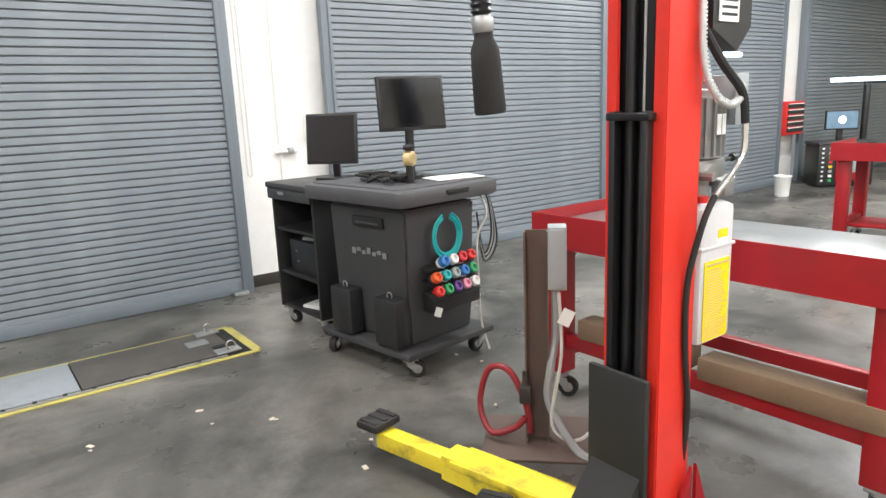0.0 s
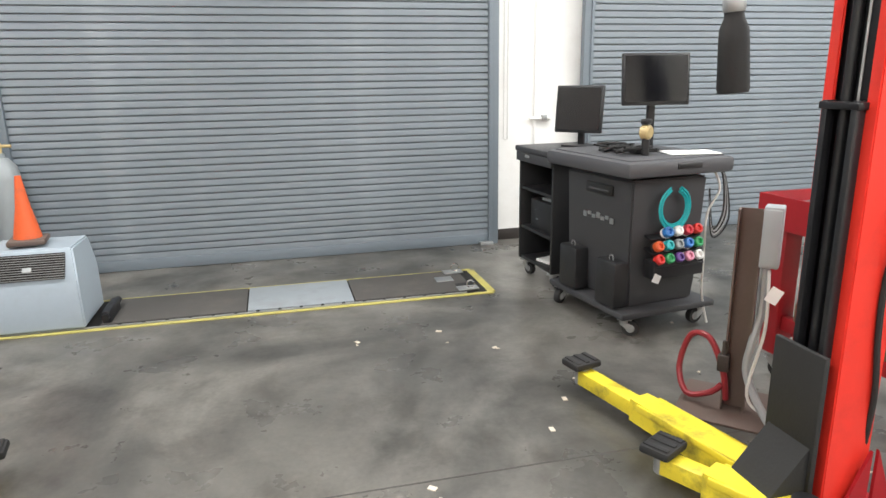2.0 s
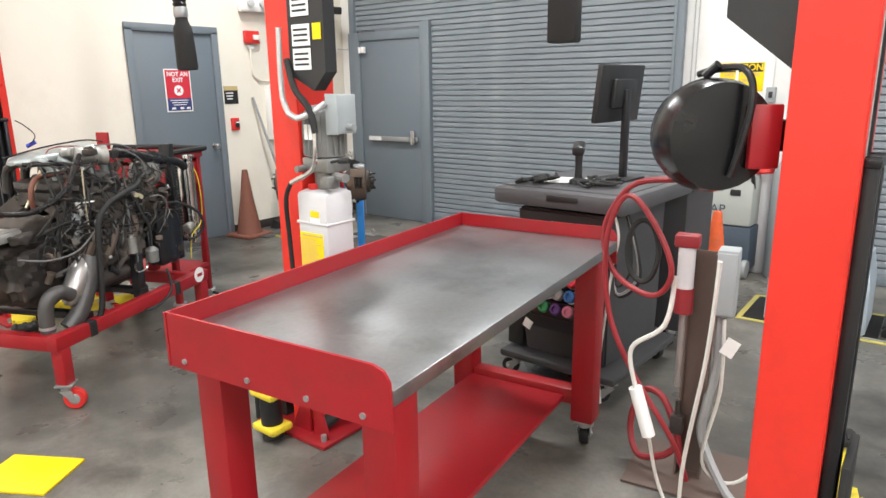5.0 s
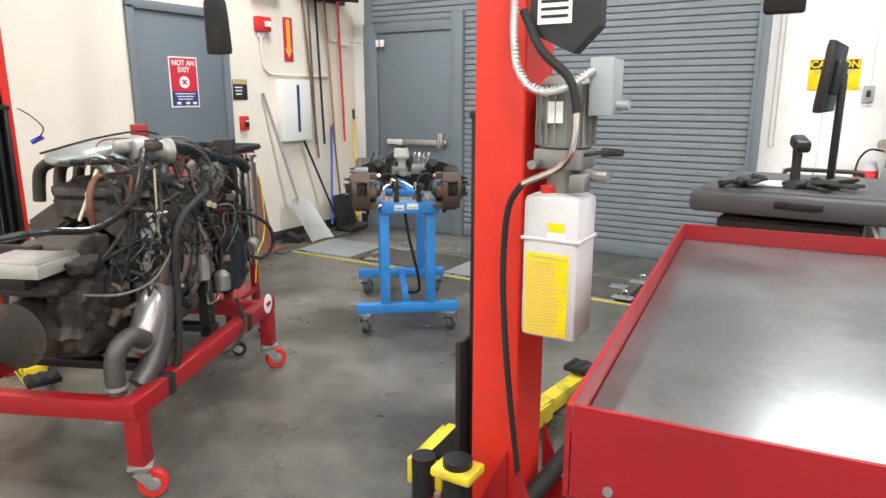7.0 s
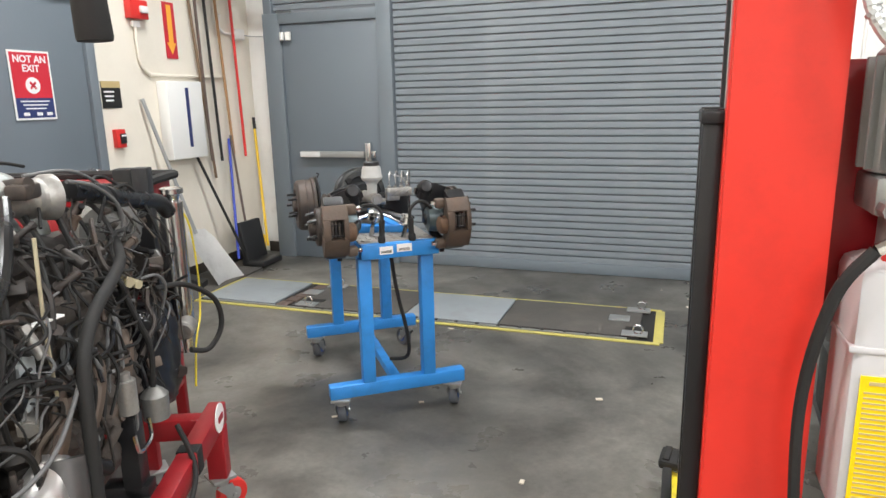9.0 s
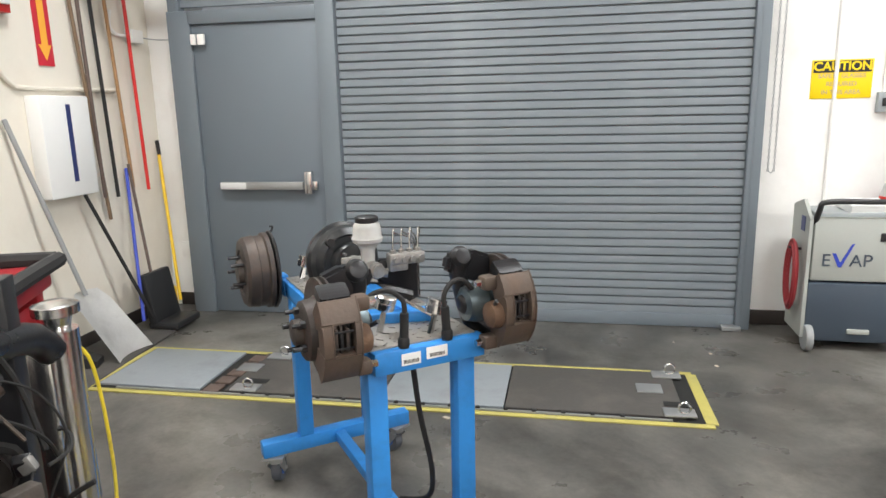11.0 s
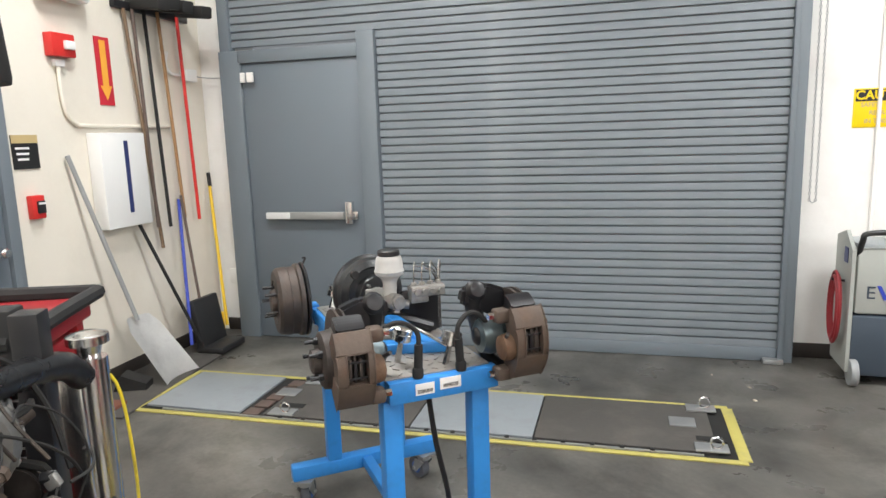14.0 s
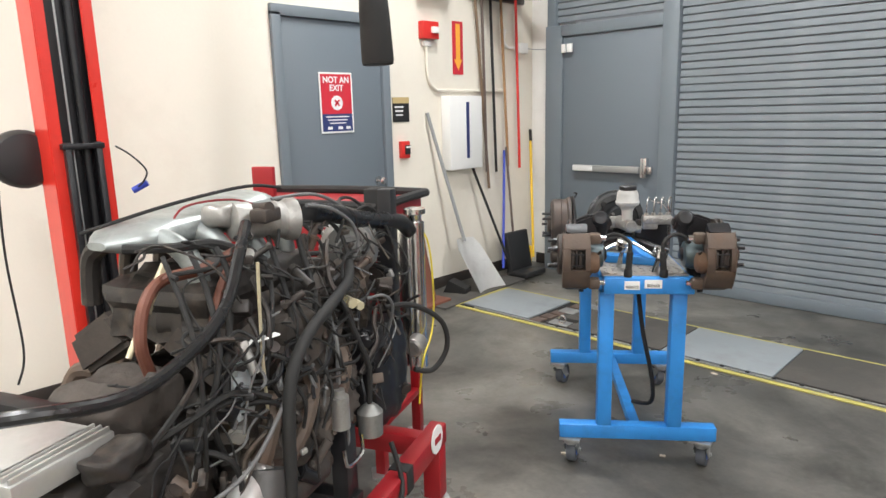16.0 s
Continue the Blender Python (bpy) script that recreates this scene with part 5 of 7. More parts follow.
t = thing("shelf_cart", "black open shelf cart on castors holding boxes", "shelf cart", 1.83, 3.72, 0, 4)
for yy in (0.012, 0.538):
    part("side_panel", box(B(), (0.24, yy, 0.535), (0.48, 0.024, 0.83), bev=0.004), M["black"], t)
part("back_panel", box(B(), (0.47, 0.275, 0.535), (0.02, 0.50, 0.83), bev=0.003), M["black"], t)
for z in (0.13, 0.37, 0.67):
    part("shelf", box(B(), (0.23, 0.275, z), (0.44, 0.50, 0.022), bev=0.003), M["black"], t)
part("top_box", box(B(), (0.235, 0.275, 0.965), (0.53, 0.60, 0.04), bev=0.012), M["cartgrey"], t)
part("drawer_front", box(B(), (-0.012, 0.275, 0.91), (0.03, 0.56, 0.07), bev=0.008), M["cartgrey"], t)
part("name_badge", box(B(), (-0.0285, 0.36, 0.92), (0.004, 0.07, 0.02), bev=0.001), M["galv"], t)
for sx, sy in ((0.05, 0.06), (0.43, 0.06), (0.05, 0.49), (0.43, 0.49)):
    castor(t, sx, sy, 0.118, 0.045, M["rubber"], M["galv"], random.uniform(0, 360))
u = thing("computer_tower", "black computer tower on the cart's shelf", "computer", 1.97, 3.98, 0.382, 4)
part("case", box(B(), (0, 0, 0.11), (0.24, 0.34, 0.22), bev=0.006), M["black"], u)
part("power_light", box(B(), (-0.1215, 0.08, 0.15), (0.003, 0.02, 0.008)), M["chrome"], u)
part("badge", box(B(), (-0.1215, 0.06, 0.08), (0.003, 0.025, 0.01)), M["chrome"], u)
loose("book", "grey manual lying on the computer tower", "book", box(B(), (0, 0, 0.012), (0.18, 0.14, 0.022), bev=0.003), M["greybox"], 1.98, 3.97, 0.603, 12)
loose("document_stack", "white folded papers on the lowest shelf", "paper", box(B(), (0, 0, 0.012), (0.14, 0.20, 0.02), bev=0.002, rz=8), M["paper"], 1.94, 3.95, 0.142, 10)
# dark shelf cabinet standing behind the second cart
t = thing("tool_cabinet", "dark rolling cabinet with a plain side", "tool cabinet", -2.35, 3.0, 0, -4)
part("case", box(B(), (0, 0.22, 0.54), (0.52, 0.42, 0.84), bev=0.01), M["cartgrey"], t)
part("top", box(B(), (0, 0.22, 0.975), (0.56, 0.46, 0.03), bev=0.008), M["black"], t)
for z in (0.25, 0.5, 0.75):
    part("drawer", box(B(), (-0.268, 0.22, z), (0.02, 0.38, 0.22), bev=0.004), M["black"], t)
for sx, sy in ((-0.2, 0.06), (0.2, 0.06), (-0.2, 0.38), (0.2, 0.38)):
    castor(t, sx, sy, 0.12, 0.045, M["rubber"], M["galv"], random.uniform(0, 360))


# ---- extraction hood, cones, smoke machine, gas bottle ----
t = thing("pit_hood", "blue-grey steel hood with louvred front over the pit", "machine hood", -1.495, 3.80, 0.02)
bm = B()
n = [[bm.verts.new(p) for p in q] for q in (
    [(-0.29, 0.02, 0), (0.29, 0.02, 0), (0.29, 0.50, 0), (-0.29, 0.50, 0)],
    [(-0.285, 0.02, 0.30), (0.285, 0.02, 0.30), (0.285, 0.50, 0.30), (-0.285, 0.50, 0.30)],
    [(-0.25, 0.13, 0.49), (0.25, 0.13, 0.49), (0.255, 0.48, 0.49), (-0.255, 0.48, 0.49)])]
for a, b in zip(n, n[1:]):
    for k in range(4):
        bm.faces.new((a[k], a[(k + 1) % 4], b[(k + 1) % 4], b[k]))
bm.faces.new(n[-1]), bm.faces.new(n[0][::-1])
bmesh.ops.bevel(bm, geom=list(bm.edges), offset=0.010, segments=2, affect="EDGES")
part("shell", bm, M["hood"], t)
tilt = math.degrees(math.atan2(0.11, 0.19))
g = part("grille_back", box(B(), (0, 0.066, 0.395), (0.43, 0.006, 0.165), rx=-tilt), M["pit"], t)
for k in range(11):
    f = -0.075 + 0.015 * k
    part("louvre", box(B(), (0, 0.062 + f * math.sin(radians(tilt)), 0.395 + f * math.cos(radians(tilt))), (0.43, 0.012, 0.004), rx=-10), M["galv"], g)
part("grille_badge", box(B(), (0.01, 0.052, 0.385), (0.05, 0.006, 0.03), rx=-tilt), M["galv"], g)


def traffic_cone(label, x, y, z, h, m, rz=0, lean=0):
    t = thing("traffic_cone", label, "traffic cone", x, y, z, rz, group="traffic cones")
    part("base", box(B(), (0, 0, 0.018), (h * 0.5, h * 0.5, 0.036), bev=0.012), M["rust"] if m == "rust" else M["brown"], t)
    bm = lathe(B(), [(h * 0.19, 0.03), (h * 0.18, 0.06), (h * 0.10, h * 0.55), (h * 0.04, h), (h * 0.022, h), (h * 0.03, h * 0.9)], None, 24)
    part("body", bm, M[m], t)
    return t


traffic_cone("orange traffic cone standing on the grey hood", -1.52, 4.07, 0.525, 0.42, "cone", 8)
traffic_cone("dirty orange traffic cone on the floor by the pit", -2.16, 3.93, 0, 0.70, "cone", 14)
traffic_cone("old brown traffic cone beside the grey door", -6.93, 3.56, 0, 0.72, "rust", 5)

t = thing("smoke_machine", "grey wheeled leak tester cabinet with a red hose coil", "test machine", -2.385, 4.985, 0, -2)
part("lower_case", box(B(), (0, 0, 0.24), (0.54, 0.34, 0.36), bev=0.012), M["evapd"], t, "dark blue-grey lower case")
part("upper_case", box(B(), (0, 0, 0.62), (0.52, 0.33, 0.38), bev=0.014), M["evap"], t, "pale grey upper case")
part("top_tray", box(B(), (0, 0.02, 0.82), (0.50, 0.28, 0.03), bev=0.008), M["greybox"], t)
part("push_handle", tube(B(), [(-0.25, -0.12, 0.74), (-0.25, -0.19, 0.86), (-0.22, -0.20, 0.905), (0, -0.205, 0.91), (0.22, -0.20, 0.905), (0.25, -0.19, 0.86), (0.25, -0.12, 0.74)], 0.016, seg=10), M["black"], t, "black tubular handle")
part("side_panel", slab(B(), [(-0.17, 0.08), (0.16, 0.08), (0.16, 0.85), (-0.02, 0.90), (-0.17, 0.80)], 0.02, Matrix.Translation((-0.27, 0, 0)) @ Matrix.Rotation(radians(90), 4, "Z")), M["evap"], t)
part("side_label", box(B(), (-0.293, -0.06, 0.76), (0.003, 0.07, 0.09)), M["signblue"], t)
part("hatch", box(B(), (0.13, -0.167, 0.70), (0.08, 0.008, 0.05), bev=0.003), M["black"], t, "small black latch recess")
words("E", 0.105, pose(-0.185, -0.1675, 0.555, 90), M["evapd"], t)
words("AP", 0.105, pose(0.0, -0.1675, 0.555, 90), M["evapd"], t)
part("blue_tick", slab(B(), [(-0.155, 0.60), (-0.135, 0.60), (-0.108, 0.545), (-0.055, 0.655), (-0.04, 0.66), (-0.102, 0.518), (-0.118, 0.518)], 0.003, pose(0, -0.1685, 0)), M["bluepl"], t, "blue tick mark")
part("drawer_pull", box(B(), (0.02, -0.178, 0.13), (0.12, 0.02, 0.03), bev=0.006), M["evap"], t)
for sx in (-1, 1):
    part("wheel", lathe(B(), [(0.03, -0.022), (0.075, -0.02), (0.08, -0.01), (0.08, 0.01), (0.075, 0.02), (0.03, 0.022)], Matrix.Translation((sx * 0.25, -0.17, 0.08)) @ Matrix.Rotation(radians(90), 4, "Y"), 22), M["greycable"], t)
    part("rear_foot", box(B(), (sx * 0.2, 0.12, 0.03), (0.05, 0.05, 0.06), bev=0.006), M["black"], t)
for k in range(5):
    r = 0.14 + 0.012 * k
    part("hose_coil", tube(B(), [(-0.33 - 0.008 * (k % 3), -0.05 + r * 0.55 * math.cos(q), 0.44 + r * 1.15 * math.sin(q)) for q in [j * math.pi / 6 for j in range(12)]], 0.009, seg=6, sub=3, loop=True), M["redhose"], t, "coiled red hose")
part("hose_hook", cyl(B(), (-0.28, -0.05, 0.60), (-0.36, -0.05, 0.61), 0.008, seg=8), M["black"], t)
loose("document", "white papers lying on the tester's top", "paper", box(B(), (0, 0, 0.03), (0.24, 0.18, 0.05), bev=0.004, rx=6), M["paper"], -2.34, 4.97, 0.832, 6, "sheets")
loose("hose_gun", "small red nozzle on the tester's top", "nozzle", cyl(cyl(B(), (0, 0, 0.02), (0.10, 0.02, 0.03), 0.018), (0.02, 0, 0.02), (0.02, -0.04, 0.05), 0.014), M["redcap"], -2.16, 4.98, 0.833, 10)
t = thing("gas_bottle", "tall grey steel gas bottle with brass regulator", "gas bottle", -1.93, 5.02, 0)
part("bottle", lathe(B(), [(0.10, 0.0), (0.11, 0.02), (0.11, 0.82), (0.095, 0.90), (0.05, 0.96), (0.03, 0.97), (0.03, 1.0)], None, 26), M["cyl"], t)
bm = cyl(B(), (0, 0, 1.0), (0, 0, 1.07), 0.018)
cyl(bm, (-0.10, 0, 1.05), (0.08, 0, 1.05), 0.012)
part("valve", bm, M["gold"], t)
for x in (-0.11, -0.03):
    part("gauge", lathe(B(), [(0.038, -0.015), (0.04, 0.0), (0.038, 0.015)], pose(x, -0.04, 1.10, 90), 18), M["chrome"], t, "round pressure gauge")
part("regulator_hose", tube(B(), [(-0.10, 0, 1.05), (-0.19, -0.04, 1.06), (-0.25, -0.04, 0.98), (-0.26, 0.0, 0.86)], 0.008, seg=6), M["rubber"], t)
part("orange_label", lathe(B(), [(0.112, 0.62), (0.1125, 0.72), (0.111, 0.73)], None, 26), M["cyl"], t)
u = thing("fire_bottle", "red and pale bottle standing behind the tester", "bottle", -2.12, 5.12, 0)
part("bottle", lathe(B(), [(0.07, 0.0), (0.08, 0.02), (0.08, 0.90), (0.06, 0.97), (0.02, 1.0)], None, 22), M["jug"], u)
part("sleeve", lathe(B(), [(0.0815, 0.84), (0.082, 0.89), (0.08, 0.90)], None, 22), M["redcap"], u)


# ---- signs and fittings on the piers ----
t = thing("caution_sign", "yellow caution sign about safety glasses on the pier", "sign", -2.415, NY - 0.004, 1.605)
part("plate", box(B(), (0, 0, 0), (0.35, 0.004, 0.235), bev=0.001), M["label_y"], t)
part("heading_band", box(B(), (0, -0.003, 0.075), (0.33, 0.002, 0.07)), M["ink"], t)
words("CAUTION", 0.073, pose(0, -0.0048, 0.075, 90), M["label_y"], t, bold=0.002)
words("SAFETY GLASSES", 0.037, pose(0, -0.003, 0.018, 90), M["gold"], t, bold=0.001)
words("REQUIRED", 0.037, pose(0, -0.003, -0.03, 90), M["gold"], t, bold=0.001)
words("IN THIS AREA", 0.037, pose(0, -0.003, -0.08, 90), M["gold"], t, bold=0.001)
t = thing("light_switch", "small grey switch box on the white pier", "switch", -2.17, NY - 0.02, 1.46)
part("switch_box", box(B(), (0, 0, 0), (0.075, 0.04, 0.12), bev=0.004), M["greybox"], t)
part("toggle", box(B(), (0, -0.024, 0.0), (0.03, 0.01, 0.05), bev=0.002), M["black"], t)
part("conduit", cyl(B(), (0, 0.008, 0.06), (0, 0.008, 1.5), 0.011, seg=8), M["white"], t)
t = thing("junction_box", "white wall box on the pier", "wall box", 2.60, NY - 0.03, 1.30)
part("box", box(B(), (0, 0, 0), (0.10, 0.06, 0.20), bev=0.005), M["white"], t)
t = thing("wall_tap", "white pipe tap on the pier", "tap", 2.36, NY - 0.03, 1.11)
part("pipe", cyl(B(), (-0.10, 0, 0), (0.10, 0, 0), 0.014), M["white"], t)
part("valve", box(B(), (0.04, -0.01, 0.01), (0.05, 0.05, 0.05), bev=0.01), M["galv"], t)

# ---- west wall: signs, tools, boxes ----
WX = XW + 0.003


def wall_sign(name, label, y, z, w, h, m):
    t = thing(name, label, "sign", WX, y, z, 90)
    part("plate", box(B(), (0, -0.002, 0), (w, 0.004, h)), M[m], t)
    return t


t = thing("door_poster", "red and navy paper poster reading not an exit", "poster", WX + 0.004, 3.004, 1.556, 90)
part("sheet", box(B(), (0, -0.002, 0), (0.285, 0.003, 0.415)), M["paper"], t)
part("red_field", box(B(), (0, -0.0045, 0.06), (0.26, 0.002, 0.27)), M["signred"], t)
part("navy_field", box(B(), (0, -0.0045, -0.135), (0.26, 0.002, 0.12)), M["signblue"], t)
words("NOT AN", 0.058, pose(0, -0.007, 0.155, 90), M["signwhite"], t, bold=0.0015)
words("EXIT", 0.058, pose(0, -0.007, 0.100, 90), M["signwhite"], t, bold=0.0015)
part("white_disc", cyl(B(), (0, -0.0055, 0.0), (0, -0.0075, 0.0), 0.05, seg=28), M["signwhite"], t)
for a in (45, -45):
    part("cross_bar", box(B(), (0, -0.0085, 0.0), (0.055, 0.002, 0.013), ry=a), M["signred"], t)
for k in range(3):
    part("print_bar", box(B(), (0, -0.006, -0.095 - 0.022 * k), (0.20 - 0.03 * k, 0.001, 0.008)), M["signwhite"], t)
for k in (-0.07, 0.02, 0.09):
    part("print_block", box(B(), (k, -0.006, -0.172), (0.04, 0.001, 0.02)), M["signwhite"], t)
t = wall_sign("room_sign", "black room plate with tan top strip", 3.615, 1.50, 0.17, 0.185, "ink")
part("top_strip", box(B(), (0, -0.005, 0.07), (0.17, 0.002, 0.045)), M["gold"], t)
for k in range(3):
    part("print_bar", box(B(), (-0.02, -0.005, 0.02 - 0.03 * k), (0.09 - 0.01 * k, 0.002, 0.012)), M["signwhite"], t)
t = thing("fire_call_point", "small red fire alarm pull station", "alarm", WX, 3.623, 1.195, 90)
part("case", box(B(), (0, -0.02, 0), (0.085, 0.04, 0.13), bev=0.006), M["redcap"], t)
part("pull_handle", box(B(), (0.01, -0.045, 0.0), (0.05, 0.014, 0.07), bev=0.004), M["black"], t)
part("white_strip", box(B(), (0.01, -0.054, 0.02), (0.045, 0.004, 0.012)), M["paper"], t)
t = thing("fire_strobe", "red fire alarm horn with white strobe", "alarm", WX, 3.915, 2.10, 90)
part("case", box(B(), (0, -0.03, 0), (0.17, 0.06, 0.13), bev=0.006), M["redcap"], t)
part("strobe", box(B(), (0.03, -0.07, 0.0), (0.07, 0.03, 0.05), bev=0.008), M["paper"], t)
part("back_box", box(B(), (-0.01, -0.015, -0.10), (0.07, 0.03, 0.04), bev=0.004), M["white"], t)
t = wall_sign("arrow_sign", "red sign with a large orange down arrow", 4.275, 1.985, 0.125, 0.42, "signred")
part("arrow", slab(B(), [(-0.025, 0.19), (0.025, 0.19), (0.025, -0.09), (0.05, -0.09), (0, -0.18), (-0.05, -0.09), (-0.025, -0.09)], 0.002, pose(0, -0.007, 0)), M["orange_sign"], t)
t = thing("wall_cabinet", "white flat wall box with a dark slot", "wall box", WX, 4.26, 1.30, 90)
part("case", box(B(), (0, -0.05, 0), (0.40, 0.10, 0.60), bev=0.008), M["paper"], t)
part("slot", box(B(), (0.015, -0.101, 0.02), (0.035, 0.004, 0.46)), M["signblue"], t)
t = thing("emergency_light", "white emergency light unit high on the wall", "emergency light", WX, 3.95, 2.42, 90)
part("case", box(B(), (0, -0.05, 0), (0.34, 0.10, 0.13), bev=0.02), M["white"], t)
for k in (-0.08, 0.08):
    part("lamp_head", lathe(B(), [(0.02, 0), (0.04, 0.02), (0.042, 0.05), (0.03, 0.055)], pose(k, -0.09, 0.02, 90), 16), M["jug"], t)
t = thing("wall_conduit", "cream painted conduit bending along the wall", "conduit", 0, 0, 0)
part("pipe", tube(B(), [(WX + 0.015, 3.90, 1.98), (WX + 0.015, 3.91, 1.75), (WX + 0.015, 3.98, 1.66), (WX + 0.015, 4.1, 1.645), (WX + 0.015, 4.85, 1.645)], 0.013, seg=8), M["wall"], t)
t = thing("door_contact_box", "cream small box with a wire to the pass door", "wall box", WX, 5.10, 2.02, 90)
part("case", box(B(), (0, -0.03, 0), (0.13, 0.06, 0.09), bev=0.006), M["white"], t)
part("wire", tube(B(), [(0.06, -0.03, 0), (0.15, -0.1, -0.01), (0.12, -0.30, -0.02)], 0.004, seg=6), M["greycable"], t)
part("bent_pipe", tube(B(), [(-0.06, -0.02, 0.0), (-0.18, -0.02, 0.0), (-0.24, -0.02, 0.05), (-0.22, -0.02, 0.15)], 0.012, seg=8), M["white"], t)
t = thing("wall_socket", "cream socket plate low on the pier", "socket", -6.98, NY - 0.006, 0.45)
part("plate", box(B(), (0, 0, 0), (0.08, 0.012, 0.12), bev=0.003), M["white"], t)


def broom(label, y0, z0, y1, z1, m, head, foot=0.10, top=0.05, r=0.012):
    """A long handle standing or hanging at the west wall, with its head."""
    t = thing("broom" if head != "scoop" else "shovel", label, "broom" if head != "scoop" else "shovel", WX, 0, 0)
    part("handle", cyl(B(), (foot, y0, z0), (top, y1, z1), r, seg=10), M[m], t)
    if head == "up":
        part("bristle_head", box(B(), (0.15, y1, z1 + 0.03), (0.42, 0.09, 0.08), bev=0.012, ry=8, rz=-18), M["rubber"], t, "black bristle head turned up")
    if head == "tip":
        part("grip", cyl(B(), (foot + (top - foot) * 0.9, y0 + (y1 - y0) * 0.92, z0 + (z1 - z0) * 0.92), (top, y1, z1 + 0.01), r * 1.2, seg=10), M["rubber"], t)
    return t


broom("hanging broom with a worn grey handle", 4.56, 0.95, 4.53, 2.40, "brown", "up", 0.06, 0.05)
broom("hanging broom with a dark handle", 4.69, 0.94, 4.64, 2.42, "rubber", "up", 0.06, 0.05)
broom("hanging broom with a wooden handle", 4.86, 0.98, 4.78, 2.42, "broomwood", "up", 0.06, 0.05)
broom("hanging broom with a red handle", 5.03, 0.95, 4.99, 2.42, "redcap", "up", 0.06, 0.05)
broom("hanging broom with a tan handle", 4.60, 0.80, 4.47, 2.40, "wood", "none", 0.05, 0.03)
t = thing("broom_rack", "dark wall rail with clips holding brooms", "rack", WX, 4.76, 2.42)
part("rail", box(B(), (0.02, 0, 0), (0.04, 0.75, 0.05), bev=0.005), M["blacksteel"], t)
broom("yellow handled squeegee leaning at the wall", 5.03, 0.12, 5.22, 1.28, "yellowpl", "tip", 0.22, 0.04)
broom("blue handled mop leaning at the wall", 4.58, 0.10, 4.83, 1.12, "bluepl", "none", 0.22, 0.04)
broom("black handled mop leaning at the wall", 4.66, 0.10, 4.36, 1.02, "rubber", "none", 0.24, 0.06)
t = broom("aluminium scoop shovel leaning at the wall", 4.095, 0.42, 3.87, 1.47, "greycable", "scoop", 0.20, 0.03, 0.014)
bm = B()
rows = []
for j in range(7):
    f = j / 6
    row = []
    for i in range(7):
        u = i / 6 - 0.5
        w = 0.33 * (0.80 + 0.20 * f) if f > 0.05 else 0.2
        row.append(bm.verts.new((0.15 + 0.22 * f + 0.045 * (1 - (2 * u) ** 2) * -1 + 0.05, 4.10 + 0.10 * f + u * w, 0.44 - 0.42 * f)))
    rows.append(row)
for a, b in zip(rows, rows[1:]):
    for i in range(6):
        bm.faces.new((a[i], a[i + 1], b[i + 1], b[i]))
bmesh.ops.solidify(bm, geom=list(bm.faces), thickness=0.006)
part("scoop_blade", bm, M["scoop"], t, "bright aluminium scoop blade")
t = thing("dust_pan", "black lobby dust pan with upright dark handle", "dust pan", WX + 0.16, 4.80, 0)
part("pan", box(box(B(), (0.05, 0, 0.22), (0.06, 0.30, 0.36), bev=0.012, ry=-10), (0.15, 0, 0.04), (0.22, 0.30, 0.05), bev=0.012), M["black"], t)
part("handle", cyl(B(), (0.0, 0.0, 0.38), (-0.10, 0.03, 1.15), 0.011, seg=10), M["brown"], t)
part("brush", box(B(), (0.02, 0.20, 0.12), (0.05, 0.06, 0.22), bev=0.01), M["yellowpl"], t)
loose("floor_mat", "grey rubber floor mat at the wall", "mat", box(B(), (0, 0, 0.008), (0.42, 1.1, 0.016), bev=0.005), M["matgrey"], -6.90, 4.1, 0.0, 4, "mat")
loose("rubber_wedge", "black rubber wheel chock near the wall", "chock", slab(B(), [(0, 0), (0.2, 0), (0.2, 0.04), (0.05, 0.10)], 0.12, pose(0, 0, 0)), M["rubber"], -6.98, 3.88, 0.017, 20, "wedge")


# ---- engine on its red stand ----
EX, EY, ER = -4.934, 0.89, 23.3
t = thing("engine_stand", "red steel engine trolley on red castor wheels", "engine stand", EX, EY, 0, ER)
for sx in (-1, 1):
    part("side_rail", box(B(), (sx * 0.38, 0, 0.36), (0.06, 1.30, 0.075), bev=0.006), M["redd"], t)
    for yy in (-0.60, 0.60):
        part("leg", box(B(), (sx * 0.38, yy, 0.23), (0.065, 0.065, 0.19), bev=0.006), M["redd"], t)
        castor(t, sx * 0.38, yy, 0.14, 0.055, M["redcap"], M["galv"], random.uniform(20, 70))
for yy in (-0.61, 0.55):
    part("cross_rail", box(B(), (0, yy, 0.355), (0.70, 0.06, 0.075), bev=0.006), M["redd"], t)
part("front_upright", box(B(), (0.05, 0.58, 0.62), (0.06, 0.06, 0.46), bev=0.006), M["redd"], t)
part("round_badge", cyl(B(), (0.412, 0.545, 0.385), (0.416, 0.545, 0.385), 0.05, seg=24), M["paper"], t, "white oval badge")
part("badge_bar", box(B(), (0.418, 0.545, 0.385), (0.003, 0.05, 0.02)), M["redd"], t)
for yy in (-0.40, 0.32):
    part("strap", box(B(), (0.38, yy, 0.36), (0.066, 0.05, 0.081), bev=0.003), M["rubber"], t)
part("engine_mount", box(B(), (0.0, 0.10, 0.41), (0.70, 0.06, 0.035), bev=0.005), M["blacksteel"], t)
part("engine_mount", box(B(), (0.0, -0.35, 0.41), (0.70, 0.06, 0.035), bev=0.005), M["blacksteel"], t)
rng = random.Random(7)
t = thing("engine", "greasy old car engine with hoses and wiring", "engine", EX, EY, 0.43, ER)


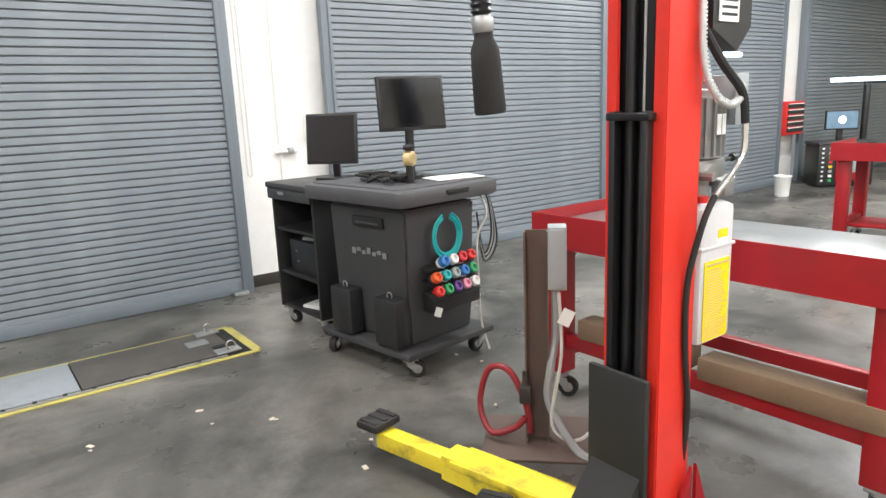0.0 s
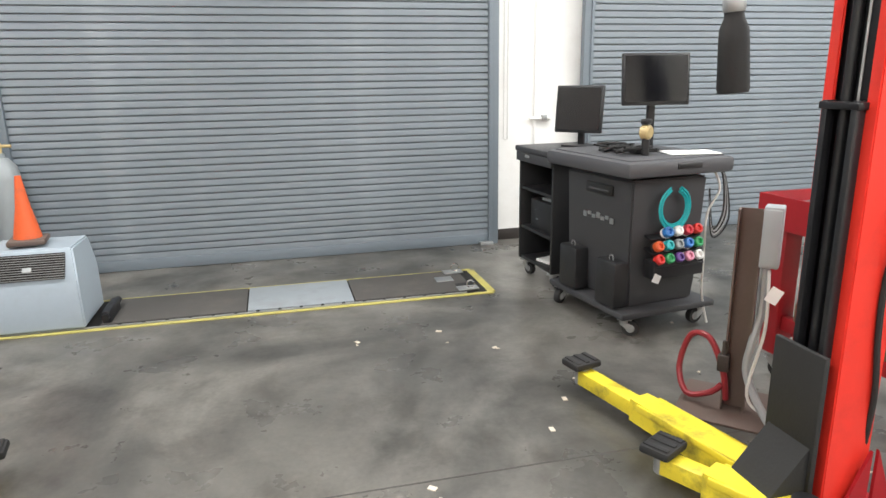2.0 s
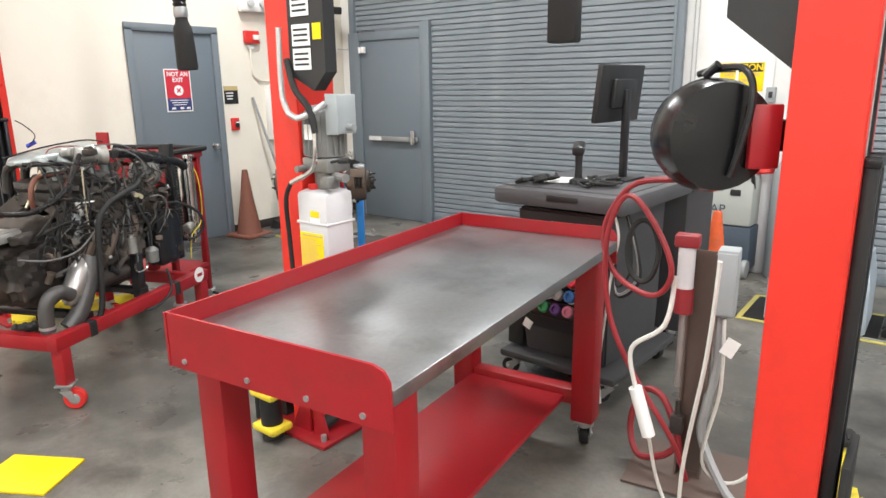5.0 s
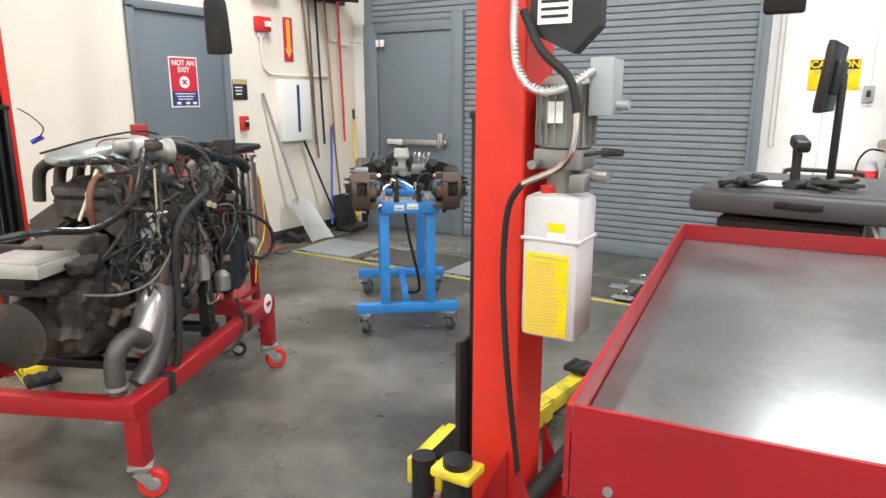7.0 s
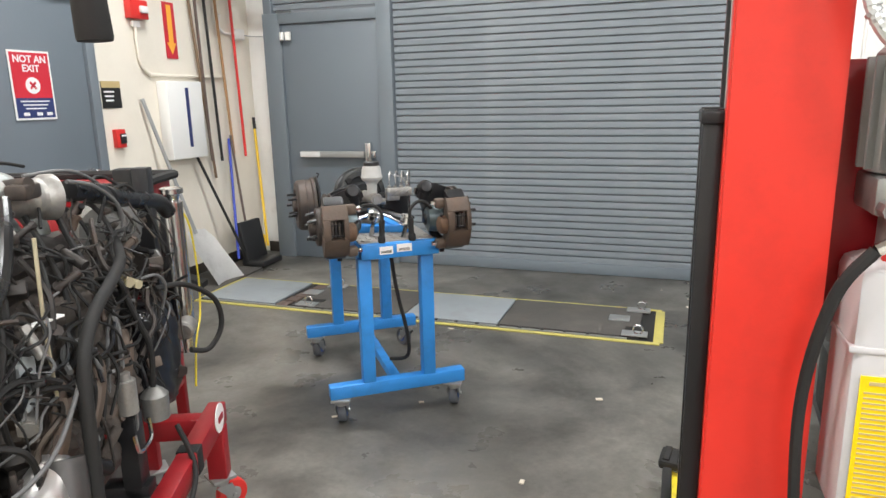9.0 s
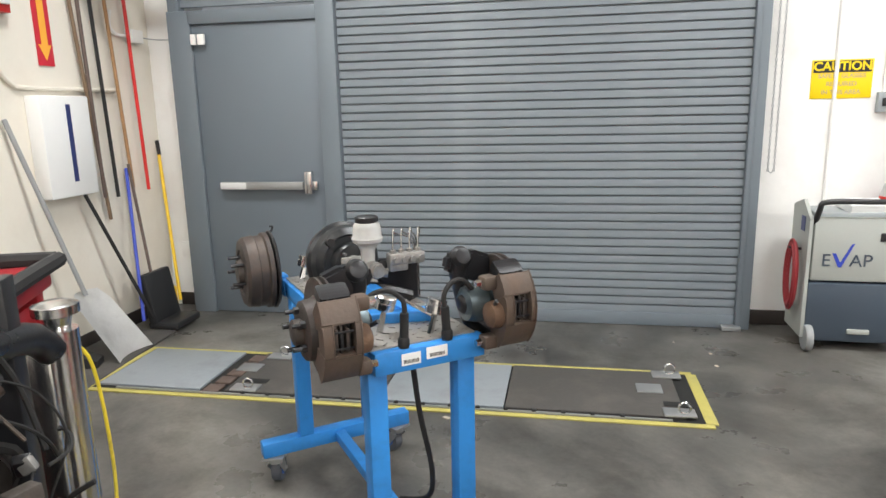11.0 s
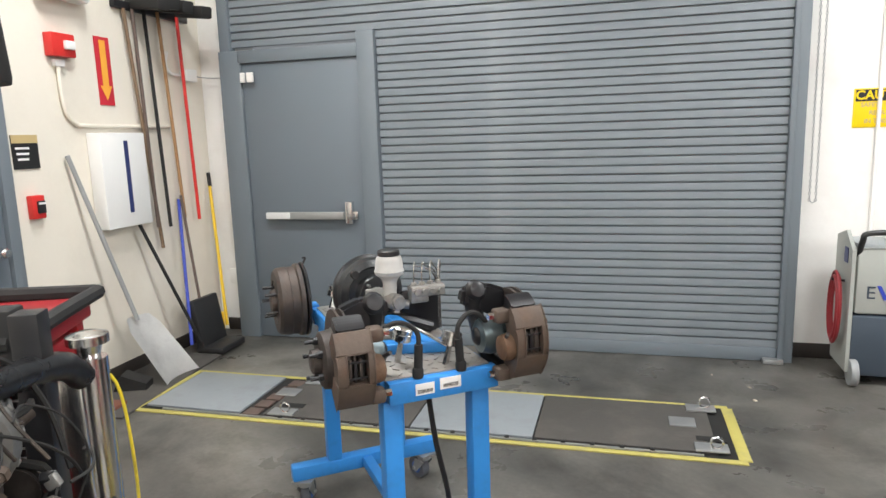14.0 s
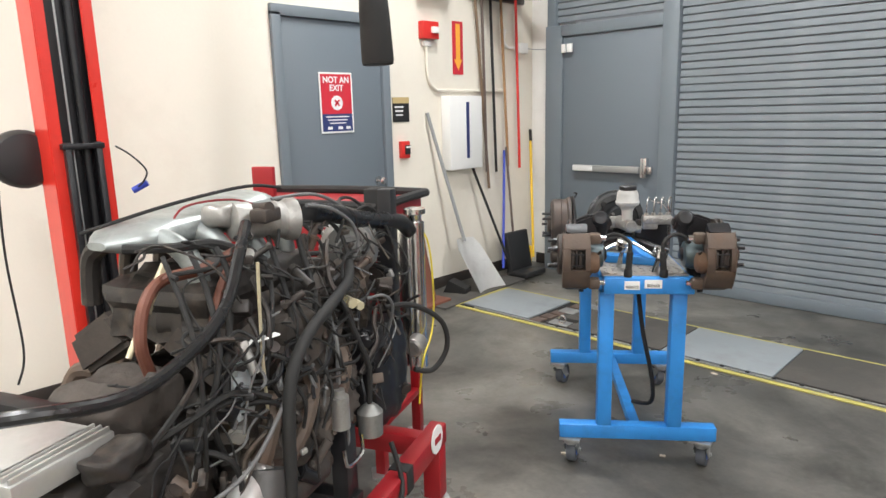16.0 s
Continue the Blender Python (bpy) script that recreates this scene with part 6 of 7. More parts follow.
def casting(c, s, seed, rough=0.012, ribs=0):
    """One rounded, uneven casting: a subdivided block pulled towards an oval and dented, with optional raised ribs."""
    r = random.Random(seed)
    ph = [r.uniform(0, 6.28) for k in range(6)]
    bm = B()
    bmesh.ops.create_cube(bm, size=1.0)
    bmesh.ops.subdivide_edges(bm, edges=list(bm.edges), cuts=9, use_grid_fill=True)
    for v in bm.verts:
        p = v.co.copy()
        n = p.normalized()
        e = (abs(2 * p.x) ** 5 + abs(2 * p.y) ** 5 + abs(2 * p.z) ** 5) ** 0.2
        q = Vector((p.x / e * 2 * 0.5 * s[0], p.y / e * 2 * 0.5 * s[1], p.z / e * 2 * 0.5 * s[2]))
        w = rough * (math.sin(q.y * 62 + ph[0]) * math.sin(q.z * 71 + ph[1]) + 0.6 * math.sin(q.x * 95 + ph[2] + q.y * 48) + 0.5 * math.sin(q.z * 140 + ph[3]) * math.sin(q.y * 120 + ph[4]))
        if ribs:
            w += 0.008 * max(0.0, math.cos(q.y / s[1] * 2 * math.pi * ribs)) ** 2
        v.co = Vector(c) + q + n * w
    return bm


part("engine_block", casting((0.0, 0.05, 0.25), (0.44, 0.66, 0.36), 3, 0.016, 4), M["engine"], t, "oil-stained iron block")
part("oil_pan", casting((0.0, 0.05, 0.05), (0.32, 0.58, 0.12), 4, 0.006), M["engine"], t)
for sx in (-1, 1):
    bm = B()
    slab(bm, [(-0.10, -0.05), (0.10, -0.05), (0.08, 0.05), (-0.08, 0.05)], 0.56, Matrix.Translation((sx * 0.15, -0.26, 0.52)) @ Matrix.Rotation(radians(sx * 32), 4, "Y"))
    bmesh.ops.bevel(bm, geom=list(bm.edges), offset=0.015, segments=2, affect="EDGES")
    part("cylinder_head_cover", bm, M["dusty"], t)
    for k in range(3):
        yy = -0.20 + 0.17 * k
        part("exhaust_runner", tube(B(), [(sx * 0.22, yy, 0.42), (sx * 0.30, yy, 0.40), (sx * 0.31, yy - 0.05, 0.30), (sx * 0.28, yy - 0.12, 0.20)], 0.024, seg=10), M["iron"], t)
part("valley_cover", casting((0.02, 0.0, 0.60), (0.34, 0.52, 0.16), 5, 0.012, 5), M["engine"], t)
part("gearbox", lathe(B(), [(0.19, 0.0), (0.20, 0.03), (0.17, 0.08), (0.13, 0.22), (0.11, 0.36), (0.12, 0.38), (0.07, 0.40)], Matrix.Translation((0.0, -0.28, 0.20)) @ Matrix.Rotation(radians(90), 4, "X"), 28), M["engine"], t, "dirty gearbox housing")
for k in range(5):
    part("gearbox_rib", lathe(B(), [(0.205 - 0.022 * k, -0.008), (0.215 - 0.022 * k, -0.004), (0.215 - 0.022 * k, 0.004), (0.205 - 0.022 * k, 0.008)], Matrix.Translation((0.0, -0.32 - 0.055 * k, 0.20)) @ Matrix.Rotation(radians(90), 4, "X"), 24), M["iron_dark"], t)
part("gearbox_side_case", casting((0.15, -0.46, 0.24), (0.15, 0.30, 0.26), 6, 0.014, 3), M["engine"], t)
part("gearbox_upper_case", casting((0.06, -0.50, 0.37), (0.24, 0.30, 0.08), 7, 0.006), M["engine"], t)
part("bell_housing", casting((0.04, -0.38, 0.44), (0.20, 0.22, 0.13), 8, 0.006), M["dusty"], t, "dusty brown bell housing")
part("front_cover", casting((0.22, 0.03, 0.47), (0.16, 0.30, 0.20), 9, 0.014), M["dusty"], t, "dusty brown front cover")
part("side_casting", casting((0.25, -0.16, 0.30), (0.13, 0.22, 0.24), 10, 0.016), M["engine"], t)
part("side_casting", casting((0.25, 0.10, 0.27), (0.12, 0.24, 0.18), 11, 0.014), M["dusty"], t)
part("water_pump", casting((0.12, 0.42, 0.45), (0.22, 0.18, 0.30), 12, 0.016), M["engine"], t)
part("starter_motor", cyl(cyl(B(), (0.27, -0.24, 0.12), (0.27, 0.02, 0.12), 0.045), (0.27, 0.02, 0.12), (0.27, 0.06, 0.12), 0.03), M["iron_dark"], t)

# plenum: one long rounded casting with raised runner bands, throttle body at its end
bm = B()
rings = []
for k in range(33):
    f = k / 32
    yy = -0.31 + 0.56 * f
    taper = min(1.0, (f / 0.14) ** 0.5 if f < 0.14 else 1.0) * (1.0 if f < 0.93 else 1.0 - 1.6 * (f - 0.93) ** 0.7)
    wob = 1 + 0.09 * max(0, math.sin(f * 2 * math.pi * 4.5)) if 0.12 < f < 0.92 else 1
    a, b = (0.088 + 0.03 * f) * max(taper, 0.3), (0.032 + 0.020 * f) * max(taper, 0.3)
    ring = []
    for j in range(20):
        q = 2 * math.pi * j / 20
        cx, cz = math.cos(q), math.sin(q)
        ring.append(bm.verts.new((-0.045 + a * math.copysign(abs(cx) ** 0.75, cx), yy, 0.775 + 0.018 * f + b * (wob if cz > 0 else 1) * math.copysign(abs(cz) ** 0.8, cz))))
    rings.append(ring)
for a, b in zip(rings, rings[1:]):
    for j in range(20):
        bm.faces.new((a[j], a[(j + 1) % 20], b[(j + 1) % 20], b[j]))
bm.faces.new(rings[0][::-1]), bm.faces.new(rings[-1])
pl = part("intake_plenum", bm, M["plenum"], t, "pale cast aluminium intake plenum")
for k in range(4):
    yy = -0.20 + 0.12 * k
    part("intake_runner", tube(B(), [(0.03, yy, 0.775), (0.075, yy + 0.01, 0.755), (0.11, yy + 0.02, 0.70), (0.115, yy + 0.02, 0.63)], 0.027, seg=12), M["plenum"], pl)
    part("intake_runner", tube(B(), [(-0.12, yy, 0.765), (-0.19, yy, 0.72), (-0.21, yy, 0.60)], 0.024, seg=10), M["engine"], pl)
part("plenum_hose", tube(B(), [(-0.10, -0.30, 0.80), (0.0, -0.12, 0.845), (0.06, 0.10, 0.865), (0.07, 0.24, 0.845)], 0.0045, seg=8), M["rubber"], pl)
part("red_wire", tube(B(), [(0.03, -0.17, 0.78), (0.02, -0.10, 0.835), (0.05, 0.05, 0.835), (0.08, 0.14, 0.80)], 0.003, seg=6), M["redhose"], pl)
part("vacuum_hose", tube(B(), [(0.02, -0.30, 0.77), (0.10, -0.24, 0.765), (0.13, -0.15, 0.76), (0.17, -0.10, 0.735), (0.21, -0.05, 0.70)], 0.011, seg=8), M["rubber"], pl)
m = Matrix.Translation((0.165, 0.045, 0.785)) @ Matrix.Rotation(radians(58), 4, "Z") @ Matrix.Rotation(radians(94), 4, "Y")
bm = lathe(B(), [(0.035, -0.11), (0.050, -0.10), (0.050, -0.06), (0.044, -0.05), (0.044, 0.0), (0.050, 0.01), (0.046, 0.03), (0.056, 0.045), (0.057, 0.065), (0.050, 0.068), (0.047, 0.02)], m, 26)
th = part("throttle_body", bm, M["castgrey"], t, "round aluminium throttle body")
part("throttle_linkage", box(cyl(B(), (0.15, 0.0, 0.82), (0.22, -0.03, 0.83), 0.014), (0.20, -0.02, 0.81), (0.05, 0.07, 0.035), bev=0.008), M["iron_dark"], th)
part("throttle_sensor", casting((0.09, -0.05, 0.81), (0.07, 0.08, 0.06), 14, 0.004), M["castgrey"], th)
bm = box(B(), (0.06, -0.63, 0.452), (0.25, 0.21, 0.045), bev=0.004)
box(bm, (0.05, -0.635, 0.479), (0.19, 0.17, 0.010), bev=0.003)
cu = part("control_unit", bm, M["ecu"], t, "flat finned aluminium control unit")
for k in range(3):
    part("case_rib", box(B(), (0.176 - 0.018 * k, -0.63, 0.479), (0.006, 0.20, 0.010), bev=0.001), M["ecu"], cu)
part("control_unit_plug", casting((0.215, -0.555, 0.435), (0.07, 0.13, 0.05), 15, 0.006), M["engine"], cu)
part("control_unit_bracket", box(B(), (0.06, -0.66, 0.405), (0.10, 0.10, 0.05), bev=0.005), M["blacksteel"], cu)
part("upper_bracket", box(B(), (-0.24, -0.50, 0.46), (0.5, 0.05, 0.05), bev=0.006), M["blacksteel"], t)

# radiator and its tanks
rad = part("radiator_core", box(B(), (0.03, 0.745, 0.40), (0.40, 0.03, 0.54), bev=0.004), M["blacksteel"], t, "thin black radiator core")
for k in range(26):
    part("radiator_fin", box(B(), (0.03, 0.745, 0.16 + 0.02 * k), (0.39, 0.036, 0.004)), M["galv"], rad)
bm = cyl(B(), (0.262, 0.77, 0.12), (0.262, 0.77, 0.665), 0.034)
box(bm, (0.235, 0.735, 0.40), (0.05, 0.03, 0.54), bev=0.008)
rt = part("radiator_tank", bm, M["chrome"], t, "bright aluminium radiator side tank")
part("radiator_cap", lathe(B(), [(0.02, 0.66), (0.026, 0.69), (0.040, 0.695), (0.040, 0.712), (0.022, 0.718)], pose(0.262, 0.77, 0), 18), M["chrome"], rt)
part("tank_outlet", lathe(B(), [(0.028, -0.03), (0.034, -0.02), (0.034, 0.03), (0.026, 0.036), (0.01, 0.036)], Matrix.Translation((0.30, 0.66, 0.245)) @ Matrix.Rotation(radians(100), 4, "X"), 18), M["castgrey"], rt)
part("radiator_post", box(B(), (0.225, 0.625, 0.42), (0.05, 0.05, 0.76), bev=0.004), M["blacksteel"], t)
part("top_pipe", tube(B(), [(0.20, 0.18, 0.785), (0.21, 0.30, 0.765), (0.22, 0.44, 0.725), (0.23, 0.58, 0.70), (0.245, 0.69, 0.675), (0.255, 0.74, 0.635)], 0.028, seg=14), M["glossrubber"], t, "thick black radiator hose")
bm = lathe(B(), [(0.03, -0.07), (0.080, -0.065), (0.092, -0.04), (0.092, 0.03), (0.078, 0.05), (0.045, 0.055), (0.040, 0.068), (0.015, 0.07)], pose(0.17, 0.45, 0.635, 90, 0, 28), 26)
al = part("alternator", bm, M["alu"], t, "ribbed aluminium alternator")
for k in range(12):
    q = k * math.pi / 6
    part("vent_rib", box(B(), (0, 0, 0), (0.006, 0.012, 0.05), bev=0.001), M["alu"], al).matrix_basis = pose(0.17, 0.45, 0.635, 90, 0, 28) @ pose(0.094 * math.cos(q), 0.094 * math.sin(q), -0.005, 0, 0, math.degrees(q))
for x, z, r in ((0.0, 0.30, 0.085), (0.20, 0.50, 0.045), (-0.16, 0.48, 0.06)):
    part("pulley", lathe(B(), [(r * 0.3, -0.02), (r, -0.018), (r * 0.85, 0.0), (r, 0.018), (r * 0.3, 0.02)], pose(x, 0.56, z, 90), 22), M["iron_dark"], t)
part("drive_belt", tube(B(), [(-0.085, 0.56, 0.28), (-0.22, 0.56, 0.46), (-0.18, 0.56, 0.54), (0.0, 0.56, 0.58), (0.20, 0.56, 0.55), (0.245, 0.56, 0.50), (0.09, 0.56, 0.29), (0.0, 0.56, 0.215)], 0.009, seg=6, loop=True), M["rubber"], t)
part("belt_cover", casting((0.24, 0.46, 0.22), (0.14, 0.24, 0.34), 16, 0.006), M["blacksteel"], t, "black plastic belt cover")

# exhaust with its silver shield, outlet elbow
bm = lathe(B(), [(0.02, 0.0), (0.040, 0.02), (0.058, 0.08), (0.062, 0.16), (0.050, 0.24), (0.030, 0.28)], Matrix.Translation((0.31, -0.44, 0.065)) @ Vector((0.0, 0.17, 0.21)).to_track_quat("Z", "Y").to_matrix().to_4x4(), 24)
part("heat_shield", bm, M["shield"], t, "dull silver heat shield")
part("exhaust_pipe", tube(B(), [(0.33, -0.27, 0.28), (0.345, -0.33, 0.14), (0.34, -0.40, 0.02), (0.32, -0.47, -0.05)], 0.046, seg=16), M["pipegrey"], t, "wide grey exhaust pipe")
el = part("outlet_elbow", tube(B(), [(0.34, -0.44, 0.12), (0.33, -0.50, 0.155), (0.31, -0.555, 0.13), (0.30, -0.575, 0.06), (0.30, -0.575, -0.035)], 0.036, seg=16), M["pipegrey"], t, "grey elbow pipe")
part("pipe_clamp", lathe(B(), [(0.037, -0.008), (0.041, -0.006), (0.041, 0.006), (0.037, 0.008)], pose(0.30, -0.575, -0.01), 20), M["galv"], el)
part("coolant_pipe", tube(B(), [(0.17, -0.10, 0.735), (0.16, -0.22, 0.715), (0.15, -0.33, 0.715), (0.165, -0.40, 0.68), (0.175, -0.43, 0.61), (0.17, -0.41, 0.54)], 0.013, seg=10), M["orange_hose"], t, "rust-orange coolant pipe")
part("coolant_pipe", tube(B(), [(0.17, -0.12, 0.71), (0.19, -0.17, 0.695), (0.20, -0.215, 0.655), (0.20, -0.24, 0.60)], 0.0135, seg=10), M["orange_hose"], t, "rust-orange coolant pipe")
part("dipstick_tube", tube(B(), [(0.315, -0.23, 0.40), (0.31, -0.225, 0.56), (0.315, -0.222, 0.74)], 0.0042, seg=6), M["palebrass"], t, "pale dipstick tube")
part("dipstick_clamp", box(B(), (0.31, -0.222, 0.566), (0.022, 0.085, 0.006), bev=0.003, rz=-20), M["paper"], t)
bm = cyl(B(), (0.10, -0.395, 0.56), (0.11, -0.345, 0.645), 0.0065, seg=10)
part("sensor_rod", cyl(cyl(bm, (0.11, -0.345, 0.645), (0.112, -0.338, 0.66), 0.012, seg=8), (0.112, -0.338, 0.66), (0.125, -0.29, 0.74), 0.010, seg=8), M["palebrass"], t, "pale brass sensor rod")
bm = box(B(), (0.285, -0.285, 0.455), (0.03, 0.062, 0.10), bev=0.005, rx=4)
part("relay_box", box(bm, (0.29, -0.285, 0.515), (0.018, 0.030, 0.035), bev=0.003), M["greybox"], t, "grey relay box")
for k in range(3):
    part("hex_fitting", cyl(B(), (0.30 + 0.012 * k, 0.13 + 0.022 * k, 0.565 - 0.012 * k), (0.335 + 0.012 * k, 0.11 + 0.022 * k, 0.56 - 0.012 * k), 0.017 - 0.002 * k, seg=6), M["palebrass" if k else "chrome"], t, "bright hex fitting")
part("filter_canister", lathe(B(), [(0.02, 0.125), (0.036, 0.13), (0.038, 0.20), (0.028, 0.212), (0.012, 0.225)], pose(0.34, 0.21, 0), 18), M["alu"], t)
part("canister_pipe", tube(B(), [(0.34, 0.21, 0.22), (0.35, 0.20, 0.34), (0.34, 0.16, 0.44), (0.32, 0.13, 0.54)], 0.008, seg=8), M["rubber"], t)
part("solenoid", cyl(cyl(B(), (0.33, 0.06, 0.22), (0.33, 0.06, 0.31), 0.026), (0.33, 0.06, 0.31), (0.33, 0.06, 0.33), 0.015), M["castgrey"], t)
part("support_leg", box(B(), (0.31, 0.10, 0.07), (0.05, 0.06, 0.26), bev=0.004), M["blacksteel"], t, "black steel support leg")
part("bright_shackle", tube(B(), [(0.34, 0.05, 0.16), (0.345, 0.055, 0.11), (0.345, 0.10, 0.10), (0.345, 0.145, 0.11), (0.34, 0.15, 0.16)], 0.006, seg=6), M["chrome"], t)
# thick hoses sweeping over the side
part("main_harness", tube(B(), [(0.20, -0.10, 0.80), (0.25, -0.20, 0.745), (0.28, -0.30, 0.655), (0.28, -0.42, 0.595), (0.26, -0.56, 0.565), (0.20, -0.70, 0.585), (0.05, -0.74, 0.56)], 0.0135, seg=10), M["glossrubber"], t, "thick black wiring harness")
part("long_hose", tube(B(), [(0.22, 0.34, 0.66), (0.30, 0.20, 0.60), (0.34, 0.03, 0.575), (0.355, -0.10, 0.545), (0.37, -0.20, 0.49), (0.38, -0.245, 0.40), (0.385, -0.265, 0.22), (0.385, -0.30, 0.0), (0.36, -0.36, -0.10)], 0.015, seg=12), M["rubber"], t, "long black rubber hose")
part("loop_cable", tube(B(), [(0.30, 0.42, 0.45), (0.36, 0.50, 0.44), (0.42, 0.60, 0.36), (0.43, 0.62, 0.26), (0.40, 0.56, 0.20), (0.36, 0.50, 0.22)], 0.009, seg=8), M["rubber"], t)
part("yellow_cable", tube(B(), [(0.25, 0.74, 0.66), (0.30, 0.79, 0.60), (0.315, 0.80, 0.40), (0.32, 0.76, 0.26), (0.34, 0.62, 0.20), (0.33, 0.60, 0.05)], 0.0035, seg=6), M["yellow"], t)
part("grey_loop", tube(B(), [(0.23, 0.12, 0.815), (0.25, 0.22, 0.79), (0.27, 0.30, 0.73), (0.27, 0.31, 0.65), (0.25, 0.20, 0.59)], 0.0055, seg=8), M["hosegrey"], t)
part("grey_loop", tube(B(), [(0.15, 0.08, 0.835), (0.20, 0.22, 0.83), (0.22, 0.36, 0.76), (0.23, 0.42, 0.66)], 0.005, seg=8), M["hosegrey"], t)
part("thin_drain_hose", tube(B(), [(0.36, -0.20, 0.46), (0.37, -0.28, 0.40), (0.37, -0.40, 0.34), (0.34, -0.54, 0.33), (0.28, -0.66, 0.36)], 0.005, seg=8), M["hosegrey"], t)
part("stand_hose", tube(B(), [(0.33, 0.10, -0.02), (0.38, 0.0, -0.09), (0.43, 0.06, -0.11), (0.42, 0.24, -0.06), (0.36, 0.30, 0.06)], 0.008, seg=8), M["rubber"], t)
for k, (y0, w) in enumerate(((-0.36, 0.5), (-0.30, 0.9), (-0.24, 1.0), (-0.12, 0.8), (-0.02, 0.7), (0.08, 1.0), (0.16, 0.6), (0.26, 0.8))):
    pts = [(0.14 + 0.02 * (k % 3), y0 + 0.05, 0.76), (0.22, y0 + 0.02 * (k % 4), 0.69), (0.275 + 0.02 * (k % 2), y0 - 0.05 * w, 0.58), (0.29, y0 - 0.09 * w, 0.45), (0.27, y0 - 0.03, 0.33)]
    part("wiring_branch", tube(B(), pts, 0.0055 + 0.0012 * (k % 3), seg=8), M["rubber"], t)
kinds = ["rubber", "rubber", "rubber", "rubber", "blacksteel", "engine", "iron_dark", "hosegrey"]


def skin(y, z):
    """How far the crowded side stands out at a height."""
    return 0.325 - 0.55 * max(0, z - 0.56) - 0.35 * max(0, -0.30 - y)


for k in range(120):
    y, z = rng.uniform(-0.46, 0.52), rng.uniform(0.34, 0.78)
    head = rng.uniform(-0.9, 0.9) + (math.pi if rng.random() < 0.5 else 0)
    bend = rng.uniform(-0.7, 0.7)
    step = rng.uniform(0.03, 0.07)
    pts = []
    for j in range(5):
        pts.append((skin(y, z) + rng.uniform(-0.035, 0.018), y, z))
        y = min(0.60, max(-0.55, y + step * math.cos(head)))
        z = min(0.79, max(0.14, z + step * math.sin(head) - 0.014 * j))
        head += bend
    part("engine_hose", tube(B(), pts, rng.choice((0.0022, 0.003, 0.003, 0.004, 0.005, 0.007)), seg=6), M[rng.choice(kinds)], t)
for k in range(110):
    y, z = rng.uniform(-0.48, 0.55), rng.uniform(0.12, 0.74)
    x = skin(y, z) - 0.02 + rng.uniform(-0.05, 0.01)
    s = [rng.uniform(0.012, 0.045) for q in range(3)]
    m = rng.choice(["engine", "engine", "iron_dark", "blacksteel", "blacksteel", "dusty", "iron", "iron_dark", "castgrey"])
    if k % 2:
        part("engine_fitting", box(B(), (x, y, z), s, rz=rng.uniform(0, 90), bev=0.004, rx=rng.uniform(-40, 40)), M[m], t)
    else:
        d = Vector((rng.uniform(-1, 1), rng.uniform(-1, 1), rng.uniform(-1, 1))).normalized() * s[0]
        a = Vector((x, y, z))
        part("engine_fitting", cyl(cyl(B(), a - d, a + d, s[1] * 0.4, seg=12), a + d * 0.6, a + d * 0.9, s[1] * 0.55, seg=6), M[m], t)

# red tool trolley behind the engine
t = thing("tray_trolley", "red tray trolley with black rubber rim behind the engine", "trolley", -5.50, 1.64, 0, 23.3)
part("tray", box(B(), (0, 0, 1.12), (0.74, 0.42, 0.05), bev=0.01), M["redd"], t)
for yy in (-0.22, 0.22):
    part("tray_rim", tube(B(), [(-0.38, yy, 1.155), (0.0, yy, 1.16), (0.38, yy, 1.155)], 0.018, seg=8), M["rubber"], t)
part("tray_rim", tube(B(), [(0.385, -0.22, 1.155), (0.39, 0, 1.16), (0.385, 0.22, 1.155)], 0.018, seg=8), M["rubber"], t)
for sx in (-0.33, 0.33):
    for yy in (-0.18, 0.18):
        part("leg", box(B(), (sx, yy, 0.60), (0.04, 0.04, 1.0), bev=0.004), M["redd"], t)
        castor(t, sx, yy, 0.105, 0.04, M["rubber"], M["galv"], 30)
part("lower_tray", box(B(), (0, 0, 0.30), (0.70, 0.40, 0.03), bev=0.006), M["redd"], t)
part("drawer", box(B(), (0, 0, 0.99), (0.68, 0.38, 0.16), bev=0.008), M["redd"], t)
part("corner_post", box(B(), (0.36, -0.20, 1.14), (0.06, 0.06, 0.16), bev=0.006), M["rubber"], t)
part("red_sign_plate", box(B(), (-0.05, -0.27, 1.245), (0.09, 0.02, 0.11), bev=0.004), M["redd"], t)

# cable reel and small things at the west lift column
t = thing("wall_reel", "round black reel with cable on the far column", "reel", -6.26, 0.82, 1.34)
t.scale = (0.75, 0.75, 0.75)
part("drum", lathe(B(), [(0.05, -0.07), (0.13, -0.06), (0.15, -0.03), (0.15, 0.03), (0.13, 0.06), (0.05, 0.07)], Matrix.Rotation(radians(90), 4, "Y"), 28), M["black"], t)
part("bracket", box(B(), (0.0, 0.09, 0.0), (0.05, 0.10, 0.08), bev=0.005), M["blacksteel"], t)
part("hanging_cord", tube(B(), [(-0.02, -0.12, -0.08), (-0.02, -0.14, -0.5), (0.0, -0.13, -1.0), (0.1, -0.2, -1.15)], 0.006, seg=6), M["rubber"], t)
t = thing("air_tool_lead", "coiled dark lead with blue plug on the column", "lead", -6.03, 1.085, 1.20)
t.scale = (0.6, 0.6, 0.6)
part("lead", tube(B(), [(0, 0, 0.3), (0.05, 0.07, 0.24), (0.10, 0.14, 0.14), (0.10, 0.12, 0.07), (0.02, 0.10, 0.02)], 0.006, seg=6), M["rubber"], t)
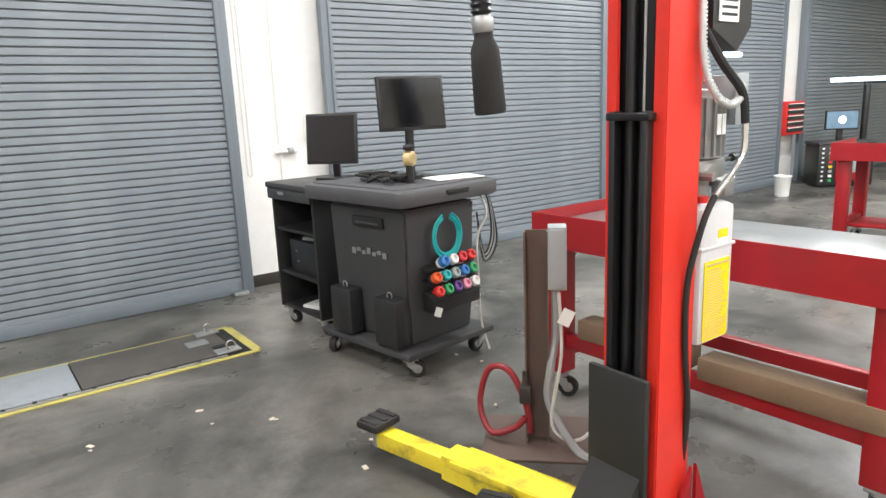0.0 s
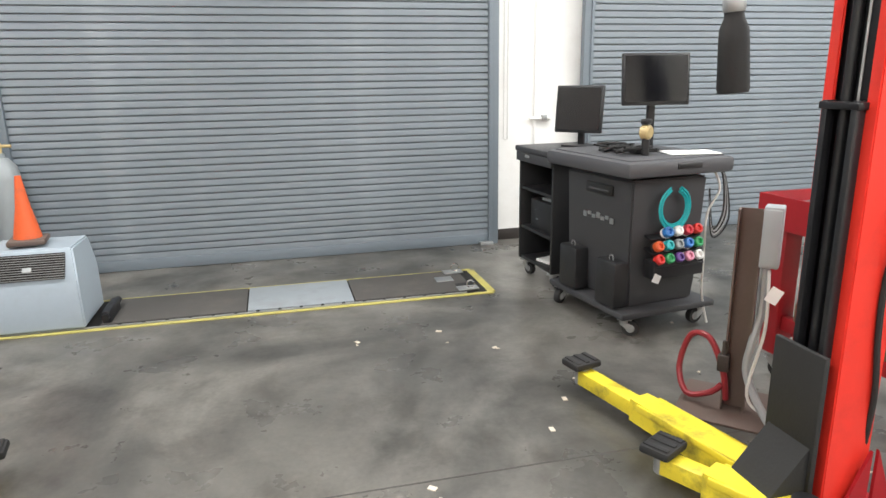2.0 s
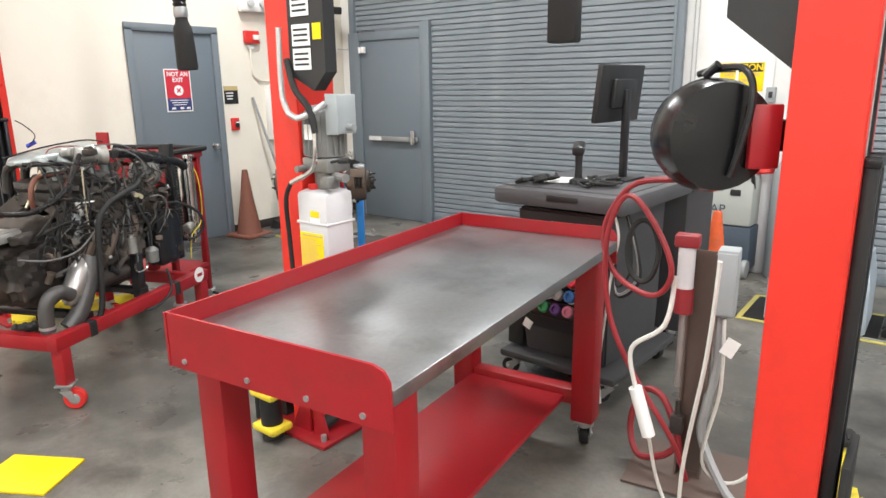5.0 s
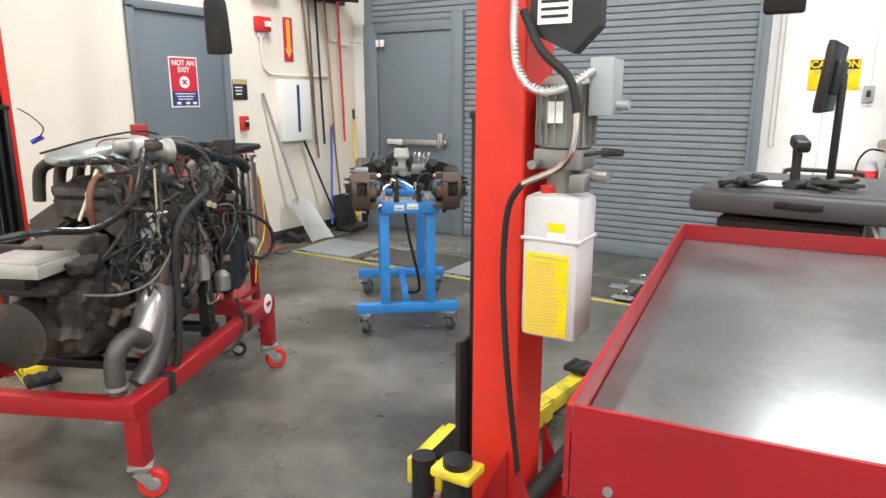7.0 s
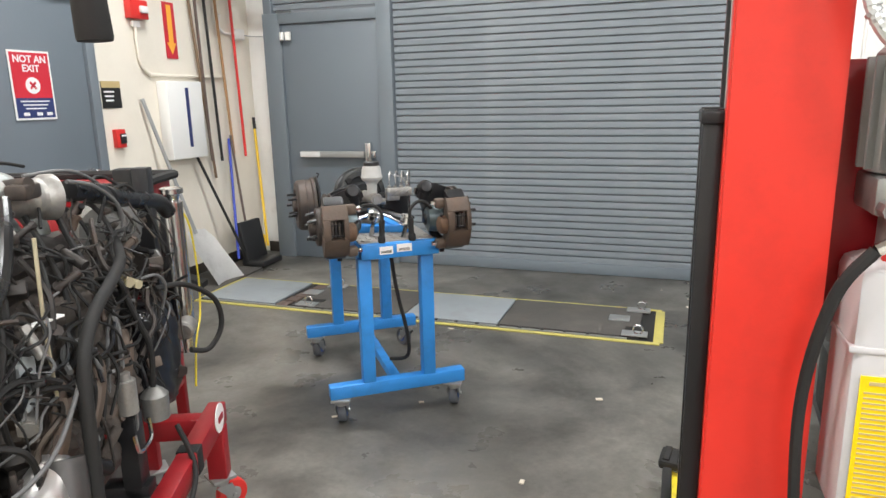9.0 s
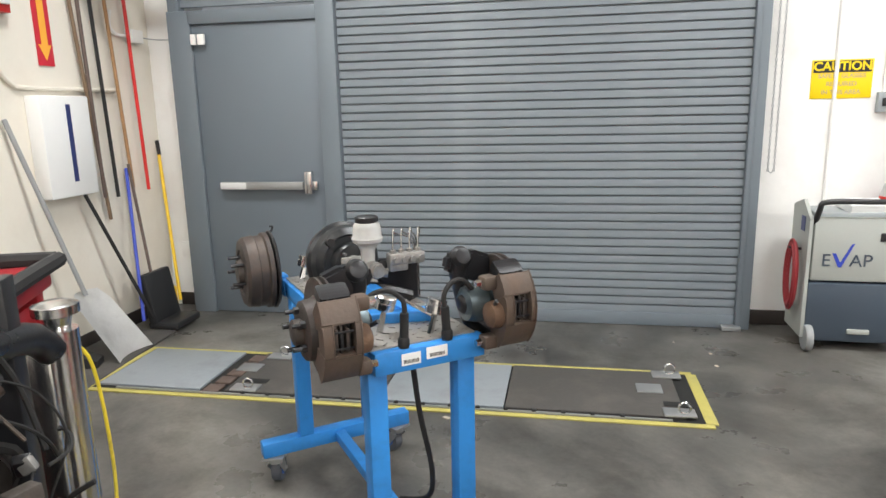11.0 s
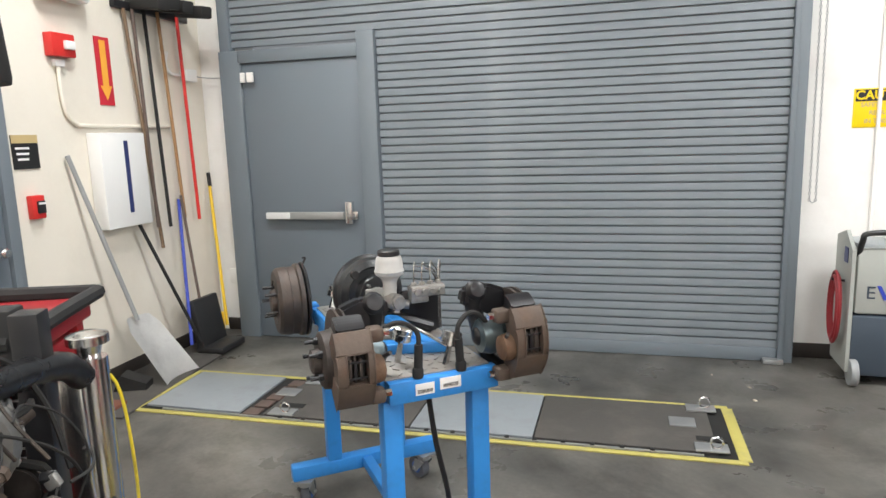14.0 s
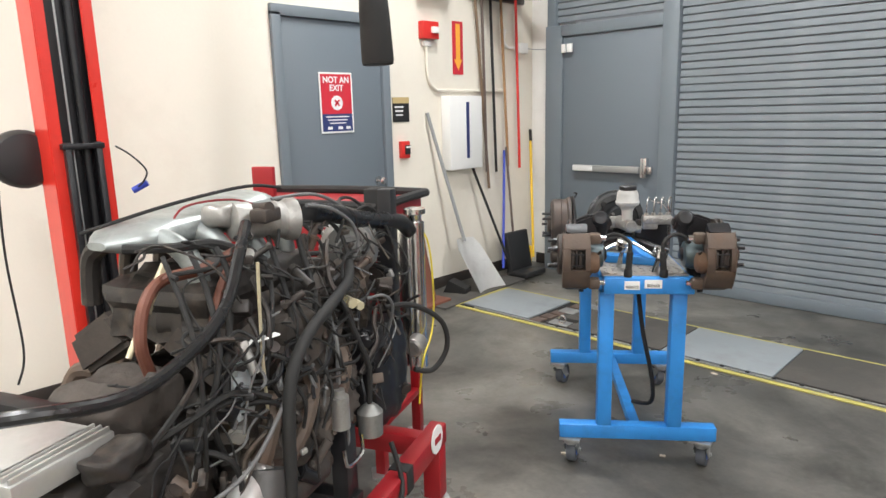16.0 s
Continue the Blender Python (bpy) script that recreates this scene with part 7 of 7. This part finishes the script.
part("plug", cyl(B(), (0.0, 0.08, 0.0), (0.05, 0.16, 0.05), 0.022, seg=12), M["bluepl"], t)

t = thing("cable_reel", "large round black cord reel on the red column", "reel", -1.46, 1.02, 1.438, -50)
m = Matrix.Rotation(radians(90), 4, "Y")
part("drum", lathe(B(), [(0.05, -0.095), (0.11, -0.085), (0.138, -0.05), (0.148, 0.0), (0.145, 0.05), (0.135, 0.085), (0.05, 0.09)], m, 32), M["glossblack"], t, "glossy black reel drum")
part("bracket_arm", box(B(), (0.06, 0.12, 0.0), (0.04, 0.12, 0.08), bev=0.006), M["blacksteel"], t)
part("frame_hoop", tube(B(), [(0.10, 0.02, -0.10), (0.12, 0.05, 0.08), (0.09, 0.04, 0.165), (0.0, 0.0, 0.165), (-0.04, -0.02, 0.155)], 0.009, seg=8), M["blacksteel"], t)
part("guide_roller", cyl(B(), (0.0, -0.02, 0.15), (0.03, 0.0, 0.18), 0.012, seg=10), M["blacksteel"], t)
part("mount_plate", box(B(), (0.10, 0.10, 0.0), (0.02, 0.08, 0.16), bev=0.005), M["redd"], t)
t = thing("lift_lock_box", "black plastic guard box high on the red column", "guard box", -1.345, 1.08, 1.68)
part("cover", slab(B(), [(-0.09, 0.05), (0.072, -0.08), (0.072, 0.60), (-0.09, 0.60)], 0.15, pose(0, -0.07, 0)), M["black"], t)


# ---- floor pedestals with boxes and hoses ----
def pedestal(label, x, y, h, rz, reg):
    t = thing("service_post", label, "service post", x, y, 0, rz)
    part("foot_plate", box(B(), (0.0, 0, 0.006), (0.46, 0.40, 0.012), bev=0.003), M["brown"], t)
    ol = [(-0.05, 0.0), (0.05, 0.0), (0.05, 0.06), (0.042, 0.06), (0.042, 0.008), (-0.042, 0.008), (-0.042, 0.06), (-0.05, 0.06)]
    bm = slab(B(), ol, h - 0.01, Matrix.Translation((0, 0, 0.01)) @ Matrix.Rotation(radians(90), 4, "X"))
    part("channel_post", bm, M["brown"], t, "brown steel channel post")
    bx = part("socket_box", box(B(), (0.085, -0.02, h - 0.11), (0.075, 0.09, 0.26), bev=0.006), M["greybox"], t, "grey electrical socket box")
    part("box_lid", box(B(), (0.085, -0.068, h - 0.11), (0.065, 0.008, 0.24), bev=0.003), M["greybox"], bx)
    part("conduit_pipe", tube(B(), [(0.075, -0.03, h - 0.24), (0.075, -0.03, h - 0.45), (0.055, -0.06, 0.35), (0.05, -0.07, 0.20), (0.16, -0.14, 0.03), (0.25, -0.2, 0.015)], 0.018, seg=8), M["greycable"], t, "grey flexible conduit")
    part("white_cable", tube(B(), [(0.09, -0.05, h - 0.25), (0.10, -0.07, 0.42), (0.06, -0.10, 0.12), (0.18, -0.10, 0.06), (0.3, -0.02, 0.2), (0.36, 0.05, 0.42)], 0.007, seg=6), M["whitecable"], t)
    part("paper_tag", box(B(), (0.12, -0.075, h - 0.35), (0.05, 0.003, 0.07), ry=25), M["paper"], t)
    part("red_hose", tube(B(), [(-0.03, -0.05, 0.06), (-0.05, -0.06, 0.20), (-0.12, -0.03, 0.33), (-0.21, 0.02, 0.31), (-0.25, 0.02, 0.15), (-0.20, -0.04, 0.05), (-0.10, -0.06, 0.08), (-0.05, -0.06, 0.13)], 0.014, seg=8), M["redhose"], t, "red rubber air hose")
    part("hose_valve", cyl(box(B(), (-0.05, -0.06, 0.24), (0.05, 0.05, 0.08), bev=0.008), (-0.05, -0.06, 0.28), (-0.05, -0.06, 0.34), 0.012, seg=8), M["iron_dark"], t)
    if reg:
        part("regulator_bowl", cyl(B(), (-0.06, -0.06, h - 0.14), (-0.06, -0.06, h + 0.02), 0.032), M["jug"], t, "clear regulator bowl")
        part("regulator_head", box(B(), (-0.06, -0.06, h + 0.045), (0.09, 0.06, 0.05), bev=0.008), M["redhose"], t, "dark red regulator head")
        part("regulator_collar", cyl(B(), (-0.06, -0.06, h - 0.24), (-0.06, -0.06, h - 0.14), 0.036), M["redhose"], t, "dark red regulator collar")
        part("regulator_stem", cyl(B(), (-0.06, -0.06, 0.40), (-0.06, -0.06, h - 0.24), 0.012, seg=8), M["galv"], t)
    return t


pedestal("brown steel service post with grey socket box", 1.95, 1.90, 0.93, -45, False)
pedestal("brown service post with regulator and grey socket box", -1.63, 1.74, 0.95, 8, True)
t = thing("air_hose", "red air hose loop hanging beside the reel", "air hose", -1.62, 1.12, 0)
part("hose", tube(B(), [(0.06, 0.0, 1.30), (-0.08, 0.0, 1.27), (-0.17, 0.02, 1.12), (-0.13, 0.03, 0.98), (0.0, 0.02, 0.93), (0.06, 0.0, 1.02), (0.0, 0.0, 1.16), (-0.09, 0.0, 1.24), (-0.15, 0.0, 1.10), (-0.14, 0.02, 0.85), (-0.05, 0.03, 0.65), (0.08, 0.05, 0.45), (0.13, 0.08, 0.30)], 0.009, seg=8), M["redhose"], t)
part("dark_coil", tube(B(), [(-0.05 + 0.05 * math.cos(q), 0.05, 1.06 + 0.10 * math.sin(q)) for q in [k * math.pi / 4 for k in range(8)]], 0.009, seg=6, sub=4, loop=True), M["rubber"], t)
part("white_connector", cyl(B(), (-0.03, 0.0, 0.62), (0.02, 0.01, 0.46), 0.022, seg=12), M["paper"], t, "white cable connector")
part("white_lead", tube(B(), [(0.06, 0.04, 1.0), (0.05, 0.0, 0.85), (-0.05, 0.0, 0.75), (-0.03, 0.0, 0.62)], 0.008, seg=6), M["whitecable"], t)
part("white_lead", tube(B(), [(0.02, 0.01, 0.46), (0.05, 0.03, 0.30), (0.13, 0.0, 0.16), (0.20, -0.06, 0.06)], 0.006, seg=6), M["whitecable"], t)
part("white_lead", tube(B(), [(0.22, -0.10, 1.1), (0.20, -0.08, 0.8), (0.15, -0.05, 0.4), (0.16, -0.06, 0.08)], 0.007, seg=6), M["whitecable"], t)
part("floor_tube", cyl(B(), (0.20, -0.14, 0.03), (0.20, -0.12, 0.30), 0.028), M["rubber"], t)
t = thing("handle_tube", "black foam gripped tube leaning from the column base", "tube", -2.98, 1.20, 0.0)
part("tube", cyl(B(), (-0.12, -0.14, 0.04), (0.02, 0.22, 0.26), 0.032), M["rubber"], t)
loose("floor_marker", "bright yellow floor marker plate", "floor marker", box(B(), (0, 0, 0.006), (0.34, 0.26, 0.012), bev=0.003), M["label_y"], -3.86, 0.10, 0, 30, "plate")
t = thing("arm_lock", "yellow and black arm lock at the column foot", "arm lock", -3.20, 0.90, 0.02)
part("guard", box(B(), (-0.05, 0, 0.22), (0.15, 0.12, 0.035), bev=0.012), M["yellow"], t)
part("lower_guard", box(B(), (-0.05, 0, 0.05), (0.15, 0.12, 0.035), bev=0.012), M["yellow"], t)
part("lock_body", cyl(B(), (-0.05, 0, 0.0), (-0.05, 0, 0.26), 0.05), M["blacksteel"], t)


# ---- hanging exhaust hoses ----
def exhaust_hose(label, x, y, z, flat, lean=0.0):
    t = thing("exhaust_hose", label, "exhaust hose", x, y, z, group="exhaust extraction hoses")
    if flat:
        part("nozzle", box(B(), (0, 0, 0.18), (0.15, 0.09, 0.36), bev=0.012), M["rubber"], t, "flat black rubber nozzle")
    else:
        part("nozzle", lathe(B(), [(0.078, 0.0), (0.082, 0.02), (0.076, 0.25), (0.072, 0.32), (0.05, 0.37), (0.046, 0.42)], pose(0, 0, 0, 0, lean), 26), M["rubber"], t, "black rubber nozzle")
    sx = math.sin(radians(lean))
    part("collar", lathe(B(), [(0.05, 0.40), (0.056, 0.41), (0.056, 0.47), (0.05, 0.48)], pose(0, 0, 0, 0, lean), 22), M["galv"], t, "steel hose collar")
    prof = []
    zz = 0.47
    k = 0
    while z + zz < CEIL - 0.02:
        prof.append((0.046 if k % 2 else 0.055, zz))
        zz += 0.016
        k += 1
    part("flexible_hose", lathe(B(), prof, pose(0, 0, 0, 0, lean), 16), M["blacksteel"], t, "ribbed black flexible hose")
    part("clamp_ring", lathe(B(), [(0.056, 0.60), (0.060, 0.61), (0.060, 0.66), (0.056, 0.67)], pose(0, 0, 0, 0, lean), 20), M["jug"], t)
    return t


exhaust_hose("black exhaust extraction hose hanging over the cart", 2.36, 2.64, 1.385, False, -5)
exhaust_hose("black exhaust extraction hose hanging near the wall", -5.93, 2.37, 1.72, False, -3)
exhaust_hose("flat black extraction nozzle hanging over the cart", -2.55, 2.31, 1.77, True)

# ---- far end of the workshop ----
t = thing("parts_cabinet", "red steel small parts cabinet on the pier", "cabinet", 10.62, 5.20, 0.80)
part("case", box(B(), (0, 0, 0.22), (0.55, 0.20, 0.50), bev=0.008), M["redcap"], t)
for k in range(5):
    # black strips paint the shade of the openings on the closed case
    part("drawer_gap", box(B(), (0.0, -0.103, 0.04 + 0.09 * k), (0.50, 0.01, 0.06)), M["ink"], t)
    part("drawer_label", box(B(), (0, -0.11, 0.075 + 0.09 * k), (0.45, 0.006, 0.014)), M["paper"], t)
t = thing("alignment_machine", "black and red alignment cabinet with lit screen", "alignment machine", 10.9, 4.55, 0, -40)
t.scale = (0.8, 0.8, 0.8)
part("case", box(B(), (0, 0, 0.40), (1.0, 0.55, 0.76), bev=0.02), M["black"], t)
part("red_front", box(B(), (0.12, -0.285, 0.42), (0.60, 0.03, 0.62), bev=0.01), M["redd"], t)
for k in range(3):
    part("target_strip", box(B(), (-0.02 + 0.16 * k, -0.305, 0.46), (0.07, 0.015, 0.40), bev=0.004), M["greybox" if k else "black"], t)
for k in range(8):
    part("colour_tag", box(B(), (-0.28, -0.28, 0.12 + 0.085 * k), (0.06, 0.02, 0.05), bev=0.004), M[CAPS[(k * 3 + 1) % 15]], t)
    part("white_tag", box(B(), (-0.42, -0.28, 0.12 + 0.085 * k), (0.04, 0.02, 0.03), bev=0.004), M["paper"], t)
part("sloped_top", box(B(), (0, 0, 0.81), (1.04, 0.58, 0.06), bev=0.02), M["cartgrey"], t)
part("screen_pole", box(B(), (0, 0.05, 0.95), (0.10, 0.06, 0.30), bev=0.01), M["black"], t)
part("screen_case", box(B(), (0, 0.0, 1.22), (0.60, 0.05, 0.36), bev=0.01), M["black"], t)
part("screen", box(B(), (0, -0.027, 1.22), (0.56, 0.004, 0.31)), M["lit"], t, "lit bluish screen")
part("screen_figure", cyl(B(), (0, -0.030, 1.22), (0, -0.032, 1.22), 0.07, seg=20), M["tube"], t)
part("rear_mast", box(B(), (0.52, 0.20, 1.25), (0.09, 0.10, 1.2), bev=0.01), M["black"], t)
part("mast_arm", box(B(), (0.70, 0.18, 1.90), (0.50, 0.07, 0.07), bev=0.01), M["black"], t)
part("sensor_bar", box(B(), (0.35, 0.10, 1.95), (1.1, 0.09, 0.08), bev=0.02), M["tube"], t, "bluish lit sensor bar")
t = thing("bucket", "white plastic bucket on the floor by the pier", "bucket", 9.35, 4.6, 0)
part("pail", lathe(B(), [(0.09, 0.0), (0.11, 0.26), (0.118, 0.27), (0.118, 0.285), (0.10, 0.285), (0.085, 0.02)], None, 22), M["paper"], t)
part("handle", tube(B(), [(-0.115, 0, 0.27), (-0.06, -0.08, 0.20), (0.06, -0.08, 0.20), (0.115, 0, 0.27)], 0.004, seg=6), M["galv"], t)
# bluish emissive bar hung on two rods in front of the far shutter
t = thing("work_lamp_fixture", "bluish glowing bar along the far shutter", "lamp", 8.35, 4.9, 1.92)
part("lamp_tube", box(B(), (0, 0, 0), (0.5, 0.10, 0.06), bev=0.02), M["tube"], t)
for x in (-0.2, 0.2):
    part("hanger", cyl(B(), (x, 0, 0.03), (x, 0, CEIL - 1.92), 0.006, seg=6), M["galv"], t)
t = thing("wall_machine", "grey wheel machine arm near the far shutter", "machine", 6.55, 4.8, 0)
part("barrel", cyl(B(), (-0.2, 0, 0.42), (0.3, 0, 0.42), 0.10), M["cyl"], t)
part("stand", box(B(), (0, 0, 0.17), (0.30, 0.24, 0.34), bev=0.01), M["cyl"], t)

# ---- floor litter and slab joints ----
t = thing("floor_joint", "dark saw-cut joint across the concrete", "floor joint", 0, 0, 0, kind="structure")
part("joint", box(B(), (0.3, 1.715, 0.0008), (4.2, 0.007, 0.0016)), M["matgrey"], t)
bm = B()
rng = random.Random(11)
for k in range(38):
    x, y = rng.uniform(0.3, 2.4), rng.uniform(0.9, 3.2)
    if k > 27:
        x, y = rng.uniform(-4.8, -2.8), rng.uniform(1.2, 5.0)
    s = rng.uniform(0.006, 0.022)
    box(bm, (x, y, 0.003), (s * 1.6, s, 0.004), rz=rng.uniform(0, 180), rx=rng.uniform(-8, 8))
tagged(new("floor_litter", mesh_of("floor_litter", bm, M["litter"])), "pale paper and wood chips scattered on concrete", "litter", kind="stuff")
